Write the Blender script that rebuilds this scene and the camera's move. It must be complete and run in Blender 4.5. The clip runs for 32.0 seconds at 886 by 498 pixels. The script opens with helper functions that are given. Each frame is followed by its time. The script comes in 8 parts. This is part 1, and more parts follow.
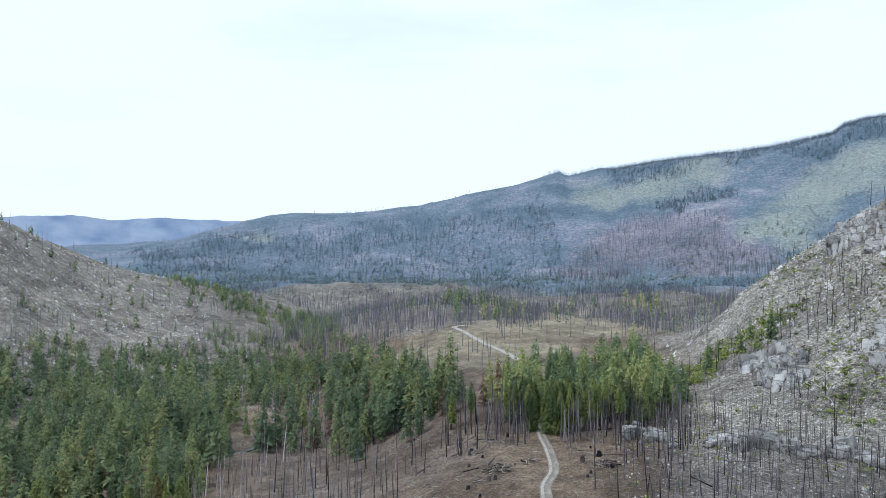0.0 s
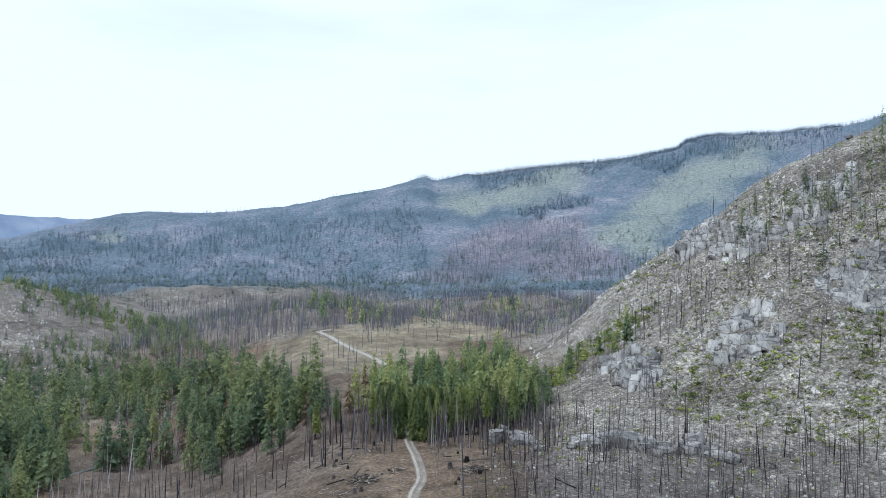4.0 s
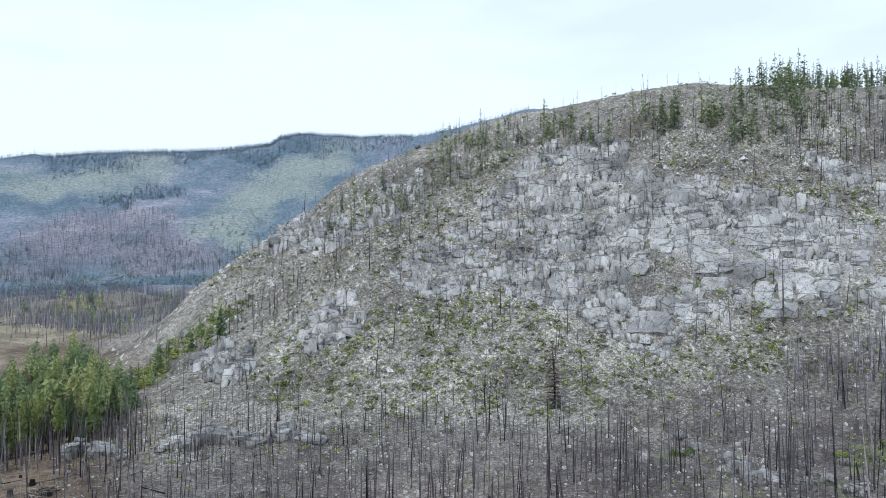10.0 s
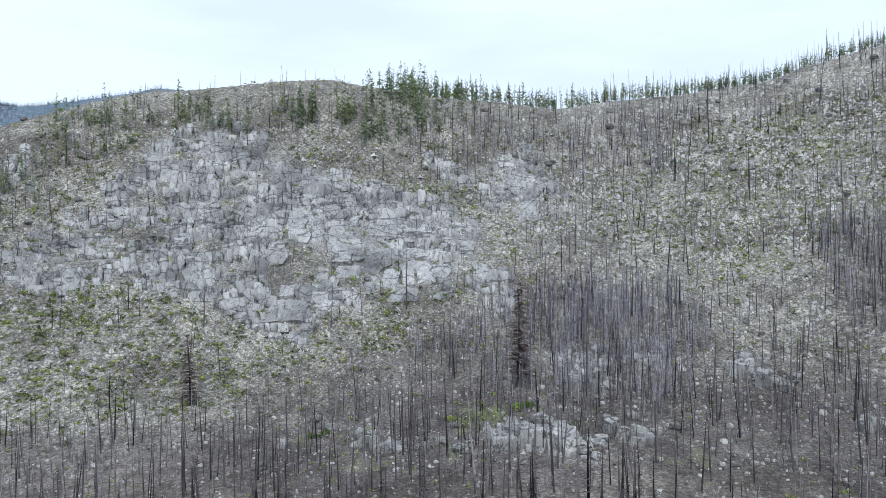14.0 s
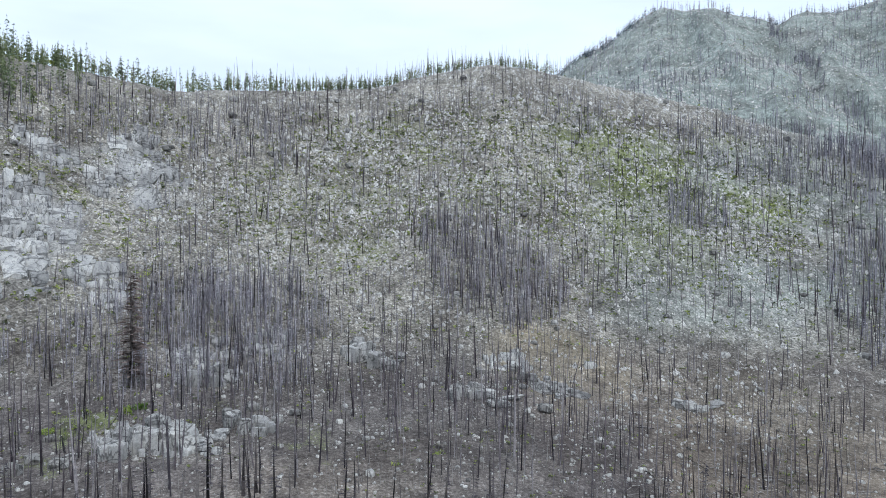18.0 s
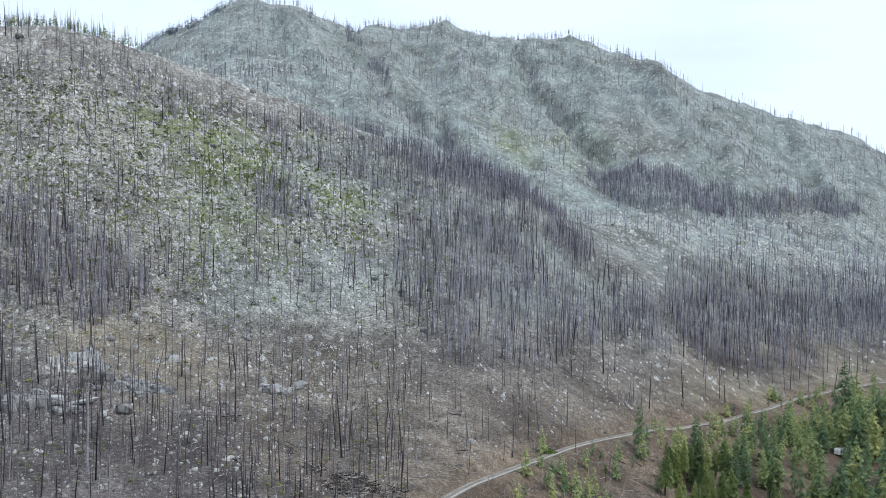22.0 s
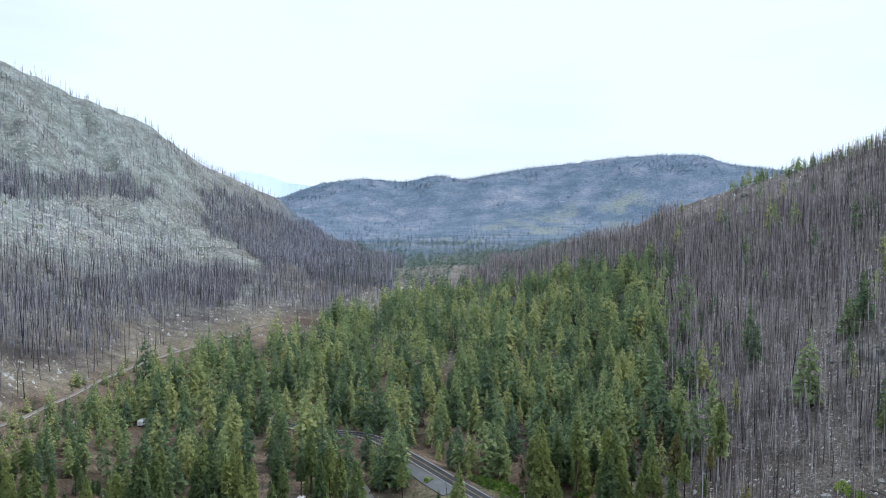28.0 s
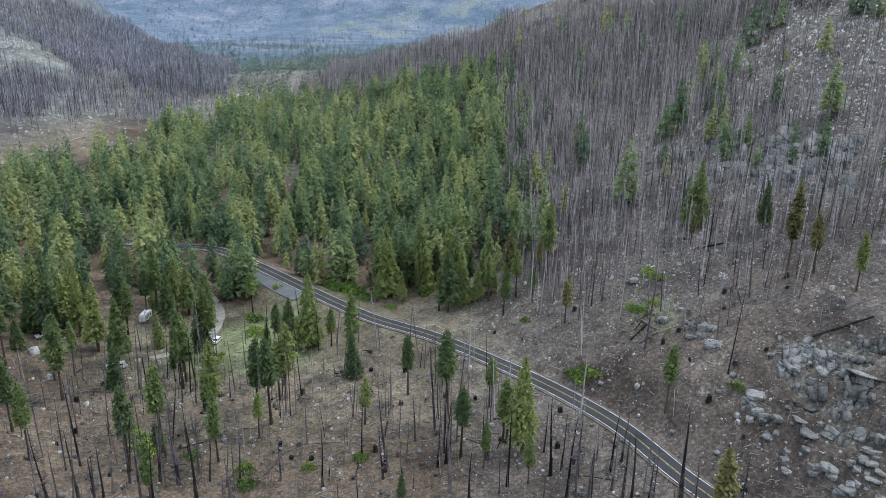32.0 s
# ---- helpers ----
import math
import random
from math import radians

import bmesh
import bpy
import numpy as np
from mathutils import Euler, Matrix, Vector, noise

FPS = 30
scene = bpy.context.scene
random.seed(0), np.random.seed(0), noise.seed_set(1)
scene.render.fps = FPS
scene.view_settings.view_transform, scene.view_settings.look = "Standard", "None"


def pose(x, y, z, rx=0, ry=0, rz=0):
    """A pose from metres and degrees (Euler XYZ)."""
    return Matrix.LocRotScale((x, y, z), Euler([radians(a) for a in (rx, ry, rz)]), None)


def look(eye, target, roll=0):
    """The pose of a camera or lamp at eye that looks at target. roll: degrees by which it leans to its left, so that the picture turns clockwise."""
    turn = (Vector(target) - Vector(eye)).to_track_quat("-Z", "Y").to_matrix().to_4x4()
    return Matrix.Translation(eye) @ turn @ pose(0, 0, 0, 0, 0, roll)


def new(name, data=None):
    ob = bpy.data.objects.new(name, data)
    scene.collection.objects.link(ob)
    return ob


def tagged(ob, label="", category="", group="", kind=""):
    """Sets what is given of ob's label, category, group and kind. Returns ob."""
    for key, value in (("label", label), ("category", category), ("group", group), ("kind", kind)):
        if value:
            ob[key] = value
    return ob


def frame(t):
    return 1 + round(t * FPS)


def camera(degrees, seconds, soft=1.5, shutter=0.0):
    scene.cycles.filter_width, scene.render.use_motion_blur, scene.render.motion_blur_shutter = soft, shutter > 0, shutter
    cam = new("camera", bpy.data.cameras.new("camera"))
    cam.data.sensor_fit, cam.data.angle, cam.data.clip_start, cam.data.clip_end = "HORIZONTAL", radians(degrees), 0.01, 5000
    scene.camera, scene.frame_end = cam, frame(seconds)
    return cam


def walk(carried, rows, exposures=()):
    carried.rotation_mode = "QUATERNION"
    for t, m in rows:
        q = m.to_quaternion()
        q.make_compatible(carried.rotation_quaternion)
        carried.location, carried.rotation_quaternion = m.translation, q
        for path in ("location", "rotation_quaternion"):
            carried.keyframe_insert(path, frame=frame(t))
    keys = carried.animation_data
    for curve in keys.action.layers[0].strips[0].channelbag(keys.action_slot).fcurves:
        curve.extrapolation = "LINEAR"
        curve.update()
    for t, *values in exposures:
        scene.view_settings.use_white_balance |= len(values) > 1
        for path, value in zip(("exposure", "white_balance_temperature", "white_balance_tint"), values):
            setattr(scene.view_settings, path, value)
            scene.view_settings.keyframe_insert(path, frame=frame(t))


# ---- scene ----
cam = camera(63.73, 32.0, soft=0.9)
EYE_Z = 100.0


def aim(heading, pitch, roll, x=0.0, y=0.0, z=EYE_Z):
    """A hovering camera: compass heading, pitch above the level and roll, in degrees."""
    return pose(x, y, z, 0, 0, -heading) @ pose(0, 0, 0, 90 + pitch) @ pose(0, 0, 0, 0, 0, roll)


# seconds, heading, pitch, roll, and the last metres of the approach (north, up)
PATH = [
    (0, -0.00, 1.62, 0.42, -6.5, 0),
    (0.5, 0.96, 1.60, 0.45, -4.3, 0),
    (1, 1.94, 1.59, 0.40, -2.6, 0),
    (1.5, 3.01, 1.61, 0.30, -1.2, 0),
    (2, 4.44, 1.74, 0.38, -0.4, 0),
    (2.5, 5.91, 1.92, 0.37, -0.1, 0),
    (3, 7.43, 1.98, 0.41, 0, 0),
    (3.5, 9.04, 1.97, 0.57, 0, 0),
    (5.5, 16.06, 2.09, 0.90, 0, 0),
    (6, 18.14, 2.04, 0.91, 0, 0),
    (6.5, 20.53, 2.03, 0.96, 0, 0),
    (7, 23.34, 1.99, 0.87, 0, 0),
    (7.5, 26.21, 1.95, 0.79, 0, 0),
    (8, 29.20, 1.90, 0.65, 0, 0),
    (8.5, 32.27, 1.88, 0.54, 0, 0),
    (9, 35.42, 1.81, 0.45, 0, 0),
    (9.5, 38.81, 1.78, 0.29, 0, 0),
    (10, 42.48, 1.71, 0.10, 0, 0),
    (10.5, 46.03, 1.60, 0.03, 0, 0),
    (11, 49.54, 1.48, -0.02, 0, 0),
    (11.5, 53.12, 1.35, -0.10, 0, 0),
    (12, 56.69, 1.20, -0.15, 0, 0),
    (12.5, 60.27, 1.07, -0.18, 0, 0),
    (13, 63.84, 0.97, -0.26, 0, 0),
    (13.5, 67.36, 0.88, -0.35, 0, 0),
    (14, 70.92, 0.81, -0.41, 0, 0),
    (14.5, 74.48, 0.71, -0.42, 0, 0),
    (16.5, 89.05, 0.30, -0.20, 0, 0),
    (17, 92.95, 0.19, -0.22, 0, 0),
    (17.5, 96.80, 0.05, -0.22, 0, 0),
    (18, 100.58, -0.05, -0.18, 0, 0),
    (18.5, 104.37, -0.17, -0.21, 0, 0),
    (19, 108.20, -0.29, -0.13, 0, 0),
    (19.5, 112.22, -0.40, -0.09, 0, 0),
    (20, 116.37, -0.49, -0.07, 0, 0),
    (20.5, 120.48, -0.62, -0.01, 0, 0),
    (21, 124.59, -0.75, 0.04, 0, 0),
    (21.5, 128.72, -0.89, 0.08, 0, 0),
    (22, 132.88, -1.02, 0.12, 0, 0),
    (22.5, 137.04, -1.13, 0.22, 0, 0),
    (23, 141.23, -1.23, 0.27, 0, 0),
    (23.5, 145.43, -1.35, 0.38, 0, 0),
    (24, 149.12, -1.46, 0.45, 0, 0),
    (24.5, 152.32, -1.55, 0.58, 0, 0),
    (25, 156.30, -1.64, 0.65, 0, 0),
    (25.5, 161.06, -1.68, 0.69, 0, 0),
    (27.5, 180.38, -2.16, 0.15, 0, 0),
    (28, 185.20, -2.26, 0.17, 0, 0),
    (28.5, 189.81, -2.35, 0.26, 0, 0),
    (29, 194.12, -2.43, 0.27, 0, 0),
    (29.5, 195.93, -2.50, 0.44, 0, 0),
    (30, 196.27, -2.54, 0.62, 0, 0),
    (30.5, 196.65, -3.58, 0.74, 0, 0),
    (31, 197.03, -7.00, 0.88, 0, 0),
    (31.5, 197.47, -11.96, 1.06, 0, 0),
    (32, 197.93, -17.45, 1.21, 0, 0),
]
walk(cam, [(t, aim(h, p, r, 0.0, y, EYE_Z + u)) for t, h, p, r, y, u in PATH], exposures=[(0, 0.0), (30, 0.0), (32, 0.12)])

# ---- sky and sun ----
world = bpy.data.worlds.new("overcast_sky")
scene.world = world
world.use_nodes = True
wn, wl = world.node_tree.nodes, world.node_tree.links
wn.clear()
w_out = wn.new("ShaderNodeOutputWorld")
w_bg = wn.new("ShaderNodeBackground")
w_sky = wn.new("ShaderNodeTexSky")
w_sky.sky_type = "NISHITA"
w_sky.sun_disc = False
w_sky.sun_elevation, w_sky.sun_rotation = radians(54), radians(254)
w_dim = wn.new("ShaderNodeMix"); w_dim.data_type = "RGBA"; w_dim.blend_type = "MULTIPLY"
w_dim.inputs["Factor"].default_value = 1.0
w_dim.inputs["B"].default_value = (0.09, 0.09, 0.09, 1)
w_co = wn.new("ShaderNodeTexCoord")
w_map = wn.new("ShaderNodeMapping"); w_map.inputs["Scale"].default_value = (1, 1, 4.5)
w_noise = wn.new("ShaderNodeTexNoise")
w_noise.inputs["Scale"].default_value, w_noise.inputs["Detail"].default_value = 1.6, 6
w_ramp = wn.new("ShaderNodeValToRGB")
w_ramp.color_ramp.elements[0].position, w_ramp.color_ramp.elements[0].color = 0.36, (0.80, 0.80, 0.80, 1)
w_ramp.color_ramp.elements[1].position, w_ramp.color_ramp.elements[1].color = 0.52, (0.97, 0.97, 0.97, 1)
w_mix = wn.new("ShaderNodeMix"); w_mix.data_type = "RGBA"
w_mix.inputs["B"].default_value = (0.768, 0.908, 1.085, 1)
wl.new(w_sky.outputs[0], w_dim.inputs["A"])
wl.new(w_co.outputs["Generated"], w_map.inputs[0])
wl.new(w_map.outputs[0], w_noise.inputs["Vector"])
wl.new(w_noise.outputs[0], w_ramp.inputs[0])
wl.new(w_ramp.outputs[0], w_mix.inputs["Factor"])
wl.new(w_dim.outputs["Result"], w_mix.inputs["A"])
wl.new(w_mix.outputs["Result"], w_bg.inputs["Color"])
w_bg.inputs["Strength"].default_value = 1.2
wl.new(w_bg.outputs[0], w_out.inputs[0])
sun = new("sun", bpy.data.lights.new("sun", "SUN"))
sun.data.energy, sun.data.angle, sun.data.color = 1.5, radians(12), (0.99, 0.98, 0.985)
sun.matrix_world = look((-210, -60, 300), (0, 0, 0))


# ---- materials ----
def material(name):
    m = bpy.data.materials.new(name)
    m.use_nodes = True
    b = m.node_tree.nodes["Principled BSDF"]
    return m, m.node_tree.nodes, m.node_tree.links, b


def node(nodes, kind, **sets):
    n = nodes.new(kind)
    for k, v in sets.items():
        n.inputs[k.replace("_", " ")].default_value = v
    return n


def ramp(nodes, links, source, stops):
    r = nodes.new("ShaderNodeValToRGB")
    e = r.color_ramp.elements
    while len(e) < len(stops):
        e.new(0.5)
    for s, (p, c) in zip(e, stops):
        s.position, s.color = p, (*c, 1)
    links.new(source, r.inputs[0])
    return r.outputs[0]


def blend(nodes, links, a, b, fac, mode="MIX"):
    m = nodes.new("ShaderNodeMix")
    m.data_type, m.blend_type = "RGBA", mode
    for sock, v in (("A", a), ("B", b), ("Factor", fac)):
        if isinstance(v, (int, float)):
            m.inputs[sock].default_value = v
        elif isinstance(v, tuple):
            m.inputs[sock].default_value = (*v, 1)
        else:
            links.new(v, m.inputs[sock])
    return m.outputs["Result"]


def varied(name, stops, scale, fine, rough=0.85, bump=0.0, random_source="object", spread=0.5, thin=0.0):
    """A weathered natural surface: colour by coarse noise, fine grain and a random shift per piece."""
    m, nd, lk, b = material(name)
    geo = nd.new("ShaderNodeNewGeometry")
    co = node(nd, "ShaderNodeTexNoise", Scale=scale, Detail=4.0)
    fi = node(nd, "ShaderNodeTexNoise", Scale=fine, Detail=5.0, Roughness=0.7)
    lk.new(geo.outputs["Position"], co.inputs["Vector"])
    lk.new(geo.outputs["Position"], fi.inputs["Vector"])
    if random_source == "tree":               # one tone for each tree of a stand
        tone = nd.new("ShaderNodeAttribute")
        tone.attribute_name = "tone"
        rnd = tone.outputs["Fac"]
    else:
        rnd = nd.new("ShaderNodeObjectInfo").outputs["Random"] if random_source == "object" else geo.outputs["Random Per Island"]
    add = nd.new("ShaderNodeMath"); add.operation = "MULTIPLY_ADD"
    lk.new(rnd, add.inputs[0]); add.inputs[1].default_value = spread; add.inputs[2].default_value = -spread / 2
    tot = nd.new("ShaderNodeMath"); tot.operation = "ADD"; tot.use_clamp = True
    lk.new(co.outputs[0], tot.inputs[0]); lk.new(add.outputs[0], tot.inputs[1])
    c = ramp(nd, lk, tot.outputs[0], stops)
    g = ramp(nd, lk, fi.outputs[0], [(0.3, (0.55, 0.55, 0.55)), (0.7, (1.25, 1.25, 1.25))])
    lk.new(blend(nd, lk, c, g, 1.0, "MULTIPLY"), b.inputs["Base Color"])
    b.inputs["Roughness"].default_value = rough
    b.inputs["Specular IOR Level"].default_value = 0.25
    if thin:                                  # leaves let some light through
        tl = nd.new("ShaderNodeBsdfTranslucent")
        lk.new(b.inputs["Base Color"].links[0].from_socket, tl.inputs["Color"])
        mx = nd.new("ShaderNodeMixShader"); mx.inputs[0].default_value = thin
        lk.new(b.outputs[0], mx.inputs[1]); lk.new(tl.outputs[0], mx.inputs[2])
        lk.new(mx.outputs[0], nd["Material Output"].inputs["Surface"])
    if bump:
        bp = node(nd, "ShaderNodeBump", Strength=0.7, Distance=bump)
        lk.new(fi.outputs[0], bp.inputs["Height"])
        lk.new(bp.outputs[0], b.inputs["Normal"])
    return m


def plain(name, color, rough=0.6, metal=0.0, grime=0.25):
    m, nd, lk, b = material(name)
    co = node(nd, "ShaderNodeTexNoise", Scale=3.0, Detail=6.0)
    g = ramp(nd, lk, co.outputs[0], [(0.35, (1 - grime,) * 3), (0.65, (1.0, 1.0, 1.0))])
    lk.new(blend(nd, lk, color, g, 1.0, "MULTIPLY"), b.inputs["Base Color"])
    b.inputs["Roughness"].default_value, b.inputs["Metallic"].default_value = rough, metal
    return m


NEEDLES = varied("conifer_needles", [(0.15, (0.135, 0.195, 0.09)), (0.5, (0.245, 0.315, 0.125)), (0.85, (0.37, 0.42, 0.155))], 0.05, 1.5, 0.8, 0, "object", 0.9, 0.45)
FOREST = varied("forest_needles", [(0.15, (0.16, 0.235, 0.14)), (0.4, (0.265, 0.355, 0.185)), (0.65, (0.37, 0.45, 0.215)), (0.9, (0.52, 0.54, 0.245))], 0.5, 1.2, 0.85, 0, "tree", 0.9, 0.45)
NORTH_FOREST = varied("creekside_needles", [(0.15, (0.15, 0.215, 0.133)), (0.4, (0.225, 0.3, 0.17)), (0.65, (0.295, 0.36, 0.185)), (0.9, (0.385, 0.42, 0.2))], 0.5, 1.2, 0.85, 0, "tree", 0.9, 0.45)
# far conifers: the blue haze of distance is put into the needle colour
HAZED_FOREST = varied("hazed_forest_needles", [(0.2, (0.112, 0.164, 0.202)), (0.5, (0.155, 0.212, 0.258)), (0.8, (0.21, 0.265, 0.312))], 0.006, 0.05, 0.95, 0, "tree", 0.4, 0.35)
CREST_NEEDLES = varied("crest_pine_needles", [(0.15, (0.15, 0.2, 0.12)), (0.5, (0.235, 0.29, 0.16)), (0.85, (0.34, 0.38, 0.2))], 0.3, 1.2, 0.85, 0, "tree", 0.8, 0.35)
# conifers up the valley: green shifted to teal to stand for haze
HAZED_VALLEY_FOREST = varied("hazed_valley_needles", [(0.15, (0.12, 0.178, 0.15)), (0.5, (0.175, 0.24, 0.195)), (0.85, (0.25, 0.31, 0.24))], 0.02, 0.3, 0.9, 0, "tree", 0.7, 0.4)
BARK = varied("conifer_bark", [(0.3, (0.05, 0.035, 0.026)), (0.7, (0.14, 0.10, 0.075))], 0.3, 4.0, 0.9, 0.05)
CHAR = varied("charred_wood", [(0.25, (0.012, 0.011, 0.012)), (0.5, (0.05, 0.044, 0.045)), (0.8, (0.16, 0.14, 0.14))], 0.35, 3.0, 0.85, 0.05, "object", 0.6)
SNAGS = varied("burnt_snag_wood", [(0.15, (0.02, 0.017, 0.021)), (0.45, (0.062, 0.052, 0.062)), (0.85, (0.175, 0.15, 0.162))], 0.3, 1.2, 0.9, 0, "tree", 0.9)
MAUVE_SNAGS = varied("weathered_burnt_wood", [(0.15, (0.15, 0.14, 0.162)), (0.45, (0.31, 0.29, 0.325)), (0.85, (0.52, 0.5, 0.54))], 0.3, 1.2, 0.9, 0, "tree", 0.9)
RUSSET_SNAGS = varied("russet_burnt_wood", [(0.15, (0.14, 0.118, 0.124)), (0.45, (0.33, 0.29, 0.303)), (0.85, (0.58, 0.53, 0.54))], 0.3, 1.2, 0.9, 0, "tree", 0.9)
GREY_SNAGS = varied("bleached_snag_wood", [(0.15, (0.08, 0.071, 0.083)), (0.5, (0.185, 0.167, 0.182)), (0.85, (0.36, 0.335, 0.345))], 0.3, 1.2, 0.9, 0, "tree", 0.9)
WEATHERED = varied("weathered_trunk_wood", [(0.25, (0.06, 0.053, 0.05)), (0.5, (0.14, 0.126, 0.12)), (0.8, (0.27, 0.25, 0.24))], 0.35, 3.0, 0.85, 0.05, "object", 0.6)
LAVENDER_SNAGS = varied("silvered_burnt_wood", [(0.15, (0.125, 0.122, 0.15)), (0.45, (0.27, 0.262, 0.308)), (0.85, (0.48, 0.468, 0.52))], 0.3, 1.2, 0.9, 0, "tree", 0.9)
PALE_WOOD = varied("pale_dead_wood", [(0.2, (0.16, 0.15, 0.145)), (0.5, (0.28, 0.265, 0.255)), (0.8, (0.44, 0.42, 0.40))], 0.12, 1.2, 0.9, 0, "island", 0.6)
BRUSH = varied("dead_brush_twigs", [(0.2, (0.10, 0.092, 0.085)), (0.5, (0.18, 0.168, 0.155)), (0.8, (0.28, 0.265, 0.245))], 0.1, 1.5, 0.95, 0, "island", 0.6)
# far burnt trunks: mauve-grey wood with the blue of haze mixed in
HAZED_SNAGS = varied("hazed_burnt_wood", [(0.2, (0.132, 0.136, 0.168)), (0.5, (0.193, 0.191, 0.23)), (0.8, (0.28, 0.275, 0.318))], 0.01, 0.1, 0.95, 0, "island", 0.4)
TWIGS = varied("fine_dead_twigs", [(0.2, (0.105, 0.08, 0.075)), (0.5, (0.2, 0.155, 0.145)), (0.8, (0.32, 0.26, 0.245))], 0.2, 1.5, 0.95, 0, "island", 0.6)
SHRUB = varied("shrub_leaves", [(0.2, (0.12, 0.165, 0.05)), (0.5, (0.265, 0.325, 0.095)), (0.8, (0.46, 0.5, 0.165))], 0.09, 2.0, 0.8, 0, "island", 0.5, 0.25)
OLIVE_SHRUB = varied("olive_shrub_leaves", [(0.2, (0.06, 0.08, 0.038)), (0.5, (0.12, 0.145, 0.07)), (0.8, (0.2, 0.225, 0.115))], 0.09, 2.0, 0.85, 0, "island", 0.5, 0.2)
BUSH_LEAF = varied("bush_leaves", [(0.2, (0.08, 0.15, 0.03)), (0.5, (0.175, 0.29, 0.05)), (0.8, (0.33, 0.42, 0.09))], 0.3, 2.5, 0.75, 0, "object", 0.5, 0.3)
YELLOWED = varied("scorched_yellow_needles", [(0.2, (0.17, 0.16, 0.07)), (0.5, (0.29, 0.265, 0.11)), (0.8, (0.40, 0.36, 0.155))], 0.3, 1.5, 0.85, 0, "object", 0.5, 0.35)
RUSTED = varied("dead_brown_needles", [(0.2, (0.10, 0.07, 0.05)), (0.5, (0.19, 0.13, 0.095)), (0.8, (0.29, 0.205, 0.15))], 0.3, 1.5, 0.9, 0, "tree", 0.7, 0.2)
LOGWOOD = varied("weathered_log_wood", [(0.2, (0.10, 0.085, 0.07)), (0.5, (0.24, 0.21, 0.18)), (0.8, (0.42, 0.38, 0.33))], 0.6, 5.0, 0.85, 0.03, "object", 0.8)
DIRT = varied("pale_dirt", [(0.3, (0.25, 0.225, 0.195)), (0.7, (0.43, 0.392, 0.345))], 0.2, 2.5, 0.95, 0.05)
TRACK = varied("worn_track_dirt", [(0.3, (0.2, 0.174, 0.148)), (0.7, (0.33, 0.295, 0.255))], 0.25, 2.0, 0.95, 0.05)
GRADED = varied("graded_pale_dirt", [(0.3, (0.4, 0.37, 0.33)), (0.7, (0.56, 0.525, 0.475))], 0.2, 2.5, 0.95, 0.05)
GRAVEL = varied("roadside_gravel", [(0.3, (0.13, 0.108, 0.09)), (0.7, (0.23, 0.195, 0.165))], 0.3, 3.0, 0.95, 0.05)
ASPHALT = varied("asphalt", [(0.3, (0.036, 0.037, 0.041)), (0.7, (0.06, 0.061, 0.066))], 0.15, 6.0, 0.8, 0.01)
OLD_ASPHALT = varied("grey_asphalt", [(0.3, (0.15, 0.155, 0.165)), (0.7, (0.22, 0.225, 0.235))], 0.2, 5.0, 0.85, 0.01)
LINE_WHITE = plain("white_road_paint", (0.75, 0.75, 0.73), 0.6)
LINE_YELLOW = plain("yellow_road_paint", (0.5, 0.40, 0.14), 0.6)
WHITE_PAINT = plain("white_car_paint", (0.8, 0.8, 0.8), 0.25, 0, 0.1)
DARK_GLASS = plain("tinted_glass", (0.02, 0.024, 0.03), 0.08, 0, 0.05)
RUBBER = plain("tyre_rubber", (0.02, 0.02, 0.02), 0.85)
RIM = plain("alloy_rim", (0.5, 0.5, 0.5), 0.35, 0.8)
RED_LAMP = plain("red_lamp_plastic", (0.35, 0.02, 0.02), 0.3)
CLEAR_LAMP = plain("clear_lamp_plastic", (0.7, 0.7, 0.72), 0.15)
ORANGE_CLOTH = plain("orange_tent_cloth", (0.5, 0.13, 0.04), 0.8)
GREY_ROOF = plain("grey_roof_sheet", (0.35, 0.36, 0.38), 0.6)
WATER_BED = plain("creek_water", (0.035, 0.04, 0.042), 0.4, 0, 0.4)


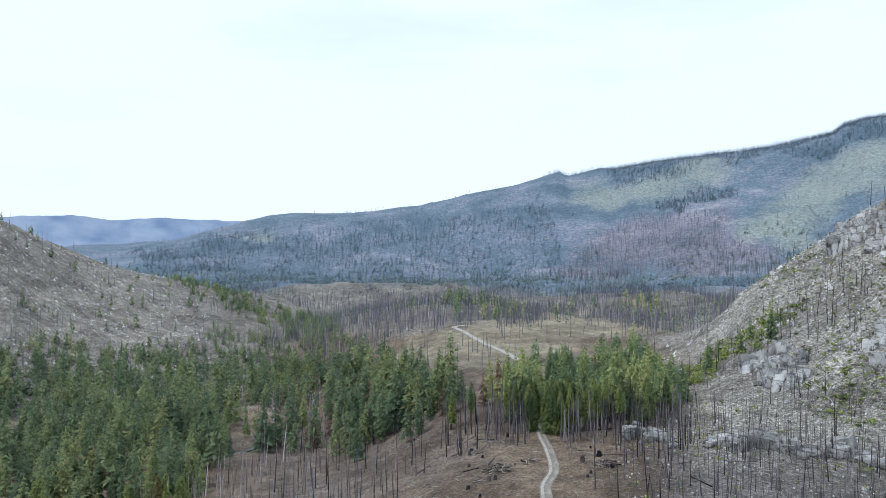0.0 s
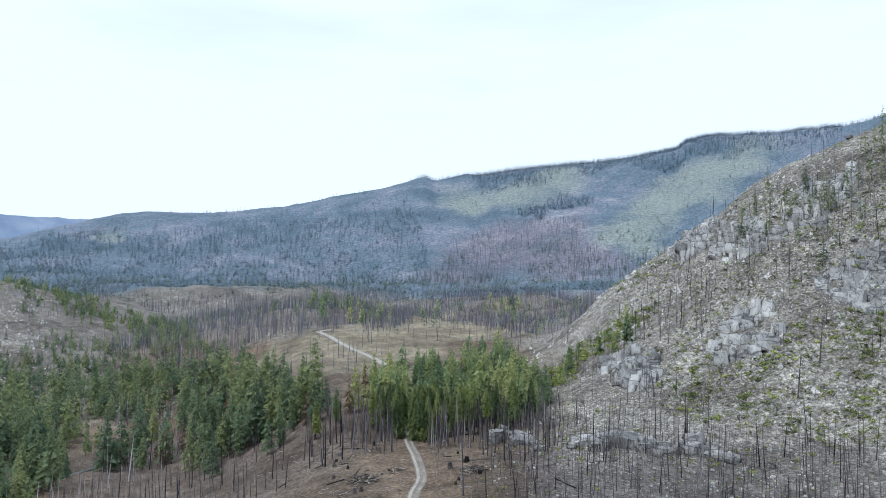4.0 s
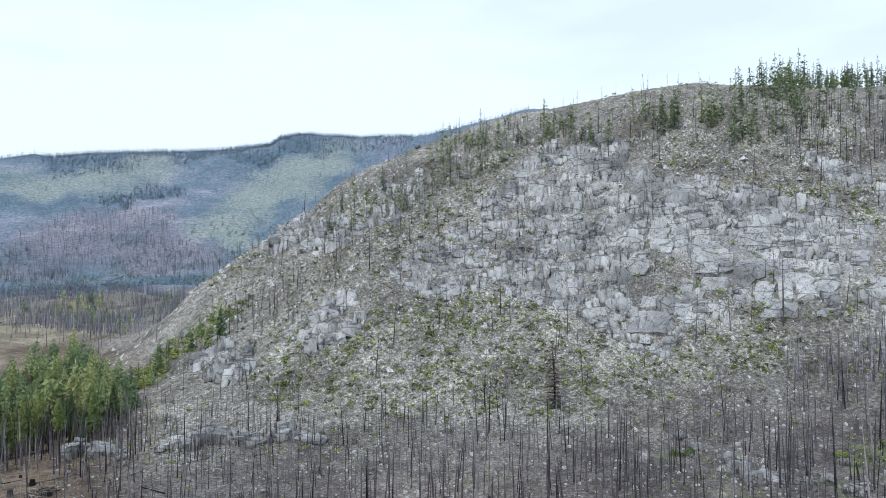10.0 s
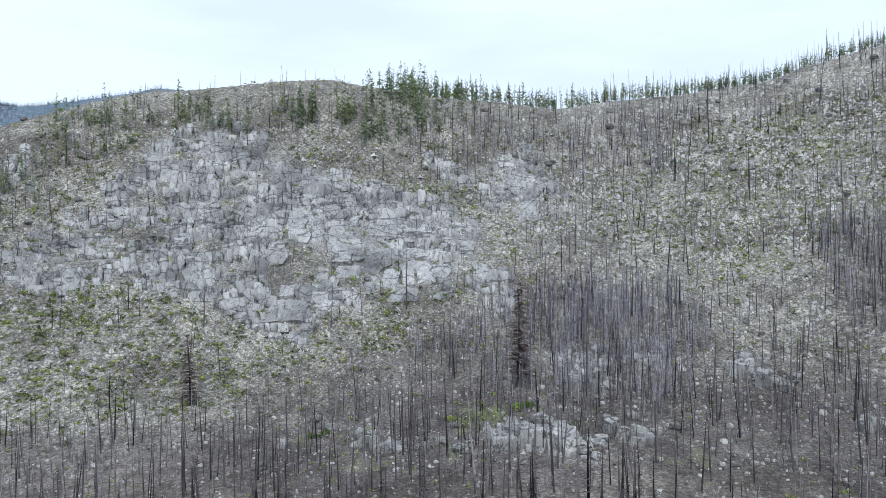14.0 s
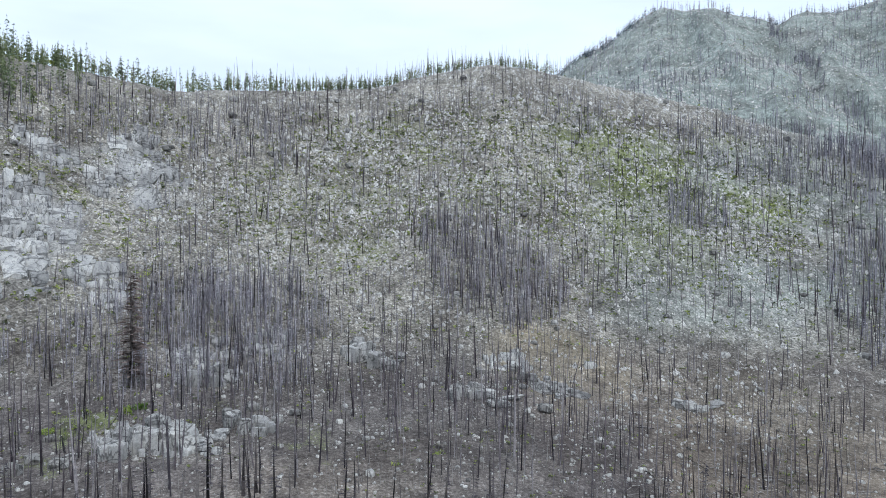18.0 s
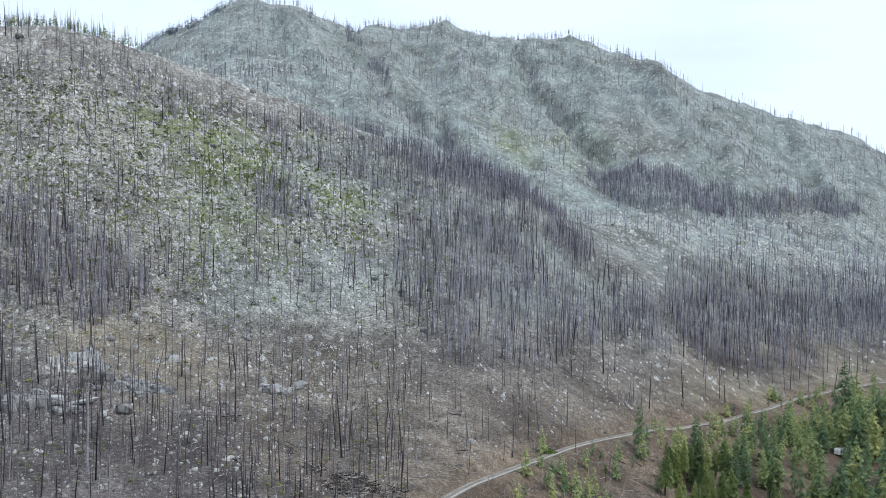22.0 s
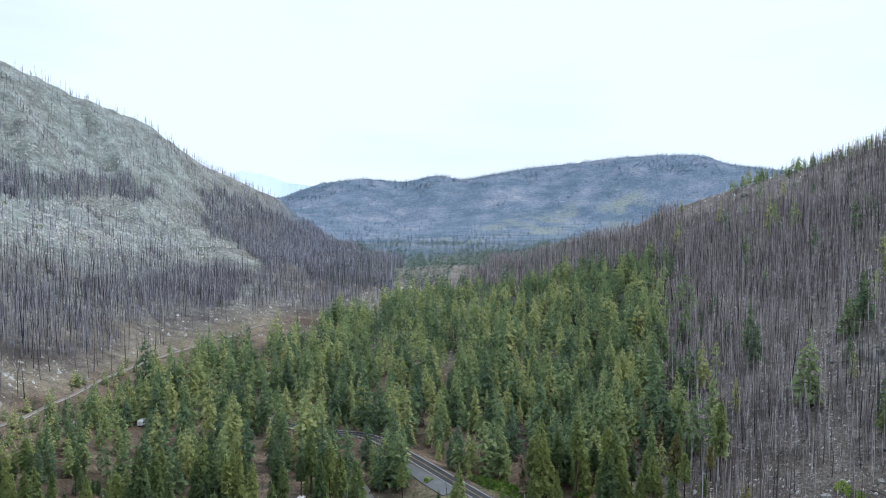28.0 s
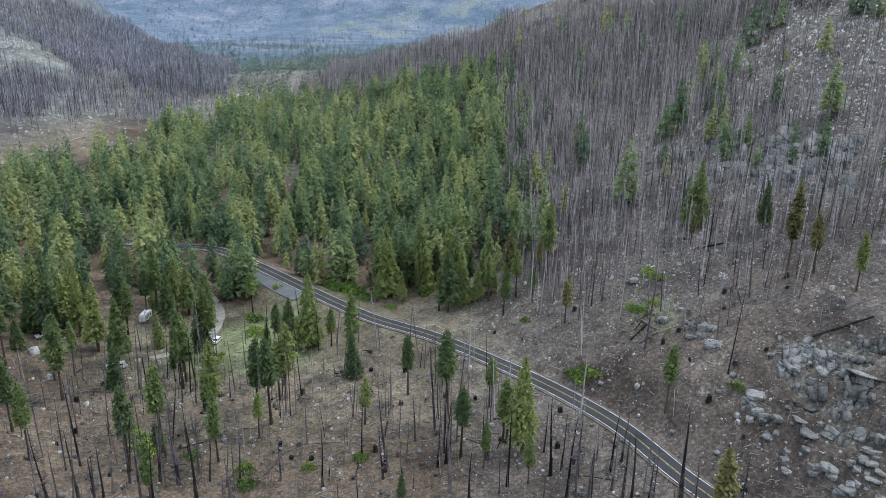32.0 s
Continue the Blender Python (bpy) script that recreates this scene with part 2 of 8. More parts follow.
def granite_material(name, stops, random_source, joints=0.42, coarse=0.62):
    """Pale granite with grain, dark lichen, water streaks that run down the faces and hairline joints."""
    m, nd, lk, b = material(name)
    geo = nd.new("ShaderNodeNewGeometry")
    pos = geo.outputs["Position"]
    mp = nd.new("ShaderNodeMapping"); mp.inputs["Scale"].default_value = (1, 1, 0.16)
    lk.new(pos, mp.inputs[0])
    streak = node(nd, "ShaderNodeTexNoise", Scale=0.55, Detail=5.0, Roughness=0.65); lk.new(mp.outputs[0], streak.inputs["Vector"])
    grain = node(nd, "ShaderNodeTexNoise", Scale=1.8, Detail=6.0, Roughness=0.7); lk.new(pos, grain.inputs["Vector"])
    big = node(nd, "ShaderNodeTexNoise", Scale=0.06, Detail=3.0); lk.new(pos, big.inputs["Vector"])
    splits = []
    for sc, stretch in ((joints, (1, 1, 0.16)), (joints * 0.5, (0.3, 0.3, 1.0))):          # upright joints and flat partings
        mpk = nd.new("ShaderNodeMapping"); mpk.inputs["Scale"].default_value = stretch
        lk.new(pos, mpk.inputs[0])
        nz = node(nd, "ShaderNodeTexNoise", Scale=sc, Detail=2.5, Roughness=0.55); lk.new(mpk.outputs[0], nz.inputs["Vector"])
        splits.append(ramp(nd, lk, nz.outputs[0], [(0.478, (1.0, 1.0, 1.0)), (0.494, (0.16, 0.16, 0.17)), (0.506, (0.16, 0.16, 0.17)), (0.522, (1.0, 1.0, 1.0))]))
    rnd = nd.new("ShaderNodeObjectInfo").outputs["Random"] if random_source == "object" else geo.outputs["Random Per Island"]
    a = nd.new("ShaderNodeMath"); a.operation = "MULTIPLY_ADD"; a.inputs[1].default_value = 0.26; lk.new(rnd, a.inputs[0])
    s = nd.new("ShaderNodeMath"); s.operation = "MULTIPLY_ADD"; s.inputs[1].default_value = 1.0; s.inputs[2].default_value = -0.1
    lk.new(big.outputs[0], s.inputs[0]); lk.new(s.outputs[0], a.inputs[2])
    c = ramp(nd, lk, a.outputs[0], stops)
    c = blend(nd, lk, c, ramp(nd, lk, streak.outputs[0], [(0.34, (0.72, 0.73, 0.76)), (0.55, (1.0, 1.0, 1.0)), (0.75, (1.1, 1.1, 1.08))]), 1.0, "MULTIPLY")
    c = blend(nd, lk, c, ramp(nd, lk, grain.outputs[0], [(0.32, (coarse, coarse, coarse)), (0.66, (1.15, 1.15, 1.15))]), 1.0, "MULTIPLY")
    for split in splits:
        c = blend(nd, lk, c, split, 0.66, "MULTIPLY")
    lk.new(c, b.inputs["Base Color"])
    b.inputs["Roughness"].default_value = 0.9
    b.inputs["Specular IOR Level"].default_value = 0.2
    b1 = node(nd, "ShaderNodeBump", Strength=0.8, Distance=0.35); lk.new(grain.outputs[0], b1.inputs["Height"])
    lk.new(b1.outputs[0], b.inputs["Normal"])
    return m


GRANITE = granite_material("granite", [(0.25, (0.205, 0.204, 0.202)), (0.5, (0.385, 0.383, 0.376)), (0.75, (0.56, 0.555, 0.54))], "island")
PALE_STONE = granite_material("pale_stone", [(0.15, (0.3, 0.292, 0.276)), (0.5, (0.52, 0.508, 0.482)), (0.85, (0.74, 0.725, 0.69))], "island")
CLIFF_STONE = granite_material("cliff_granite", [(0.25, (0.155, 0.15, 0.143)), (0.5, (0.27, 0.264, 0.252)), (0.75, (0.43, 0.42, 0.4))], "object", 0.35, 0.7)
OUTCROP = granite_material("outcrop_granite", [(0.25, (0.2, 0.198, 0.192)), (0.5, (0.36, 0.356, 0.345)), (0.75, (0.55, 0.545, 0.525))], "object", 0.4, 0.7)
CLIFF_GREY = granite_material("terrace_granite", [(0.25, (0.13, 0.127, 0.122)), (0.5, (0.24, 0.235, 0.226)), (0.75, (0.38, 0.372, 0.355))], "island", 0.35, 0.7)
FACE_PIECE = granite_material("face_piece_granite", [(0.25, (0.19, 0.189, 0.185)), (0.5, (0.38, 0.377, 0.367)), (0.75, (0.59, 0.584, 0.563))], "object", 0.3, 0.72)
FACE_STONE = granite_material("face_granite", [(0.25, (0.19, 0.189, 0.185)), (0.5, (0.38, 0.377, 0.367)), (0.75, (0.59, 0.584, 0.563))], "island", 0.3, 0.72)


def ground_material():
    """Burnt valley ground: brown ash soil, granite rubble, new green and haze-tinted distance, by the cover painted on
    the land.
    """
    m, nd, lk, b = material("valley_ground")
    geo = nd.new("ShaderNodeNewGeometry")
    pos = geo.outputs["Position"]
    at = {}
    for k in ("soil", "green", "far", "meadow", "rose", "blue", "hazed_scree", "dry", "ash", "bare"):
        a = nd.new("ShaderNodeAttribute"); a.attribute_name = k; at[k] = a.outputs["Fac"]
    big = node(nd, "ShaderNodeTexNoise", Scale=0.03, Detail=6.0); lk.new(pos, big.inputs["Vector"])
    mid = node(nd, "ShaderNodeTexNoise", Scale=1.1, Detail=8.0, Roughness=0.75); lk.new(pos, mid.inputs["Vector"])
    spk = node(nd, "ShaderNodeTexNoise", Scale=1.6, Detail=5.0, Roughness=0.75); lk.new(pos, spk.inputs["Vector"])
    vor = node(nd, "ShaderNodeTexVoronoi", Scale=0.8); lk.new(pos, vor.inputs["Vector"])
    soil = ramp(nd, lk, mid.outputs[0], [(0.3, (0.06, 0.043, 0.031)), (0.5, (0.148, 0.11, 0.08)), (0.7, (0.30, 0.24, 0.185))])
    rock = ramp(nd, lk, mid.outputs[0], [(0.32, (0.058, 0.053, 0.045)), (0.48, (0.185, 0.173, 0.15)), (0.64, (0.46, 0.44, 0.4))])
    stone = ramp(nd, lk, vor.outputs["Color"], [(0.2, (0.6, 0.6, 0.6)), (0.8, (1.3, 1.3, 1.3))])
    rock = blend(nd, lk, rock, stone, 0.8, "MULTIPLY")
    grass = ramp(nd, lk, spk.outputs[0], [(0.3, (0.095, 0.11, 0.055)), (0.55, (0.195, 0.217, 0.11)), (0.75, (0.325, 0.337, 0.195))])
    c = blend(nd, lk, rock, soil, at["soil"])
    straw = ramp(nd, lk, mid.outputs[0], [(0.32, (0.12, 0.10, 0.07)), (0.5, (0.23, 0.197, 0.142)), (0.68, (0.38, 0.336, 0.255))])
    c = blend(nd, lk, c, straw, at["dry"])
    ash = ramp(nd, lk, mid.outputs[0], [(0.32, (0.045, 0.039, 0.040)), (0.5, (0.102, 0.09, 0.088)), (0.66, (0.225, 0.205, 0.2))])
    c = blend(nd, lk, c, ash, at["ash"])
    naked = ramp(nd, lk, mid.outputs[0], [(0.3, (0.10, 0.10, 0.10)), (0.5, (0.28, 0.278, 0.27)), (0.7, (0.5, 0.495, 0.48))])
    c = blend(nd, lk, c, naked, at["bare"])
    # green-grey flank rubble, its colour lightened and cooled to stand for haze
    hazed_scree = ramp(nd, lk, mid.outputs[0], [(0.36, (0.118, 0.145, 0.134)), (0.5, (0.222, 0.256, 0.236)), (0.6, (0.41, 0.437, 0.418)), (0.68, (0.66, 0.668, 0.652))])
    c = blend(nd, lk, c, hazed_scree, at["hazed_scree"])
    thr = nd.new("ShaderNodeMath"); thr.operation = "ADD"
    lk.new(spk.outputs[0], thr.inputs[0]); lk.new(at["green"], thr.inputs[1])
    gm = ramp(nd, lk, thr.outputs[0], [(0.78, (0.0, 0.0, 0.0)), (1.0, (1.0, 1.0, 1.0))])
    c = blend(nd, lk, c, grass, gm)
    patch = ramp(nd, lk, big.outputs[0], [(0.32, (0.62, 0.6, 0.6)), (0.5, (0.95, 0.95, 0.95)), (0.68, (1.25, 1.25, 1.25))])
    c = blend(nd, lk, c, patch, 1.0, "MULTIPLY")
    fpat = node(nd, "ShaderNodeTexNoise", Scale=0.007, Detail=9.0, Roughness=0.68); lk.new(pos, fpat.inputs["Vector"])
    # far forest: the haze of distance is put into its blue-grey colour
    hazed_far = ramp(nd, lk, fpat.outputs[0], [(0.38, (0.095, 0.142, 0.182)), (0.5, (0.135, 0.182, 0.228)), (0.6, (0.185, 0.212, 0.268)), (0.72, (0.31, 0.33, 0.375))])
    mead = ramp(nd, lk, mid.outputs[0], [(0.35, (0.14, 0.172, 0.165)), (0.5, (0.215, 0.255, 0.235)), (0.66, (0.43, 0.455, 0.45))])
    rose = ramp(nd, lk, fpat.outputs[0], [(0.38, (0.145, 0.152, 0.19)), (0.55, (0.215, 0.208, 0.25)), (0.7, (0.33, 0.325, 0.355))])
    # southern hills: a stronger blue, put into the colour as haze
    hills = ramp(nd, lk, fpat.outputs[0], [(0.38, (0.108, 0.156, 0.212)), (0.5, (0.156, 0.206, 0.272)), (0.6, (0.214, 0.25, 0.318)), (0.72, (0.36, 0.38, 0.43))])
    hazed_far = blend(nd, lk, hazed_far, hills, at["blue"])
    for cover, key in ((rose, "rose"), (mead, "meadow")):
        mm = nd.new("ShaderNodeMath"); mm.operation = "MULTIPLY_ADD"; mm.inputs[1].default_value = 0.73
        third = nd.new("ShaderNodeMath"); third.operation = "MULTIPLY"; third.inputs[1].default_value = 0.333
        lk.new(at[key], third.inputs[0]); lk.new(fpat.outputs[0], mm.inputs[0]); lk.new(third.outputs[0], mm.inputs[2])
        hazed_far = blend(nd, lk, hazed_far, cover, ramp(nd, lk, mm.outputs[0], [(0.44, (0.0, 0.0, 0.0)), (0.68, (0.92, 0.92, 0.92))]))
    c = blend(nd, lk, c, hazed_far, at["far"])
    rough_ = node(nd, "ShaderNodeTexNoise", Scale=0.14, Detail=8.0, Roughness=0.78); lk.new(pos, rough_.inputs["Vector"])
    c = blend(nd, lk, c, ramp(nd, lk, rough_.outputs[0], [(0.36, (0.55, 0.54, 0.55)), (0.5, (1.0, 1.0, 1.0)), (0.64, (1.5, 1.5, 1.48))]), 0.9, "MULTIPLY")
    lk.new(c, b.inputs["Base Color"])
    b.inputs["Roughness"].default_value = 0.95
    b.inputs["Specular IOR Level"].default_value = 0.15
    b1 = node(nd, "ShaderNodeBump", Strength=0.7, Distance=0.22); lk.new(vor.outputs["Distance"], b1.inputs["Height"])
    b2 = node(nd, "ShaderNodeBump", Strength=0.7, Distance=0.2); lk.new(mid.outputs[0], b2.inputs["Height"])
    lk.new(b1.outputs[0], b2.inputs["Normal"]); lk.new(b2.outputs[0], b.inputs["Normal"])
    return m


GROUND = ground_material()


# ---- the land: break lines of the valley as (bearing, distance, height) seen from the hover point ----
NEAR = [(-60, 120, 4), (-32, 130, 12), (-10, 130, 32), (8, 130, 44), (40, 120, 46), (90, 120, 46), (125, 120, 38), (145, 125, 22),
        (160, 140, 6), (172, 145, -1), (180, 148, -2), (200, 140, 1), (215, 140, 3), (232, 130, 4), (265, 120, 0)]
TOE = [(-60, 350, 8), (-32, 420, 6), (-20, 450, 9), (-10, 430, 8), (-4, 300, 32), (2, 230, 45), (8, 240, 46), (16, 230, 48), (25, 220, 51),
       (35, 205, 50), (50, 205, 54), (60, 203, 53), (73, 200, 53), (82, 205, 56), (95, 200, 52), (109, 205, 51), (120, 190, 42), (126, 186, 38),
       (135, 195, 36), (143, 240, 31), (150, 295, 24), (159, 410, 16), (166, 520, 15), (174, 620, 15), (182, 600, 16), (190, 420, 14), (198, 270, 9)]
TOE += [(206, 215, 10), (214, 200, 18), (222, 185, 22), (230, 180, 28), (250, 180, 30), (275, 220, 12)]
CREST = [(-60, 800, 190), (-45, 850, 170), (-32, 900, 150), (-28.5, 950, 123), (-24.8, 980, 98), (-21, 1000, 84), (-17, 950, 62), (-14, 850, 45),
         (-9, 700, 40), (-4, 600, 52), (1.3, 520, 57), (8, 560, 58), (14, 560, 56), (19.3, 430, 62), (21.5, 420, 74), (23.6, 420, 90),
         (26.5, 430, 109), (29.3, 434, 122), (32, 430, 136), (33.5, 432, 149), (36.4, 435, 162), (39, 439, 170), (45, 454, 192)]
CREST += [(51, 462, 203), (57.5, 455, 209), (62, 462, 214), (67, 469, 211), (71.4, 476, 207), (76, 483, 203), (80, 490, 200), (84, 504, 206),
          (90, 525, 212), (95, 546, 221), (101, 560, 236), (105, 560, 241), (109.2, 574, 236), (118, 595, 217), (124, 595, 195), (131, 595, 171),
          (139, 574, 134), (142, 575, 115), (151, 642, 100), (160, 754, 77), (166, 897, 62), (174, 1000, 40)]
CREST += [(178.7, 1000, 34), (184, 900, 41), (189, 820, 50), (195, 750, 69), (199, 720, 89), (203.4, 700, 112), (207.4, 690, 129), (211, 680, 142),
          (214.6, 680, 153), (218.3, 680, 170), (222, 680, 190), (225.5, 680, 204), (228, 690, 214), (240, 700, 235), (260, 700, 230), (280, 750, 200)]
DIP = [(-60, 1000, 120), (-32, 1150, 100), (-20, 1200, 55), (-14, 1050, 42), (-9, 850, 38), (-4, 760, 44), (2, 700, 45), (8, 750, 46), (14, 750, 47),
       (20, 620, 45), (26, 650, 60), (32, 662, 81), (45, 709, 127), (60, 725, 181), (80, 744, 171), (95, 758, 183), (105, 750, 212), (109, 651, 234),
       (118, 673, 217), (126, 672, 188), (134, 664, 158), (142, 648, 111), (151, 728, 115), (160, 846, 96), (168, 1012, 61), (174, 1150, 38)]
DIP += [(184, 1100, 30), (199, 950, 50), (211, 900, 90), (228, 950, 150), (260, 950, 150)]
FOOT = [(-60, 1500, 100), (-32, 1500, 75), (-14, 1450, 68), (0, 1400, 66), (14, 1400, 66), (25, 1400, 80), (40, 1364, 149), (60, 1161, 234),
        (90, 968, 213), (105, 892, 255), (112, 794, 274), (118, 790, 269), (126, 787, 235), (134, 777, 205), (142, 758, 149), (151, 856, 157),
        (160, 1030, 145), (166, 1185, 109), (174, 1400, 38), (184, 1400, 40), (200, 1400, 45), (228, 1400, 80), (260, 1400, 100)]
RIDGE = [(-60, 2400, 160), (-32, 2400, 150), (-26.7, 2500, 165), (-21, 2600, 190), (-14.9, 2600, 259), (-11.9, 2500, 283), (-6, 2400, 289),
         (-1.6, 2400, 314), (2.1, 2400, 352), (6, 2450, 392), (9.3, 2500, 443), (9.8, 2500, 426), (11, 2500, 436), (12.7, 2500, 452), (13.2, 2500, 443), (18.3, 2400, 459), (22.3, 2400, 471), (26, 2500, 505),
         (28.9, 2590, 541), (29.4, 2600, 568), (31.5, 2600, 582), (36, 2500, 550), (40.6, 2400, 549), (45, 2300, 576), (49.5, 2200, 588), (56, 2055, 550), (70, 1763, 425),
         (85, 1486, 380), (100, 1312, 379), (109.2, 1230, 391)]
RIDGE += [(111.7, 1230, 421), (115.3, 1230, 462), (117.6, 1230, 488), (121.4, 1246, 481), (124.8, 1271, 460), (127.7, 1312, 471), (132.3, 1353, 492),
          (137, 1353, 465), (143, 1353, 462), (146.4, 1312, 427), (149.3, 1271, 391), (153, 1267, 337), (157, 1316, 309), (162.4, 1428, 275),
          (166.4, 1527, 217), (169.4, 1615, 182), (172.2, 1700, 152), (174.3, 1750, 94), (176.9, 1800, 35), (184, 1900, 45), (200, 1900, 60),
          (215, 1800, 150), (228, 1800, 250), (245, 1900, 300)]
DISTANT = [(-60, 3400, 100), (150, 3400, 150), (166, 3300, 180), (172.3, 3300, 200), (175.1, 3300, 264), (178.5, 3300, 290), (182.1, 3300, 275), (184.5, 3300, 313),
           (186.8, 3300, 286), (191.8, 3300, 342), (199.2, 3300, 380), (205, 3300, 388), (207, 3300, 344), (210.8, 3300, 313), (222, 3300, 280),
           (245, 3400, 150)]


def lattice(ix, iy, seed):
    h = (ix.astype(np.int64) * 374761393 + iy.astype(np.int64) * 668265263 + seed * 144269504) & 0xFFFFFFFF
    h = ((h ^ (h >> 13)) * 1274126177) & 0xFFFFFFFF
    h = ((h ^ (h >> 16)) * 2246822519) & 0xFFFFFFFF
    return ((h ^ (h >> 15)) & 0xFFFFFF) / float(0xFFFFFF)


def vnoise(x, y, seed=0):
    ix, iy = np.floor(x), np.floor(y)
    fx, fy = x - ix, y - iy
    fx, fy = fx * fx * (3 - 2 * fx), fy * fy * (3 - 2 * fy)
    a, b = lattice(ix, iy, seed), lattice(ix + 1, iy, seed)
    c, d = lattice(ix, iy + 1, seed), lattice(ix + 1, iy + 1, seed)
    return (a * (1 - fx) + b * fx) * (1 - fy) + (c * (1 - fx) + d * fx) * fy


def fbm(x, y, seed=0, octaves=4):
    s, amp, tot = 0.0, 1.0, 0.0
    for o in range(octaves):
        s = s + amp * vnoise(x * 2 ** o + 17.3 * o, y * 2 ** o - 9.1 * o, seed + o)
        tot += amp
        amp *= 0.5
    return s / tot


def window(v, lo, hi, soft):
    return np.clip((v - lo) / soft + 0.5, 0, 1) * np.clip((hi - v) / soft + 0.5, 0, 1)


BEAR = np.concatenate([np.arange(-36, 234, 0.33), np.arange(234, 324, 1.5)])
RADII = np.concatenate([np.linspace(3, 110, 16)[:-1], np.arange(110, 560, 3.0), np.arange(560, 1720, 11.5), np.geomspace(1720, 4950, 72)])


def along(line, bear, width=1.0):
    """A break line's distance and height at each bearing, rounded off a little."""
    line = sorted(line)
    b = np.array([p[0] for p in line], float)
    b = np.concatenate([b - 360, b, b + 360])
    got = []
    for k in (1, 2):
        v = np.tile(np.array([p[k] for p in line], float), 3)
        got.append(sum(np.interp(bear + d * width, b, v) * w for d, w in ((-1, 0.2), (-0.5, 0.2), (0, 0.2), (0.5, 0.2), (1, 0.2))))
    return got


def land_profile():
    lines = [(np.zeros_like(BEAR), np.full_like(BEAR, 22.0)), along(NEAR, BEAR, 6), along(TOE, BEAR, 2)]
    crest, dip, foot, ridge = along(CREST, BEAR, 0.8), along(DIP, BEAR, 2), along(FOOT, BEAR, 3), along(RIDGE, BEAR, 0.25)
    toe = lines[2]
    lines.append((0.5 * (toe[0] + crest[0]), toe[1] + 0.42 * (crest[1] - toe[1])))
    lines += [crest, dip, foot, (0.5 * (foot[0] + ridge[0]), foot[1] + 0.46 * (ridge[1] - foot[1])), ridge]
    lines.append((ridge[0] + 330, ridge[1] * 0.62 + 22))
    lines.append((np.maximum(ridge[0] + 560, 2480), np.full_like(BEAR, 78.0)))
    lines.append(along(DISTANT, BEAR, 0.6))
    lines.append((np.full_like(BEAR, 4960), np.full_like(BEAR, 70.0)))
    r = np.array([l[0] for l in lines]); z = np.array([l[1] for l in lines])
    for k in range(1, len(r)):
        r[k] = np.maximum(r[k], r[k - 1] + 25)
    out = np.empty((len(BEAR), len(RADII)))
    for i in range(len(BEAR)):          # monotone cubic through the break lines
        x, y = r[:, i], z[:, i]
        h, s = np.diff(x), np.diff(y) / np.diff(x)
        m = np.concatenate([[s[0]], np.where(s[:-1] * s[1:] > 0, 2 * s[:-1] * s[1:] / (s[:-1] + s[1:] + 1e-12), 0), [s[-1]]])
        k = np.clip(np.searchsorted(x, RADII) - 1, 0, len(x) - 2)
        t = (RADII - x[k]) / h[k]
        out[i] = ((2 * t ** 3 - 3 * t ** 2 + 1) * y[k] + (t ** 3 - 2 * t ** 2 + t) * h[k] * m[k]
                  + (-2 * t ** 3 + 3 * t ** 2) * y[k + 1] + (t ** 3 - t ** 2) * h[k] * m[k + 1])
    return out, toe, crest, ridge


# ---- cover of the slopes: areas bounded by (bearing, angle above the level) from the hover point ----
RIVER_WOOD = [(-33.7, -5.2), (-28.7, -4.4), (-24.7, -4.9), (-20.1, -4.5), (-16.0, -4.4), (-11.8, -3.7), (-7.8, -5.6), (-6.0, -6.5), (-2.8, -8.0), (-0.1, -9.5), (-3.7, -10.9), (-8.1, -11.9), (-12.5, -12.9), (-16.7, -13.9), (-19.5, -15.6), (-20.6, -21.1), (-33.3, -19.1)]
ROAD_STAND = [(5.3, -7.2), (8.2, -6.1), (11.4, -6.1), (15.0, -5.3), (17.2, -6.8), (19.3, -7.4), (18.9, -8.9), (15.4, -10.7), (10.9, -11.4), (6.9, -10.8), (5.0, -9.2)]
SPUR_BAND = [(18.9, -7.6), (21.9, -5.2), (24.9, -3.3), (27.1, -2.2), (27.3, -2.9), (24.8, -4.9), (21.9, -6.9), (19.8, -8.9)]
BENCH_SNAGS = [(-20.7, -16.6), (-16.7, -14.2), (-12.5, -13.0), (-3.7, -10.9), (0.8, -10.0), (6.2, -9.9), (8.0, -12.0), (3.1, -14.0), (-3.6, -15.9), (-8.0, -22.1), (-20.6, -21.1)]
NORTH_BURN = [(-18.1, -1.0), (-8.6, -1.7), (3.6, -1.4), (22.8, -1.4), (21.9, -3.2), (17.2, -4.6), (11.8, -3.4), (1.0, -4.1), (-2.6, -5.4), (-6.0, -7.3), (-8.5, -7.9), (-13.4, -6.7), (-14.6, -5.0), (-8.6, -3.4)]
HILLOCK = [(-5.1, -7.1), (-2.5, -5.6), (1.0, -4.5), (4.6, -4.7), (10.9, -4.9), (10.5, -6.6), (5.5, -7.7), (2.8, -8.0), (-2.5, -7.6)]
UPPER_HILLOCK = [(3.7, -4.3), (6.4, -3.1), (10.9, -2.7), (16.7, -2.3), (17.6, -4.6), (10.9, -5.3), (6.4, -4.9)]
FAR_MEADOW = [(7.9, 4.2), (10.0, 5.7), (14.0, 7.0), (17.6, 7.5), (21.5, 8.3), (24.9, 8.3), (19.8, 6.5), (17.1, 5.4), (12.7, 4.8), (10.9, 5.1)]
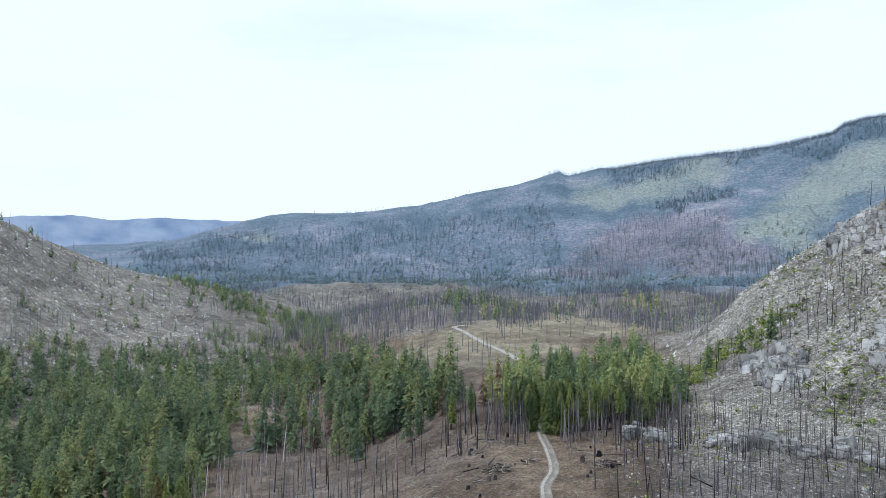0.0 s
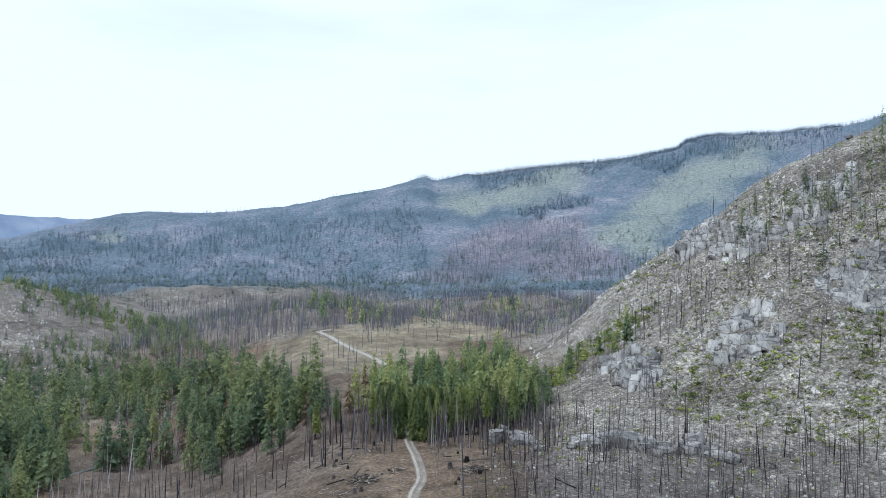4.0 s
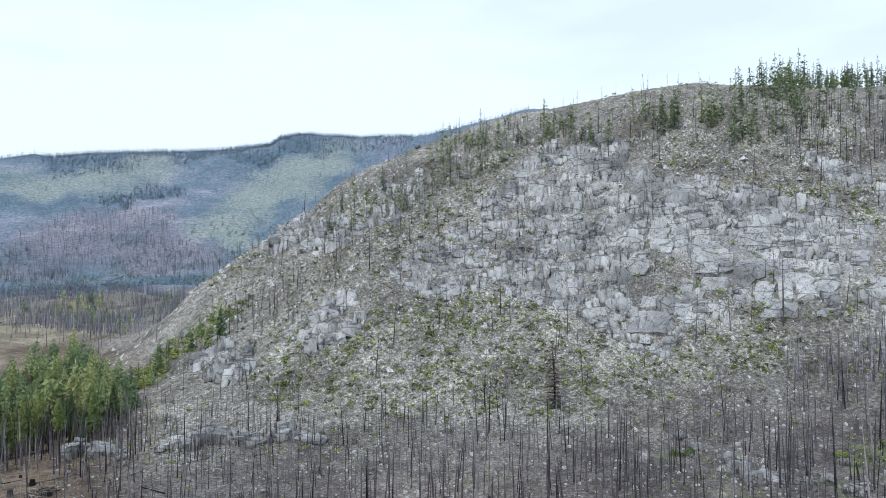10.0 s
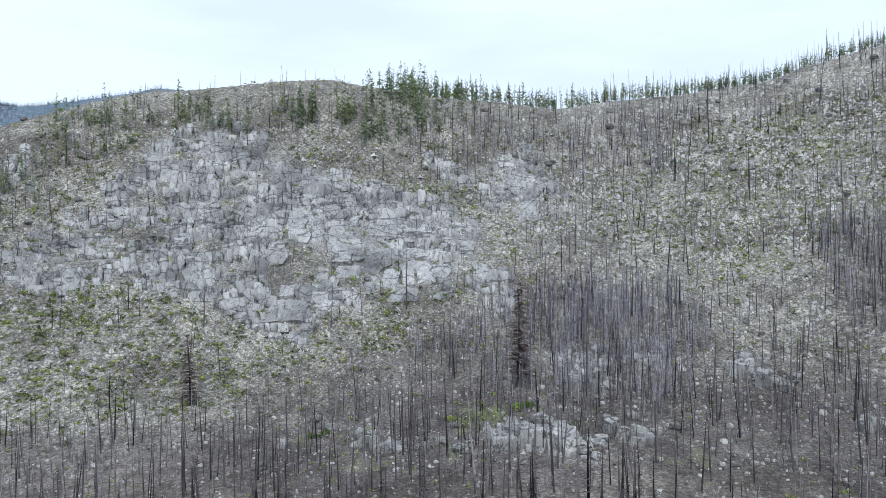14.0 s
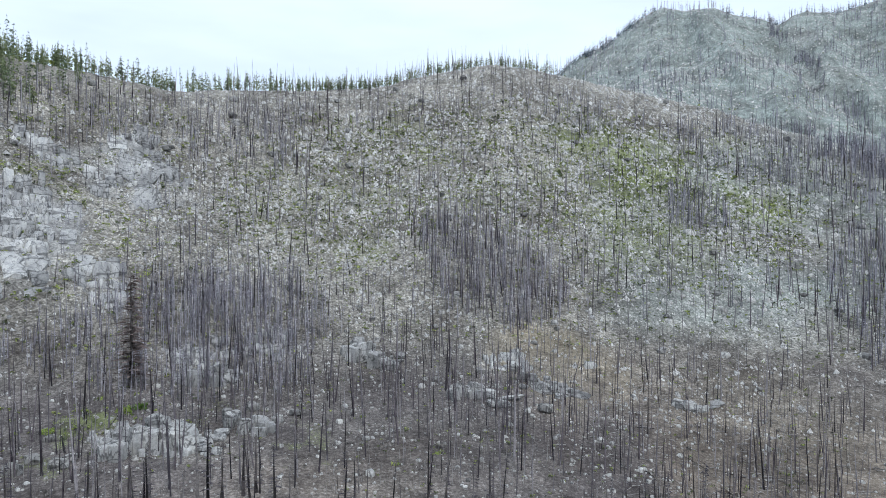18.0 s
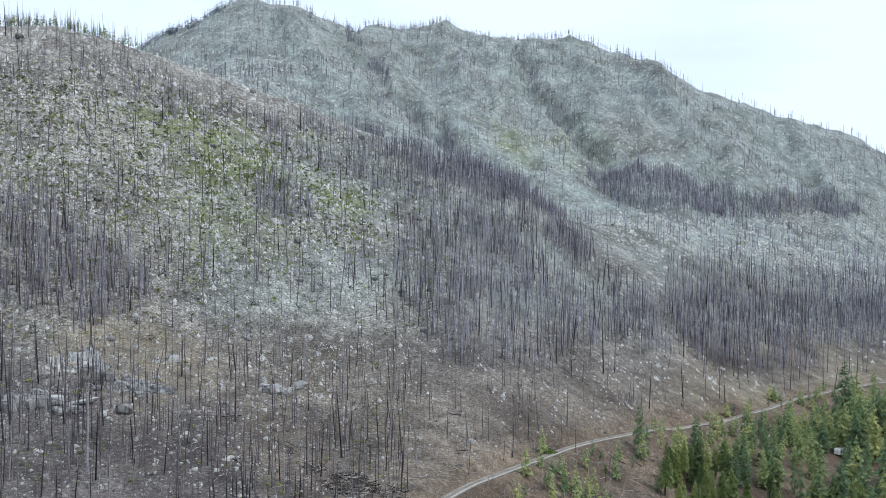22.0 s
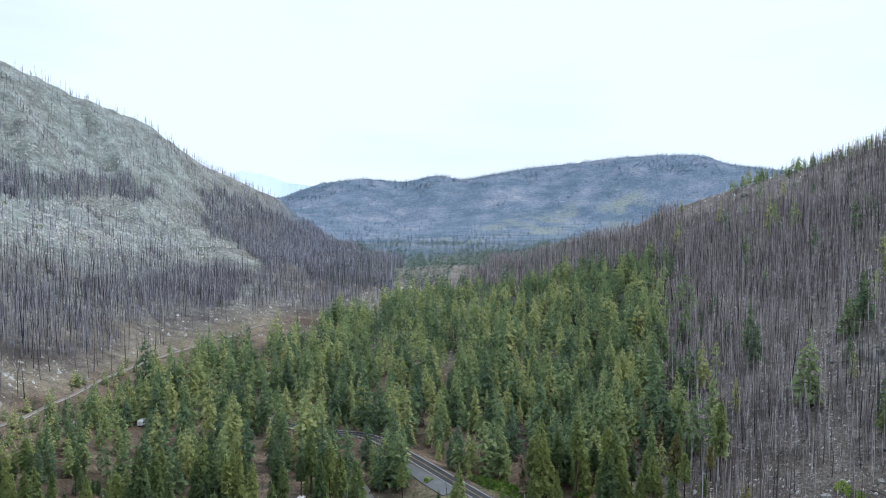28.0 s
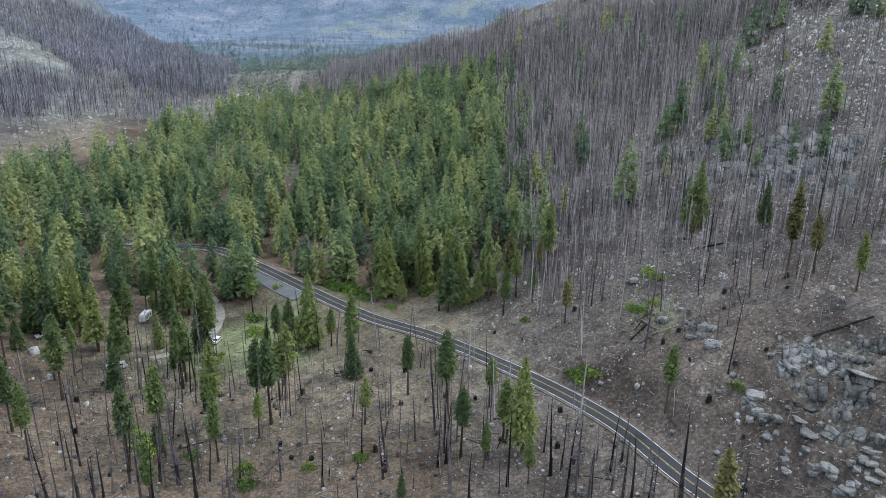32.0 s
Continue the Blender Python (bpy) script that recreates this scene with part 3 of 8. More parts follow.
HIGH_MEADOW = [(21.7, 2.4), (23.6, 4.2), (25.7, 6.1), (26.5, 7.3), (29.3, 8.5), (31.7, 9.2), (34.6, 9.5), (36.8, 8.8), (35.0, 7.6), (32.4, 5.9), (29.7, 3.9), (26.9, 1.8), (24.9, 2.1)]
PALE_PATCH = [(-16.1, 2.0), (-14.4, 2.9), (-13.1, 2.6), (-13.6, 1.7), (-15.5, 1.5)]
MAUVE_BURN = [(8.6, -0.0), (11.8, 2.5), (15.4, 4.2), (18.9, 4.7), (22.4, 4.9), (21.7, 2.4), (25.7, 2.0), (26.3, 0.5), (22.4, -0.4), (17.2, 0.1), (12.7, -0.9)]
DARK_FINGER = [(16.7, 5.1), (19.8, 6.6), (22.8, 6.7), (22.2, 5.5), (18.9, 4.8)]
ROCK_MAIN = [(45.7, 5.3), (49.3, 9.3), (52.9, 10.5), (57.4, 9.8), (58.8, 8.0), (64.7, 6.4), (70.8, 4.3), (73.8, 2.9), (73.8, -0.2), (77.4, -1.8), (76.7, -4.5), (74.1, -4.0), (72.0, -2.9), (66.4, -3.3), (61.9, -4.3), (59.7, -6.2), (56.5, -6.2), (55.4, -4.6), (52.9, -3.3), (46.6, -1.9), (43.1, -1.4), (41.0, -0.1), (41.9, 1.9), (45.3, 3.0)]
ROCK_SLAB = [(58.3, 6.2), (64.7, 6.2), (70.8, 3.9), (73.7, 2.8), (73.8, 0.2), (68.6, -0.7), (61.9, 0.7), (58.3, 1.7)]
ROCK_NOSE = [(74.0, -1.5), (75.9, -1.0), (77.4, -2.1), (76.7, -4.6), (74.3, -4.1)]
ROCK_EAST = [(68.2, 9.2), (74.2, 7.3), (77.5, 8.4), (80.5, 5.8), (81.2, 3.6), (78.4, 2.6), (75.0, 4.1), (70.8, 6.7)]
ROCK_COLUMNS = [(30.6, -5.5), (32.4, -2.9), (36.1, -1.1), (36.7, -3.0), (34.4, -5.5), (32.3, -6.2)]
ROCK_KNEE = [(23.0, -6.4), (26.9, -5.3), (28.7, -6.8), (26.9, -8.4), (23.0, -8.2)]
ROCK_SHOULDER = [(27.2, 1.2), (34.1, 6.2), (41.0, 8.0), (41.0, 5.2), (33.7, 1.6), (29.3, -0.2)]
ROCK_LEFT = [(37.3, -0.3), (41.4, 2.8), (45.7, 3.3), (45.7, -1.4), (41.0, -2.3), (38.1, -1.6)]
SHRUBS_FACE = [(26.9, -9.0), (33.4, -5.4), (38.9, -2.7), (46.6, -2.1), (52.9, -4.2), (61.0, -6.9), (67.7, -3.3), (68.3, -7.0), (61.9, -8.8), (56.5, -10.2), (48.4, -11.4), (39.8, -11.8), (28.3, -10.5)]
SHRUBS_LEDGE = [(68.2, 6.1), (71.6, 5.8), (74.6, 3.5), (73.5, 2.9), (69.9, 4.3)]
SHRUBS_LEFT = [(28.3, -4.0), (31.1, -0.5), (38.9, 4.3), (46.6, 7.9), (44.9, 3.5), (38.9, -0.1), (35.7, -1.3), (31.1, -4.9)]
SHRUBS_EAST = [(81.2, 4.8), (90.5, 9.8), (98.6, 10.8), (110.3, 10.6), (115.5, 8.7), (122.8, 5.8), (128.4, 2.7), (126.6, -0.9), (118.8, -3.5), (110.3, -2.9), (105.8, 1.8), (99.0, 2.7), (96.8, -0.7), (89.6, -2.9), (85.3, 0.5)]
MAUVE_STAND = [(68.1, -5.9), (72.0, -4.1), (78.5, -1.4), (82.7, -1.2), (90.2, -3.6), (90.1, -9.5), (82.6, -10.2), (70.7, -8.6)]
CREST_BELT = [(67.3, 9.4), (70.8, 12.1), (78.3, 11.6), (90.4, 11.3), (90.3, 6.6), (77.0, 8.2), (72.9, 8.6)]
CREST_GROVE = [(62.7, 12.2), (64.3, 13.6), (68.3, 13.5), (72.1, 13.0), (74.0, 12.3), (70.8, 11.0), (67.8, 9.8), (63.3, 10.0)]
CREST_THIN = [(37.1, 4.4), (40.6, 8.8), (48.4, 12.3), (55.6, 12.0), (59.3, 12.9), (62.4, 10.8), (52.9, 9.8), (46.6, 8.6), (41.4, 6.1)]
STAND_LOW = [(98.4, 1.8), (102.7, 4.1), (105.2, 2.2), (109.4, -0.5), (110.9, -3.8), (105.8, -5.7), (101.3, -3.9), (98.9, -1.4)]
STAND_HIGH = [(117.4, 3.6), (118.8, 5.6), (121.9, 4.2), (123.0, 2.4), (120.1, 1.6)]
STAND_ROSE = [(78.4, -4.3), (80.8, -2.5), (85.3, -1.3), (89.6, -1.8), (92.0, -4.5), (90.5, -6.4), (84.5, -7.1), (79.6, -6.5)]
DRY_PATCH = [(103.3, -7.5), (106.7, -5.9), (110.3, -6.7), (115.3, -9.2), (114.8, -13.2), (111.1, -14.3), (105.8, -11.8)]
BAND_UPPER = [(108.7, 12.0), (111.1, 12.7), (114.5, 10.1), (120.8, 10.0), (127.1, 8.3), (134.3, 6.0), (140.1, 3.9), (145.1, -0.6), (142.9, -2.6), (136.5, -0.7), (129.8, 4.0), (123.5, 6.3), (116.3, 9.3), (111.1, 9.6)]
BAND_MID = [(125.8, 7.2), (130.1, 7.1), (134.7, 6.0), (139.0, 5.0), (140.1, 2.8), (135.6, 3.6), (129.3, 4.8)]
BAND_LONG = [(144.6, 5.3), (149.8, 5.6), (153.4, 4.1), (161.0, 3.2), (163.8, 2.3), (163.4, 1.7), (154.3, 1.7), (148.0, 2.4), (145.3, 3.4)]
BAND_LOWER = [(129.3, 1.3), (135.6, 1.8), (140.8, 2.1), (144.8, 0.4), (145.3, -1.9), (149.9, -3.7), (158.9, -3.9), (169.4, -3.6), (171.8, -5.3), (161.5, -7.1), (159.8, -8.5), (154.5, -8.8), (145.3, -7.3), (140.9, -9.7), (132.2, -8.6), (129.1, -3.2)]
BAND_END = [(166.5, 2.9), (169.7, 1.9), (172.9, 0.5), (177.0, -1.4), (181.4, -3.1), (181.5, -5.6), (175.2, -4.5), (169.4, -2.2), (166.9, 0.3)]
PEAK_GREEN = [(135.5, 9.4), (143.0, 8.4), (147.3, 6.7), (150.2, 5.4), (145.3, 5.5), (140.8, 2.8), (136.4, 6.4)]
SLOPE_GREEN = [(114.2, 8.9), (122.5, 8.6), (129.3, 4.5), (128.1, 2.8), (122.4, 3.0), (114.1, -0.7)]
STONES_A = [(122.1, 3.0), (128.9, 2.8), (129.3, 0.2), (123.5, 0.4)]
STONES_B = [(144.8, 1.9), (153.0, 1.6), (153.5, -2.1), (147.1, -2.1)]
STONES_C = [(155.7, 1.9), (164.0, 1.6), (169.0, -2.5), (162.4, -3.0), (155.7, -0.9)]
SOUTH_WOOD = [(150.5, -12.8), (156.5, -12.0), (162.5, -10.9), (165.7, -9.5), (171.6, -8.9), (175.1, -7.7), (181.4, -5.5), (188.2, -4.5), (193.2, -4.1), (196.2, -2.4), (201.4, -2.1), (202.1, -5.5), (203.6, -8.9), (205.3, -13.0), (206.2, -17.0), (206.9, -24.5), (150.3, -22.0)]
WOOD_TONGUE = [(188.7, -10.6), (195.5, -5.2), (199.9, -2.1), (203.6, -3.2), (205.1, -8.1), (205.9, -13.9), (205.7, -20.9), (198.0, -21.2)]
DRY_FLAT = [(150.6, -8.3), (161.8, -7.6), (171.6, -6.6), (172.7, -8.8), (164.1, -9.8), (156.5, -12.0), (150.6, -11.8)]
SOUTH_BURN = [(150.8, -1.2), (161.9, -2.1), (170.3, -3.5), (176.9, -2.7), (181.4, -3.7), (176.9, -6.7), (169.1, -6.3), (162.2, -7.2), (150.7, -7.5)]
WEST_BURN = [(192.9, -3.7), (199.3, -1.2), (205.4, 1.5), (211.1, 4.0), (219.8, 7.2), (226, 9.5), (233.9, 10.5), (233.9, -11), (229, -15), (224, -18.5), (219, -21.5), (212, -23.0), (207.0, -21.7), (203.6, -8.9), (201.8, -2.5)]
WEST_STONES = [(214.5, -5.5), (218.3, -0.3), (226.0, 4.5), (230.0, 3.7), (230.8, -6.8), (222.5, -5.9), (217.7, -11.3), (211.8, -20.3), (207.3, -19.0), (209.7, -11.9)]
TERRACE = [(214.8, -9.8), (219.5, -7.4), (228.9, -7.0), (229.2, -10.5), (223.5, -10.7), (218.1, -10.6)]
VALLEY_END_WOOD = [(174.2, -4.0), (176.9, -2.2), (178.7, -1.5), (182.3, -2.6), (188.2, -2.7), (194.9, -1.5), (198.4, -1.0), (197.6, -2.6), (193.2, -4.2), (188.2, -4.6), (182.3, -5.5), (176.9, -5.1)]
RAVINE_WEST = [(125.3, 15.8), (127.6, 13.1), (130.7, 9.8), (134.7, 6.7), (139.1, 4.4)]
RAVINE_EAST = [(138.9, 14.7), (140.7, 11.4), (144.0, 8.1), (146.8, 5.9)]
RAVINE_NEAR = [(109.0, 13.4), (111.9, 11.3), (116.3, 9.5), (123.5, 7.3)]
RIBS = [[(120.8, 16.6), (123.5, 13.1), (126.7, 9.6)], [(132.5, 16.1), (135.1, 12.9), (138.6, 8.9)], [(142.8, 14.9), (145.6, 11.5), (148.7, 8.0)], [(148.8, 12.8), (151.1, 9.4), (153.4, 5.4)], [(158.7, 7.6), (160.5, 4.9), (161.4, 3.1)]]
WOOD_FRINGE = [(202.2, -2.8), (206.7, -4.9), (210.2, -13.6), (210.1, -21.3), (205.5, -21.7), (205.1, -8.1)]
WEST_NECK = [(186, -4.5), (189, -2.8), (194, -1.8), (199, -0.4), (204, 1.6), (204, -1), (197, -3.5), (190, -5)]
RIDGE_TOP = [(12.7, 8.6), (21.5, 9.8), (29.4, 11.2), (33.6, 12), (40.5, 12), (40.4, 9.4), (34.6, 9.6), (29.3, 8.7), (21.5, 8.2), (13.6, 6.9)]
LOWER_ROCK = [(224.9, -22.1), (232.0, -19.8), (234.8, -21.4), (236.0, -26.7), (230.3, -27.3), (226.7, -25.4)]
ROAD_ROCK = [(219.1, -24.2), (222.3, -23.7), (222.9, -25.9), (220.1, -26.6)]
LEFT_SHOULDER = [(-21.4, -0.8), (-19.8, -0.2), (-16.1, -1.7), (-11.8, -3.1), (-8.2, -4.1), (-6.0, -5.8), (-9.5, -5.8), (-12.6, -4.3), (-16.0, -3.8), (-17.3, -2.4)]
ROADSIDE = [(139.1, -17.2), (142.7, -15.8), (150.0, -14.0), (159.0, -10.9), (163.3, -10.0), (161.2, -14.0), (154.5, -17.7), (145.4, -20.6), (138.2, -20.4)]
LOW_BENCH = [(14, -9.5), (30, -10), (45, -10.5), (60, -9.5), (68, -7.5), (90, -7), (104, -6.5), (118, -7.5), (130, -8.5), (130, -22), (14, -22)]
OPEN_HILL = [(24, -9), (24, 0), (34, 6), (45, 9), (66, 11), (88, 9), (104, 12), (112, 11), (128, 7), (135, 2), (132, -8), (90, -7), (68, -7.5), (45, -10)]
EAST_HILL = [(76, -7), (80, 9), (90, 10.5), (104, 13), (112, 12), (125, 8), (132, -7), (110, -6)]
LOWER_FLAT = [(112, -12), (125, -8), (140, -9.5), (155, -8.8), (165, -7), (172, -6.5), (160, -10.5), (150, -12.5), (140, -16), (125, -22), (112, -22)]
RIDGE_WOOD = [(-24, 1), (-14, 3.2), (2, 4.4), (8, 6), (9, 4.2), (9, 0.4), (12.7, -0.9), (22, -0.4), (27, 0.5), (25, -1.6), (-20, -1.4)]
RIDGE_ALL = [(-26, 1), (-14, 4), (2, 6), (10, 8), (30, 11), (40, 11), (34, 3), (24, -1.5), (-20, -1.4)]
FLANK = [(107, 9), (110, 15), (116, 20), (142, 19), (152, 15.5), (162, 10.5), (173, 3.5), (171, 0), (166, -3), (150, -2), (140, 1), (125, 7)]


BENCH_GRASS = [(71.3, -12.1), (73.5, -11.5), (77.2, -11.7), (79.1, -12.1), (76.1, -12.9), (73.0, -13.7), (71.0, -13.6)]
WEST_TOP = [(201.3, -2.1), (206.6, 0.4), (214.9, 4.2), (222.3, 7.6), (227.9, 10.2), (234, 11), (234, 5.0), (228.3, 3.7), (222.7, 1.8), (217.9, -1.1), (212.4, -4.7), (205.0, -6.3), (201.8, -5.0)]
WEST_OPEN = [(218.7, -1.1), (223.4, 1.8), (228.3, 3.9), (234, 4.6), (234, -7), (229.3, -7), (225.0, -5.7), (220.5, -4.4)]
WEST_GRASS = [(212.3, -20.7), (215.3, -19.1), (218.3, -20.0), (217.6, -22.5), (216.0, -23.9), (213.4, -23.9)]
WOOD_EDGE = [(201.3, -1.5), (201.6, -4.5), (201.2, -11.0), (204.2, -16.5), (205.0, -25), (214, -25), (212, -1)]
HILL_CREST = [(172.7, 2.3), (179.4, 3.6), (187.0, 4.4), (192.2, 5.0), (199.8, 6.0), (205.1, 6.0), (210.7, 4.4), (210.7, 2.8), (205.1, 4.0), (199.8, 4.1), (192.2, 3.6), (187.0, 2.8), (179.4, 2.7), (172.7, 1.5)]
HILL_PALE = [(181.5, -1.4), (186.4, -1.4), (188.0, -0.4), (194.0, 1.0), (199.0, 2.3), (202.5, 1.6), (199.5, -0.6), (193.1, -1.1), (188.7, -2.0), (182, -2.4)]


def inside(zone, b, e, ragged=0.55, seed=3):
    """Which directions lie in an area, its border frayed by noise."""
    if ragged:
        b, e = b + (fbm(b / 1.7, e / 1.7, seed, 3) - 0.5) * 4 * ragged, e + (fbm(b / 1.7 + 40, e / 1.7, seed + 9, 3) - 0.5) * 3 * ragged
    hit = np.zeros(np.shape(b), bool)
    for (x0, y0), (x1, y1) in zip(zone, zone[1:] + zone[:1]):
        hit ^= ((y0 > e) != (y1 > e)) & (b < (x1 - x0) * (e - y0) / (y1 - y0 + 1e-9) + x0)
    return hit


def soften(mask, times=2):
    m = mask.astype(float)
    for _ in range(times):
        m = (np.roll(m, 1, 0) + m + np.roll(m, -1, 0)) / 3
        m = (np.roll(m, 1, 1) + m + np.roll(m, -1, 1)) / 3
    return m


BB, RR = np.meshgrid(np.radians(BEAR), RADII, indexing="ij")
BD = np.degrees(BB)
GX, GY = RR * np.sin(BB), RR * np.cos(BB)
GZ, TOE_L, CREST_L, RIDGE_L = land_profile()
EL0 = np.degrees(np.arctan2(GZ - EYE_Z, RR))


def cliffs(b, e):
    """How far a slope is bare jointed rock: the great broken face above the bench, its spur, the western terrace and small outcrops."""
    w = fbm(b * 0.16, e * 0.3, 51, 3) - 0.5
    broken = fbm(b * 0.55, e * 0.9, 53, 4)
    face = inside(ROCK_MAIN, b, e) * np.clip(-0.75 + 3.4 * broken, 0, 1) + inside(ROCK_SLAB, b, e, 0.3) + inside(ROCK_NOSE, b, e, 0.15)
    face = face + inside(ROCK_EAST, b, e) * np.clip(-1.2 + 4.0 * broken, 0, 1) + inside(ROCK_COLUMNS, b, e, 0.5) * np.clip(-0.9 + 3.6 * broken, 0, 1) + inside(ROCK_LEFT, b, e) * np.clip(-1.2 + 4.2 * broken, 0, 1)
    spur = inside(ROCK_SHOULDER, b, e) * np.clip(-1.6 + 4.2 * broken, 0, 1) + inside(ROCK_KNEE, b, e) * np.clip(-1.2 + 3.6 * broken, 0, 1)
    terrace = inside(TERRACE, b, e, 0.6) * 1.4
    lower = (inside(LOWER_ROCK, b, e, 0.6) | inside(ROAD_ROCK, b, e, 0.3)) * np.clip(-1.3 + 3.8 * broken, 0, 1)
    ledge = window(b + 3 * w, 73, 84, 2) * window(e + 2 * w, -15, -13, 1.0) * 0.6
    for b0, b1, e0, e1 in ((80, 84.5, -10, -7), (85, 89, -8, -6),
                           (104, 107.5, -9.5, -7.8), (108, 110.5, -11, -10), (158, 163, -3, -1)):
        ledge = ledge + window(b + 3 * w, b0, b1, 1.2) * window(e + 2 * w, e0, e1, 0.8)
    return np.clip(face + spur + terrace * (-0.55 + 1.9 * fbm(b * 0.7, e * 0.9, 56, 3)) + lower + ledge, 0, 1)


CLIFF = cliffs(BD, EL0) * (RR < 700)
# relief
flat_near = np.clip((RR - 60) / 80, 0, 1)
GZ = GZ + flat_near * (fbm(GX / 38, GY / 38, 3, 4) - 0.5) * 6 * np.clip(RR / 500, 0.35, 1)
GZ = GZ + np.clip((RR - 250) / 400, 0, 1) * (np.abs(fbm(GX / 150, GY / 150, 8, 4) - 0.5)) * -30 * np.clip(1.2 - np.abs(RR - RIDGE_L[0][:, None]) / 260, 0, 1) * 0.3
flank = window(BD, 108, 168, 6) * np.clip((RR - 760) / 120, 0, 1) * np.clip((RIDGE_L[0][:, None] - RR) / 160, 0, 1)
GZ = GZ + flank * (np.abs(fbm(BD / 7.5 + RR / 900, RR / 700, 21, 4) - 0.5) * 120 - 16 + (fbm(GX / 90, GY / 90, 23, 5) - 0.5) * 40)
GZ = GZ + window(BD, 108, 172, 5) * np.clip((RR - 920) / 120, 0, 1) * np.clip((1550 - RR) / 100, 0, 1) * (np.abs(fbm(GX / 60, GY / 60, 27, 4) - 0.5) * -26 + 4 + (vnoise(GX / 19, GY / 19, 28) - 0.5) * 5)


def near_line(line, b, e):
    """Angular distance to a line on the slopes."""
    d = np.full(np.shape(b), 99.0)
    for (x0, y0), (x1, y1) in zip(line, line[1:]):
        t = np.clip(((b - x0) * (x1 - x0) + (e - y0) * (y1 - y0)) / ((x1 - x0) ** 2 + (y1 - y0) ** 2), 0, 1)
        d = np.minimum(d, np.hypot(b - x0 - t * (x1 - x0), e - y0 - t * (y1 - y0)))
    return d


EL_RAW = np.degrees(np.arctan2(GZ - EYE_Z, RR))
rough_b, rough_e = BD + (fbm(BD / 2, EL_RAW / 2, 45, 3) - 0.5) * 2.4, EL_RAW + (fbm(BD / 2 + 9, EL_RAW / 2, 46, 3) - 0.5) * 1.6
on_flank = window(BD, 108, 168, 3) * np.clip((RR - 640) / 80, 0, 1) * np.clip((RIDGE_L[0][:, None] - RR) / 60, 0, 1)
for line in (RAVINE_WEST, RAVINE_EAST, RAVINE_NEAR):
    GZ = GZ - on_flank * 24 * np.exp(-(near_line(line, rough_b, rough_e) / 0.8) ** 2)
for line in RIBS:
    GZ = GZ + on_flank * 15 * np.exp(-(near_line(line, rough_b, rough_e) / 0.7) ** 2)
far_n = np.clip((RR - 1300) / 300, 0, 1) * np.clip((RIDGE_L[0][:, None] - RR) / 250, 0, 1)
GZ = GZ + far_n * (fbm(GX / 330, GY / 330, 31, 5) - 0.5) * 85
GZ = GZ + window(BD, -20, 26, 6) * window(RR, 640, 1500, 120) * (fbm(GX / 150, GY / 150, 33, 4) - 0.42) * 46
dist_s = np.clip((RR - 2500) / 200, 0, 1) * np.clip((3300 - RR) / 250, 0, 1)
GZ = GZ + dist_s * (fbm(GX / 380, GY / 380, 37, 5) - 0.5) * 110


def cells(x, y, seed):
    """One random height for each jointed block."""
    x = x + 1.2 * (vnoise(x * 0.7, y * 0.7, seed + 5) - 0.5)
    y = y + 1.2 * (vnoise(x * 0.7, y * 0.7, seed + 6) - 0.5)
    return lattice(np.floor(x), np.floor(y), seed)


GZ = GZ - CLIFF * (1.4 + 1.2 * cells(BD * 0.9, RR / 6.0, 61))      # bedrock lies behind the jointed blocks
GZ = GZ + (1 - CLIFF) * np.clip((RR - 130) / 150, 0, 1) * np.clip((900 - RR) / 300, 0, 1) * (vnoise(GX / 2.6, GY / 2.6, 71) - 0.5) * 1.3


def at_bearing(b, r):
    a = math.radians(b)
    return r * math.sin(a), r * math.cos(a)


def smooth_line(points, step=3.0):
    """A Catmull-Rom curve through plan points, at even steps."""
    p = [np.array(q, float) for q in points]
    p = [2 * p[0] - p[1], *p, 2 * p[-1] - p[-2]]
    out = []
    for a, b, c, d in zip(p, p[1:], p[2:], p[3:]):
        n = max(2, int(np.linalg.norm(c - b) / step))
        for k in range(n):
            t = k / n
            out.append(0.5 * (2 * b + (c - a) * t + (2 * a - 5 * b + 4 * c - d) * t * t + (3 * b - a - 3 * c + d) * t ** 3))
    out.append(p[-2])
    return np.array(out)


PAVED = smooth_line([at_bearing(b, r) for b, r in ((165, 420), (170, 350), (174.5, 322), (179, 310), (182.2, 286), (186.3, 255), (191.5, 226), (197.4, 209), (203.9, 190),
                                                  (209, 177), (214.1, 164), (219.2, 149), (224, 139), (231, 124), (243, 108), (262, 104), (285, 125), (303, 180), (320, 270))])
DIRT_N = smooth_line([at_bearing(b, r) for b, r in ((1.9, 545), (1.0, 532), (1.2, 508), (3.2, 450), (5.3, 410), (7.6, 350), (8.4, 290), (8.0, 244), (8.7, 215),
                                                   (9.2, 192), (8.6, 172), (12, 135), (50, 95), (105, 115), (129, 158), (132.5, 172), (135.4, 188), (142.9, 236),
                                                   (148.8, 285), (152.8, 318), (158.9, 400), (163.6, 475), (167.4, 530), (171, 590))])
CAMP_TRACK = smooth_line([at_bearing(b, r) for b, r in ((176.4, 300), (177.6, 281), (178.8, 264), (179.4, 250), (179.0, 238), (178.0, 229), (175.6, 222), (172.6, 218))], 2.0)
CREEK = smooth_line([at_bearing(b, r) for b, r in ((-9.4, 640), (-9.8, 480), (-14, 380), (-30, 260), (-60, 170))])
PULLOUT = smooth_line([at_bearing(b, r) for b, r in ((182.4, 284), (184, 262), (186.2, 246))])


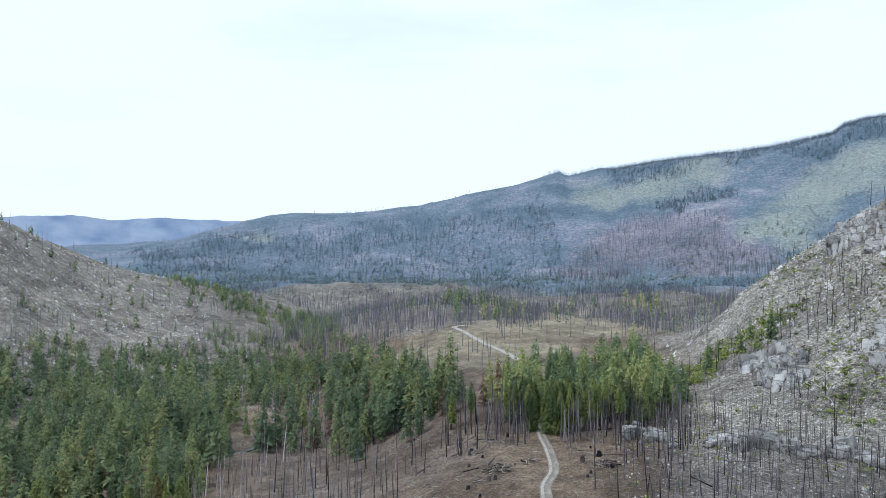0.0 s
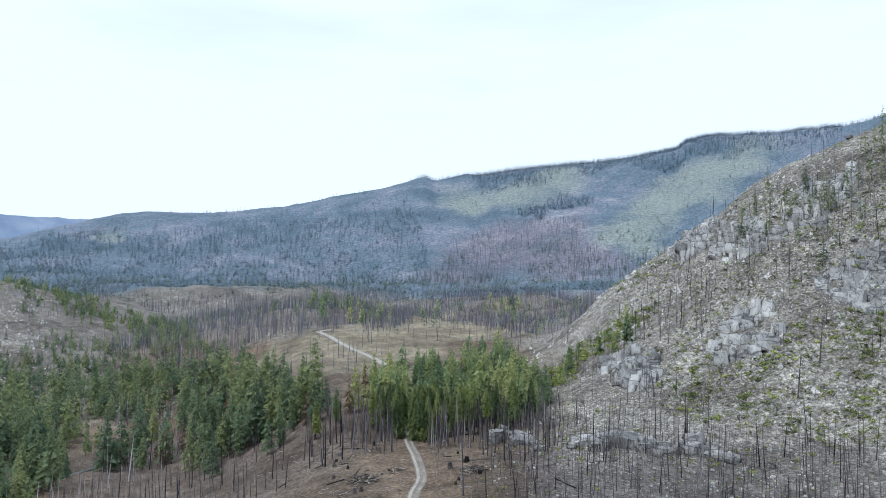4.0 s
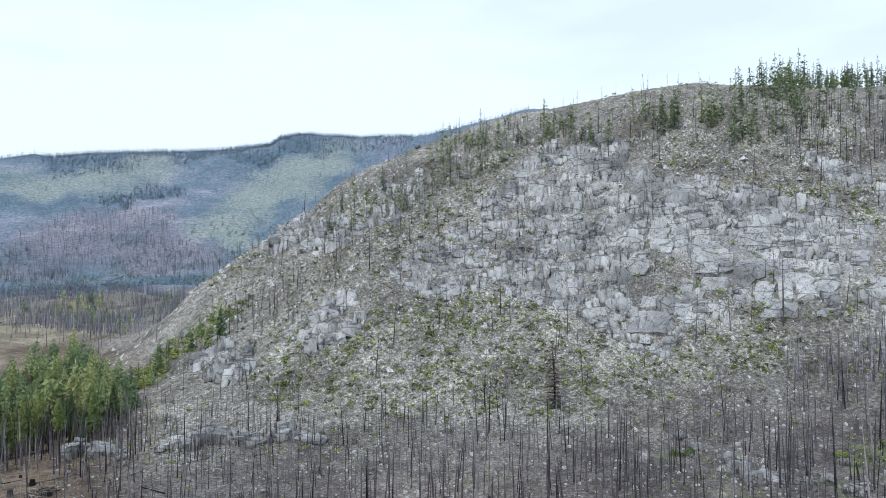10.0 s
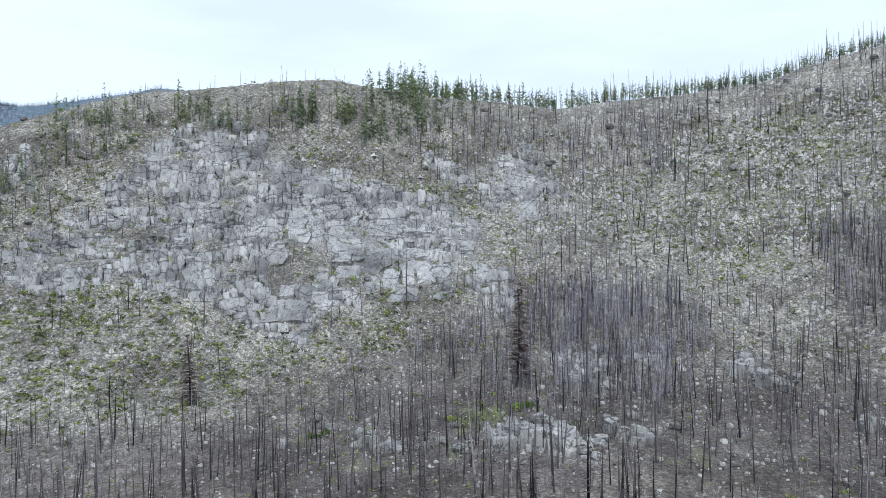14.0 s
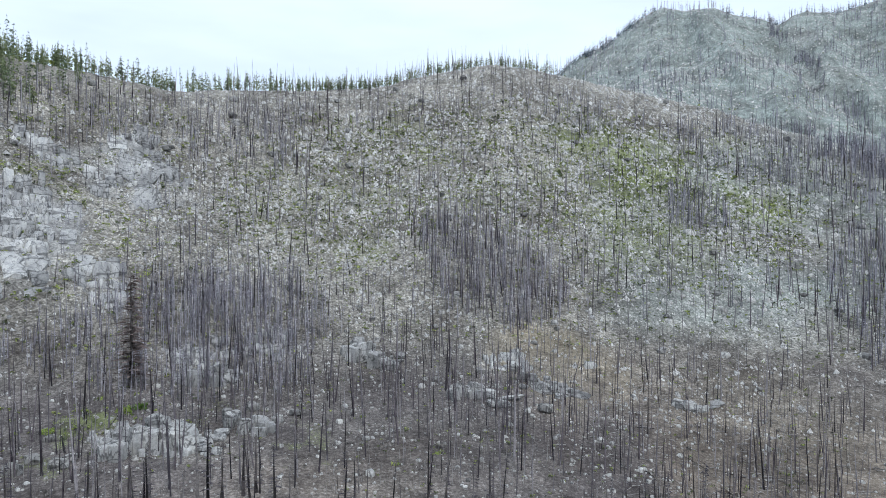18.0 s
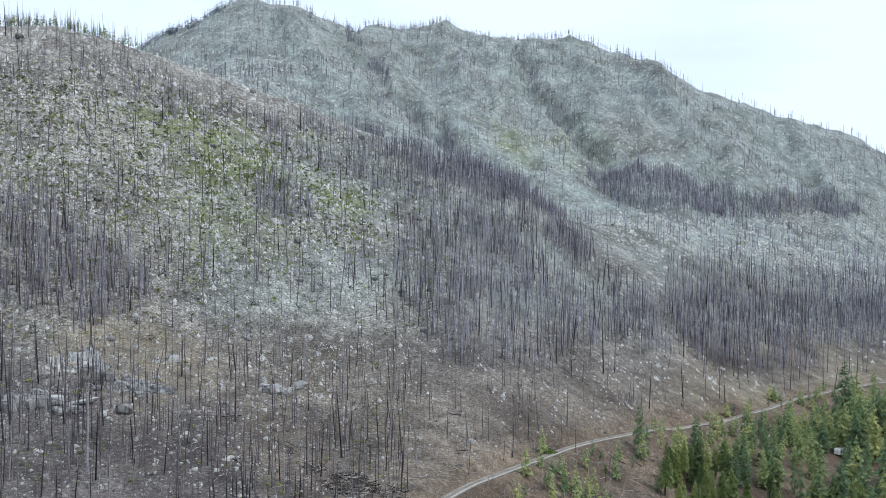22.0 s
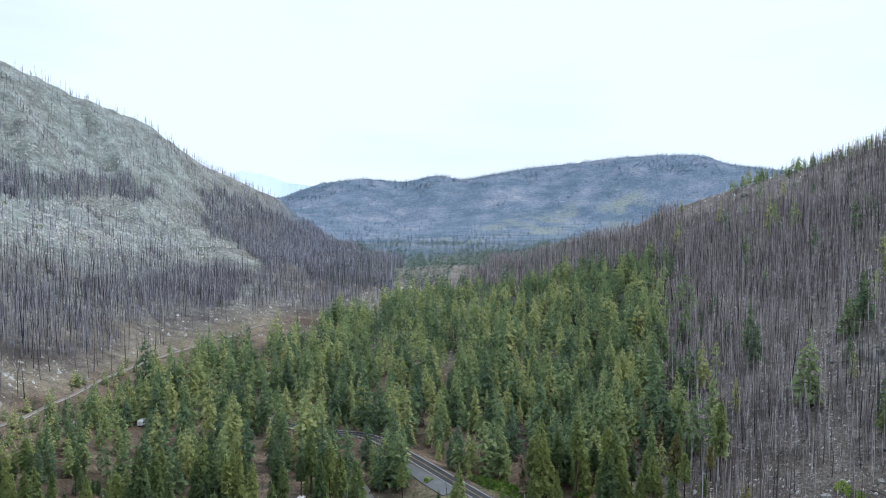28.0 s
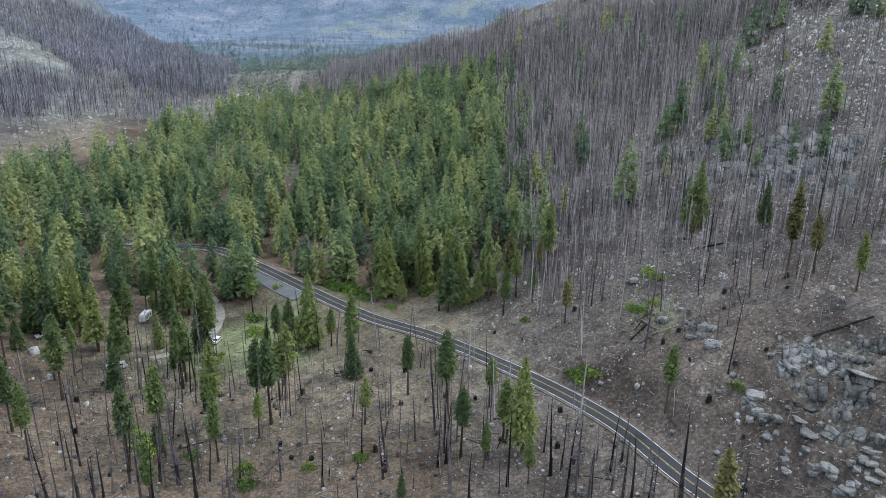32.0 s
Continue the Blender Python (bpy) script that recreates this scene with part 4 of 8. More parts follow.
def distance_to(line, x, y):
    """Distance to a plan curve, and the index of its nearest point."""
    best, idx = np.full(x.shape, 1e9), np.zeros(x.shape, int)
    for k, (px, py) in enumerate(line):
        d = (x - px) ** 2 + (y - py) ** 2
        m = d < best
        best[m] = d[m]
        idx[m] = k
    return np.sqrt(best), idx


def polar_sample(grid, x, y):
    x, y = np.asarray(x, float), np.asarray(y, float)
    b = (np.degrees(np.arctan2(x, y)) + 36) % 360 - 36
    r = np.clip(np.hypot(x, y), RADII[0], RADII[-1] - 1)
    bl = np.concatenate([BEAR, [324.0]])
    i = np.clip(np.searchsorted(bl, b) - 1, 0, len(BEAR) - 1)
    u = (b - bl[i]) / (bl[i + 1] - bl[i])
    j = np.clip(np.searchsorted(RADII, r) - 1, 0, len(RADII) - 2)
    v = (r - RADII[j]) / (RADII[j + 1] - RADII[j])
    i2 = (i + 1) % len(BEAR)
    return (grid[i, j] * (1 - u) + grid[i2, j] * u) * (1 - v) + (grid[i, j + 1] * (1 - u) + grid[i2, j + 1] * u) * v


# the paved road lies on a level bed cut into the slope
road_z = np.interp(np.arange(len(PAVED)), [0, len(PAVED) * 0.3, len(PAVED) * 0.55, len(PAVED) - 1], [8, 5, 4.5, 4])
rows_n = RADII < 450
sub = np.ix_(np.arange(len(BEAR)), np.where(rows_n)[0])
d_road, i_road = distance_to(PAVED, GX[sub], GY[sub])
d_pull, _ = distance_to(PULLOUT, GX[sub], GY[sub])
bed = np.clip((13 - np.minimum(d_road, d_pull - 1)) / 8, 0, 1)
GZ[sub] = GZ[sub] * (1 - bed) + (road_z[i_road] - 0.25) * bed
d_creek, _ = distance_to(CREEK, GX[sub], GY[sub])
GZ[sub] -= np.clip((9 - d_creek) / 6, 0, 1) * 2.2
soft = GZ.copy()
d_dirt, _ = distance_to(DIRT_N, GX[sub], GY[sub])
d_camp, _ = distance_to(CAMP_TRACK, GX[sub], GY[sub])
track_z = polar_sample(soft, *DIRT_N.T)
track_z = np.convolve(np.pad(track_z, 4, mode="edge"), np.ones(9) / 9, "valid")
_, i_dirt = distance_to(DIRT_N, GX[sub], GY[sub])
cut = np.clip((7.5 - d_dirt) / 4, 0, 1)
GZ[sub] = GZ[sub] * (1 - cut) + (track_z[i_dirt] - 0.12) * cut


def height(x, y):
    return polar_sample(GZ, x, y)


EL1 = np.degrees(np.arctan2(GZ - EYE_Z, RR))
SKYLINE = np.maximum.accumulate(EL1, axis=1)


# what covers the ground: brown ash soil on benches and floors, green where shrubs came back, distant mixed forest floor
# tinted for haze
patchy = fbm(GX / 60, GY / 60, 81, 4)
SOIL = window(BD, -14, 19, 6) * np.clip((CREST_L[0][:, None] - 20 - RR) / 60, 0, 1) * window(EL0, -60, -4.3 - 0 * BD, 2)
SOIL = np.maximum(SOIL, window(BD, 30, 112, 8) * np.clip((205 - RR) / 40, 0, 1) * 0.5)
SOIL = np.maximum(SOIL, window(BD, 108, 180, 8) * np.clip((TOE_L[0][:, None] + 90 - RR) / 90, 0, 1))
SOIL = np.maximum(SOIL, window(BD, 158, 240, 10) * np.clip((330 - RR) / 120, 0, 1) * 0.9)
SOIL = np.maximum(SOIL, window(BD, 160, 202, 8) * np.clip((TOE_L[0][:, None] + 60 - RR) / 60, 0, 1) * np.clip((520 - RR) / 120, 0.3, 1))
SOIL = np.maximum(SOIL, window(BD, -40, 6, 6) * np.clip((560 - RR) / 150, 0, 1))
SOIL = np.maximum(SOIL, window(BD, -50, -14, 6) * window(RR, 400, 1100, 100) * 0.2)
SOIL = np.maximum(SOIL, window(BD, 192, 240, 8) * np.clip((900 - RR) / 150, 0, 1) * 0.3)
SOIL = np.maximum(SOIL, (BD > 240) * 0.8)
SOIL = np.maximum(SOIL, window(BD, -16, 20, 6) * window(RR, 400, 1000, 120) * 0.35)
SOIL = np.maximum(SOIL, window(BD, 164, 200, 6) * window(RR, 500, 860, 80) * 0.3)
SOIL = np.clip(SOIL * (0.55 + 0.9 * patchy), 0, 1) * (1 - CLIFF)
GREEN = soften(inside(SHRUBS_FACE, BD, EL1, 1.1), 4) * 0.17 + soften(inside(SHRUBS_LEFT, BD, EL1)) * 0.2 + soften(inside(SHRUBS_EAST, BD, EL1, 1.6), 6) * 0.27 + soften(inside(SHRUBS_LEDGE, BD, EL1), 1) * 0.35
GREEN = GREEN + soften(inside(PEAK_GREEN, BD, EL1, 1.5), 12) * 0.2 + soften(inside(SLOPE_GREEN, BD, EL1, 1.2), 6) * 0.16 + soften(inside(FLANK, BD, EL1), 3) * 0.14 + window(BD, -34, -14, 6) * window(RR, 480, 1000, 100) * 0.12
GREEN = GREEN + window(BD, 158, 206, 8) * window(RR, 140, 262, 30) * 0.2 + window(BD, 175, 193, 5) * window(RR, 200, 262, 15) * 0.16 + window(BD, 177, 186, 3) * window(RR, 203, 238, 10) * 0.2
GREEN = GREEN + soften(inside(BENCH_GRASS, BD, EL1, 0.9), 2) * np.clip(fbm(GX / 5, GY / 5, 87, 3) * 3 - 1.0, 0, 1) * 0.55 + window(BD, 56, 92, 2) * window(RR, 165, 215, 6) * np.clip(fbm(GX / 7, GY / 7, 88, 3) * 4 - 2.3, 0, 0.3)
GREEN = GREEN + soften(inside(WEST_GRASS, BD, EL1, 0.8), 2) * 0.35
GREEN = GREEN * (0.35 + 1.3 * fbm(GX / 35, GY / 35, 83, 3)) * (1 - 0.6 * CLIFF)
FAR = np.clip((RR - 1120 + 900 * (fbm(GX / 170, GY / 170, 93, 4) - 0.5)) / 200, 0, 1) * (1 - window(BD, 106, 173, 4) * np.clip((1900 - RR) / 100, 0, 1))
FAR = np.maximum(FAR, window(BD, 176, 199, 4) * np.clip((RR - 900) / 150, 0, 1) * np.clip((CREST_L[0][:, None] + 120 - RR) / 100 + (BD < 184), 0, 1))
DRY = soften(inside(HILLOCK, BD, EL1)) * 1.5 + soften(inside(UPPER_HILLOCK, BD, EL1)) * 1.3 + soften(inside(DRY_PATCH, BD, EL1), 3) * 0.9 + soften(inside(LOWER_FLAT, BD, EL1), 3) * 0.25 + soften(inside(DRY_FLAT, BD, EL1), 3) * 0.5
DRY = DRY + window(BD, 170, 204, 6) * window(RR, 165, 250, 25) * 0.55
DRY = np.clip(DRY * (0.3 + 1.4 * fbm(GX / 45, GY / 45, 85, 3)), 0, 1)
ASH = window(BD, 114, 178, 6) * window(EL0, -10, 2.8, 2.5) * np.clip((RR - TOE_L[0][:, None] - 10) / 60, 0, 1) * 0.3 + window(BD, 188, 240, 6) * window(EL0, -18, 12, 3) * 0.62 + window(BD, 200, 240, 6) * (EL0 < -18) * 0.5
ASH = ASH + window(BD, 16, 116, 6) * np.clip((235 + 35 * (BD > 62) - RR) / 50, 0, 1) * 0.8 + window(BD, -16, 4, 5) * window(RR, 200, 420, 60) * 0.4
ASH = ASH + soften(inside(LOWER_FLAT, BD, EL1), 4) * 0.45
ASH = ASH + window(BD, -20, 26, 5) * window(RR, 620, 1500, 60) * 0.35 * (1 - np.clip(DRY, 0, 1))
ASH = ASH * (1 - 0.8 * soften(inside(SHRUBS_FACE, BD, EL1, 1.1), 4))
ASH = np.clip(ASH * (0.25 + 1.4 * fbm(GX / 50, GY / 50, 89, 4)), 0, 0.92) * (1 - CLIFF)
FAR_ONLY = np.clip((RR - 1300) / 200, 0, 1)
finger = inside(DARK_FINGER, BD, EL1)
MEADOW = FAR_ONLY * soften((inside(FAR_MEADOW, BD, EL1, 0.8) | inside(HIGH_MEADOW, BD, EL1, 0.8) | inside(PALE_PATCH, BD, EL1, 0.5)) & ~finger, 5)
# rubble of the mountain flank and lower slopes that takes the haze-lightened colour
HAZED_SCREE = np.clip(soften(inside(FLANK, BD, EL1), 8) * np.clip((RR - 560) / 120, 0, 1) * (0.25 + 1.5 * fbm(GX / 70, GY / 70, 95, 4)), 0, 1) * np.clip((171 - BD) / 7, 0.25, 1)
HAZED_SCREE = np.maximum(HAZED_SCREE, 0.6 * window(BD, 114, 172, 5) * window(EL1, -6.5, 8, 2.5) * (RR > 250) * np.clip(-0.5 + 2.4 * fbm(GX / 40, GY / 40, 98, 4), 0, 1))
MEADOW = np.maximum(MEADOW, soften(inside(HILL_PALE, BD, EL1, 1.0), 3) * (RR > 1500) * np.clip(-1.3 + 3.6 * fbm(GX / 60, GY / 40, 97, 4), 0, 0.8))
ROSE = FAR_ONLY * soften(inside(MAUVE_BURN, BD, EL1, 1.0) & ~finger, 10)
# where the southern hills take the hazier blue
SOUTH_HAZE = window(BD, 170, 216, 4) * (RR > 1900)


def sheet(name, xs, ys, zs, material_, attributes=()):
    """The ground as one polar sheet closed round the hover point."""
    nb, nr = zs.shape
    co = np.stack([xs, ys, zs], -1).reshape(-1, 3)
    i = np.arange(nb)
    j = np.arange(nr - 1)
    a = (i[:, None] * nr + j[None, :])
    b = (((i + 1) % nb)[:, None] * nr + j[None, :])
    quads = np.stack([a, a + 1, b + 1, b], -1).reshape(-1, 4)
    me = bpy.data.meshes.new(name)
    me.vertices.add(len(co) + 1)
    me.vertices.foreach_set("co", np.concatenate([co, [[0, 0, 22.0]]]).ravel())
    tri = np.stack([np.full(nb, len(co)), i * nr, ((i + 1) % nb) * nr], -1)
    me.loops.add(quads.size + tri.size)
    me.loops.foreach_set("vertex_index", np.concatenate([quads.ravel(), tri.ravel()]))
    me.polygons.add(len(quads) + len(tri))
    starts = np.concatenate([np.arange(len(quads)) * 4, quads.size + np.arange(len(tri)) * 3])
    me.polygons.foreach_set("loop_start", starts)
    me.update(calc_edges=True)
    me.validate()
    for key, grid in attributes:
        at = me.attributes.new(key, "FLOAT", "POINT")
        at.data.foreach_set("value", np.concatenate([grid.ravel(), [grid[:, 0].mean()]]))
    me.materials.append(material_)
    return new(name, me)


ground = tagged(sheet("ground", GX, GY, GZ, GROUND, (("soil", SOIL), ("green", GREEN), ("far", FAR), ("meadow", MEADOW), ("rose", ROSE), ("blue", SOUTH_HAZE), ("hazed_scree", HAZED_SCREE), ("dry", DRY), ("ash", ASH), ("bare", CLIFF * np.clip((RR - 270) / 60, 0, 1) * window(BD, 40, 100, 8) + window(BD, 108, 168, 4) * np.clip((RR - 680) / 60, 0, 1) * window(EL0, 3, 30, 3) * (RR < 1700) * np.clip(-1.1 + 3.0 * fbm(GX / 45, GY / 45, 91, 4), 0, 1)))),
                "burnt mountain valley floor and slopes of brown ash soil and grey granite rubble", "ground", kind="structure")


# ---- helpers for things ----
def mesh_of(name, verts, faces, mat, smooth=False):
    me = bpy.data.meshes.new(name)
    me.from_pydata([tuple(v) for v in verts], [], [tuple(f) for f in faces])
    me.materials.append(mat)
    if smooth:
        me.polygons.foreach_set("use_smooth", [True] * len(me.polygons))
    me.update()
    return me


def mesh_arrays(name, co, tris, mat):
    """A large joined mesh of triangles from arrays."""
    me = bpy.data.meshes.new(name)
    me.vertices.add(len(co))
    me.vertices.foreach_set("co", np.asarray(co, np.float32).ravel())
    me.loops.add(tris.size)
    me.loops.foreach_set("vertex_index", tris.ravel().astype(np.int32))
    me.polygons.add(len(tris))
    me.polygons.foreach_set("loop_start", np.arange(len(tris)) * 3)
    me.update(calc_edges=True)
    me.materials.append(mat)
    return me


def part(name, bm, mat, parent, label=""):
    me = bm
    if isinstance(bm, bmesh.types.BMesh):
        me = bpy.data.meshes.new(name)
        bm.to_mesh(me)
        bm.free()
        me.materials.append(mat)
    ob = new(name, me)
    ob.parent = parent
    if label:
        tagged(ob, label)
    return ob


def scatter(template_list, x, y, z, size, turn, lean=None, wide=None):
    """Many copies of small triangle templates as one set of arrays."""
    rng = np.random.default_rng(len(x))
    pick = rng.integers(0, len(template_list), len(x))
    cos, tri, base = [], [], 0
    for k, (v, f) in enumerate(template_list):
        m = np.where(pick == k)[0]
        if not len(m):
            continue
        c, s = np.cos(turn[m])[:, None], np.sin(turn[m])[:, None]
        w = (size[m] if wide is None else wide[m])[:, None]
        vx, vy, vz = v[None, :, 0] * w, v[None, :, 1] * w, v[None, :, 2] * size[m][:, None]
        px, py = vx * c - vy * s, vx * s + vy * c
        if lean is not None:
            px = px + vz * lean[m, 0][:, None]
            py = py + vz * lean[m, 1][:, None]
        p = np.stack([px + x[m][:, None], py + y[m][:, None], vz + z[m][:, None]], -1).reshape(-1, 3)
        t = (f[None] + (np.arange(len(m)) * len(v))[:, None, None]).reshape(-1, 3) + base
        cos.append(p)
        tri.append(t)
        base += len(p)
    return np.concatenate(cos), np.concatenate(tri)


def free_of_roads(x, y, gap=4.0):
    keep = np.ones(len(x), bool)
    for line in (PAVED, DIRT_N, CAMP_TRACK):
        d, _ = distance_to(line, x, y)
        keep &= d > gap
    return keep


def between(n, bounds, seed, clump=0.0, grain=30.0, gap=4.0, edge=1.2):
    """Plan points over an area given by its inner and outer distance at several bearings."""
    bs = [q[0] for q in bounds]
    rng = np.random.default_rng(seed)
    b = rng.uniform(bs[0], bs[-1], n * 3)
    lo = np.interp(b, bs, [q[1] for q in bounds])
    hi = np.interp(b, bs, [q[2] for q in bounds])
    top = max(q[2] for q in bounds)
    keep = rng.uniform(0, 1, len(b)) < (hi ** 2 - lo ** 2) / top ** 2
    b, lo, hi = b[keep][:n], lo[keep][:n], hi[keep][:n]
    r = np.sqrt(rng.uniform(0, 1, len(b)) * (hi ** 2 - lo ** 2) + lo ** 2)
    b = np.radians(b + rng.normal(0, edge, len(b)))
    r = r + rng.normal(0, 0.12, len(b)) * (hi - lo)[:len(b)] * min(1.0, edge)
    x, y = r * np.sin(b), r * np.cos(b)
    if clump:
        keep = fbm(x / grain, y / grain, seed, 3) + rng.uniform(-0.15, 0.15, len(x)) > 0.3 + 0.25 * clump
        x, y = x[keep], y[keep]
    if gap:
        keep = free_of_roads(x, y, gap)
        x, y = x[keep], y[keep]
    return x, y


def slope_band(n, bounds, seed, reach=1700, clump=0.0, grain=40.0):
    """Plan points on the slopes between two lines of sight angle from the hover point, given at several bearings."""
    rng = np.random.default_rng(seed)
    el = np.degrees(np.arctan2(GZ - EYE_Z, RR))
    bs = [q[0] for q in bounds]
    lo, hi = np.interp(BD, bs, [q[1] for q in bounds]), np.interp(BD, bs, [q[2] for q in bounds])
    wob = (fbm(BD / 3, el / 2, seed, 3) - 0.5) * 1.6
    ok = np.argwhere((BD > bs[0]) & (BD < bs[-1]) & (el + wob > lo) & (el + wob < hi) & (RR > 150) & (RR < reach))
    step = np.gradient(RADII)[ok[:, 1]] * RADII[ok[:, 1]]
    k = ok[rng.choice(len(ok), n, p=step / step.sum())]
    x = GX[k[:, 0], k[:, 1]] + rng.normal(0, 1.5, n)
    y = GY[k[:, 0], k[:, 1]] + rng.normal(0, 1.5, n)
    if clump:
        keep = fbm(x / grain, y / grain, seed, 3) + rng.uniform(-0.15, 0.15, n) > 0.3 + 0.25 * clump
        x, y = x[keep], y[keep]
    keep = free_of_roads(x, y, 4.0)
    return x[keep], y[keep]


def stand(per_ha, zone, seed, lift=6.0, r0=130, r1=1800, clump=0.0, grain=30.0, gap=4.0, ragged=0.55):
    """Plan points over the ground of an area that the camera sees, so many to the hectare; lift is the height at which
    things are looked at.
    """
    rng = np.random.default_rng(seed)
    e = np.degrees(np.arctan2(GZ + lift - EYE_Z, RR))
    before = np.concatenate([np.full((len(BEAR), 1), -90.0), SKYLINE[:, :-1]], 1)
    ok = np.argwhere(inside(zone, BD, e, ragged, seed) & (e > before) & (RR > r0) & (RR < r1) & (BD < 234))
    if not len(ok):
        return np.zeros(0), np.zeros(0)
    dr = np.gradient(RADII)[ok[:, 1]]
    area = dr * RADII[ok[:, 1]] * math.radians(0.33)
    n = int(area.sum() / 1e4 * per_ha)
    k = rng.choice(len(ok), n, p=area / area.sum())
    b = np.radians(BEAR[ok[k, 0]] + rng.uniform(-0.17, 0.17, n))
    r = RADII[ok[k, 1]] + rng.uniform(-0.5, 0.5, n) * dr[k]
    x, y = r * np.sin(b), r * np.cos(b)
    if clump:
        keep = fbm(x / grain, y / grain, seed, 3) + rng.uniform(-0.15, 0.15, n) > 0.3 + 0.25 * clump
        x, y = x[keep], y[keep]
    if gap:
        keep = free_of_roads(x, y, gap)
        x, y = x[keep], y[keep]
    return x, y


def off_cliff(xy, share, seed):
    """Leaves only a share of the points that fall on bare rock faces."""
    on = polar_sample(CLIFF, *xy) > 0.45
    keep = ~on | (np.random.default_rng(seed).uniform(0, 1, len(xy[0])) < share)
    return xy[0][keep], xy[1][keep]


def thin_out(xy, zone, share, seed, ragged=0.55):
    """Leaves only a share of the points that fall inside a zone."""
    b, r = np.degrees(np.arctan2(*xy)) % 360, np.hypot(*xy)
    e = np.degrees(np.arctan2(height(*xy) - EYE_Z, r))
    keep = ~inside(zone, b, e, ragged) | (np.random.default_rng(seed).uniform(0, 1, len(b)) < share)
    return xy[0][keep], xy[1][keep]


def gather(*sets):
    return np.concatenate([s[0] for s in sets]), np.concatenate([s[1] for s in sets])


# ---- templates, one metre high ----
def pole_template(rng, branches, sides=3, radius=0.011, reach=0.07, low=0.25, twig=0.0032):
    """A burnt trunk with thin stubs of branches, height 1."""
    v, f = [], []
    lx, ly = rng.normal(0, 0.012, 2)
    for z, k in ((-0.06, 1.0), (0.55, 0.62), (1.0, 0.12)):
        for i in range(sides):
            a = 2 * math.pi * i / sides
            v.append((radius * k * math.cos(a) + lx * z, radius * k * math.sin(a) + ly * z, z))
    for s in (0, sides):
        for i in range(sides):
            j = (i + 1) % sides
            f += [(s + i, s + j, s + sides + j), (s + i, s + sides + j, s + sides + i)]
    for _ in range(branches):
        z = rng.uniform(low, 0.97)
        a = rng.uniform(0, 2 * math.pi)
        l = reach * (1.1 - z * 0.7) * rng.uniform(0.4, 1.1)
        w = twig
        dx, dy = math.cos(a), math.sin(a)
        n = len(v)
        v += [(lx * z - dy * w, ly * z + dx * w, z), (lx * z + dy * w, ly * z - dx * w, z - w), (lx * z + dx * l, ly * z + dy * l, z + rng.uniform(-0.02, 0.015))]
        f.append((n, n + 1, n + 2))
    return np.array(v), np.array(f)


def conifer_template(rng, whorls, boughs, spread=0.16, low=0.15, trunk=True, pine=False, sprays=3):
    """A conifer, height 1: boughs hung with loose sprays of needles; firs taper evenly, pines are rounder with gaps."""
    v, f = [], []
    if trunk:
        for z, k in ((-0.05, 0.013), (0.97, 0.002)):
            for i in range(3):
                a = 2 * math.pi * i / 3
                v.append((k * math.cos(a), k * math.sin(a), z))
        for i in range(3):
            j = (i + 1) % 3
            f += [(i, j, 3 + j), (i, 3 + j, 3 + i)]
    lop = rng.uniform(0, 6.3)
    for k in range(whorls):
        a0 = rng.uniform(0, 6.3)
        for i in range(boughs):
            t = min(max((k + rng.uniform(-0.9, 0.9)) / whorls, 0), 0.97)
            z = low + (0.97 - low) * t
            shape = (1 - t) ** 0.55 * min(1, 0.5 + 1.6 * t) * rng.uniform(0.75, 1.1) if pine else (1 - t) ** 0.8 * min(1, 0.72 + 2.5 * t)
            if rng.uniform() < (0.14 if pine else 0.05):
                continue
            a = a0 + 2 * math.pi * (i + rng.uniform(-0.35, 0.35)) / boughs
            l = (spread * shape * (1 + 0.15 * math.cos(a - lop)) + 0.012) * rng.uniform(0.72, 1.15)
            fall = l * (rng.uniform(0.1, 0.6) if pine else rng.uniform(0.4, 1.0))
            cx, cy = math.cos(a), math.sin(a)
            up = z + 0.2 * l
            for j in range(sprays):
                q = (0.32 + 0.68 * (j + rng.uniform(0.2, 0.8)) / sprays) * l
                g = (0.62 / sprays ** 0.5) * l * rng.uniform(0.75, 1.2) + 0.004
                out = a + rng.normal(0, 0.5)
                tilt = rng.uniform(-0.9, 0.15)
                px, py, pz = cx * q - cy * rng.normal(0, 0.16) * l, cy * q + cx * rng.normal(0, 0.16) * l, up - fall * (q / l) ** 1.3 + rng.normal(0, 0.1) * l
                dx, dy, dz = math.cos(out) * math.cos(tilt), math.sin(out) * math.cos(tilt), math.sin(tilt)
                sx, sy, sz = -math.sin(out) * 0.62, math.cos(out) * 0.62, rng.normal(0, 0.45)
                n = len(v)
                v += [(px + dx * g, py + dy * g, pz + dz * g), (px - dx * g * 0.6 + sx * g, py - dy * g * 0.6 + sy * g, pz - dz * g * 0.6 + sz * g), (px - dx * g * 0.6 - sx * g, py - dy * g * 0.6 - sy * g, pz - dz * g * 0.6 - sz * g)]
                f.append((n, n + 1, n + 2))
    n = len(v)
    v += [(0, 0, 1.0), (0.012, 0, 0.93), (-0.008, 0.01, 0.93), (-0.008, -0.01, 0.93)]
    f += [(n, n + 1, n + 2), (n, n + 2, n + 3), (n, n + 3, n + 1)]
    return np.array(v), np.array(f)


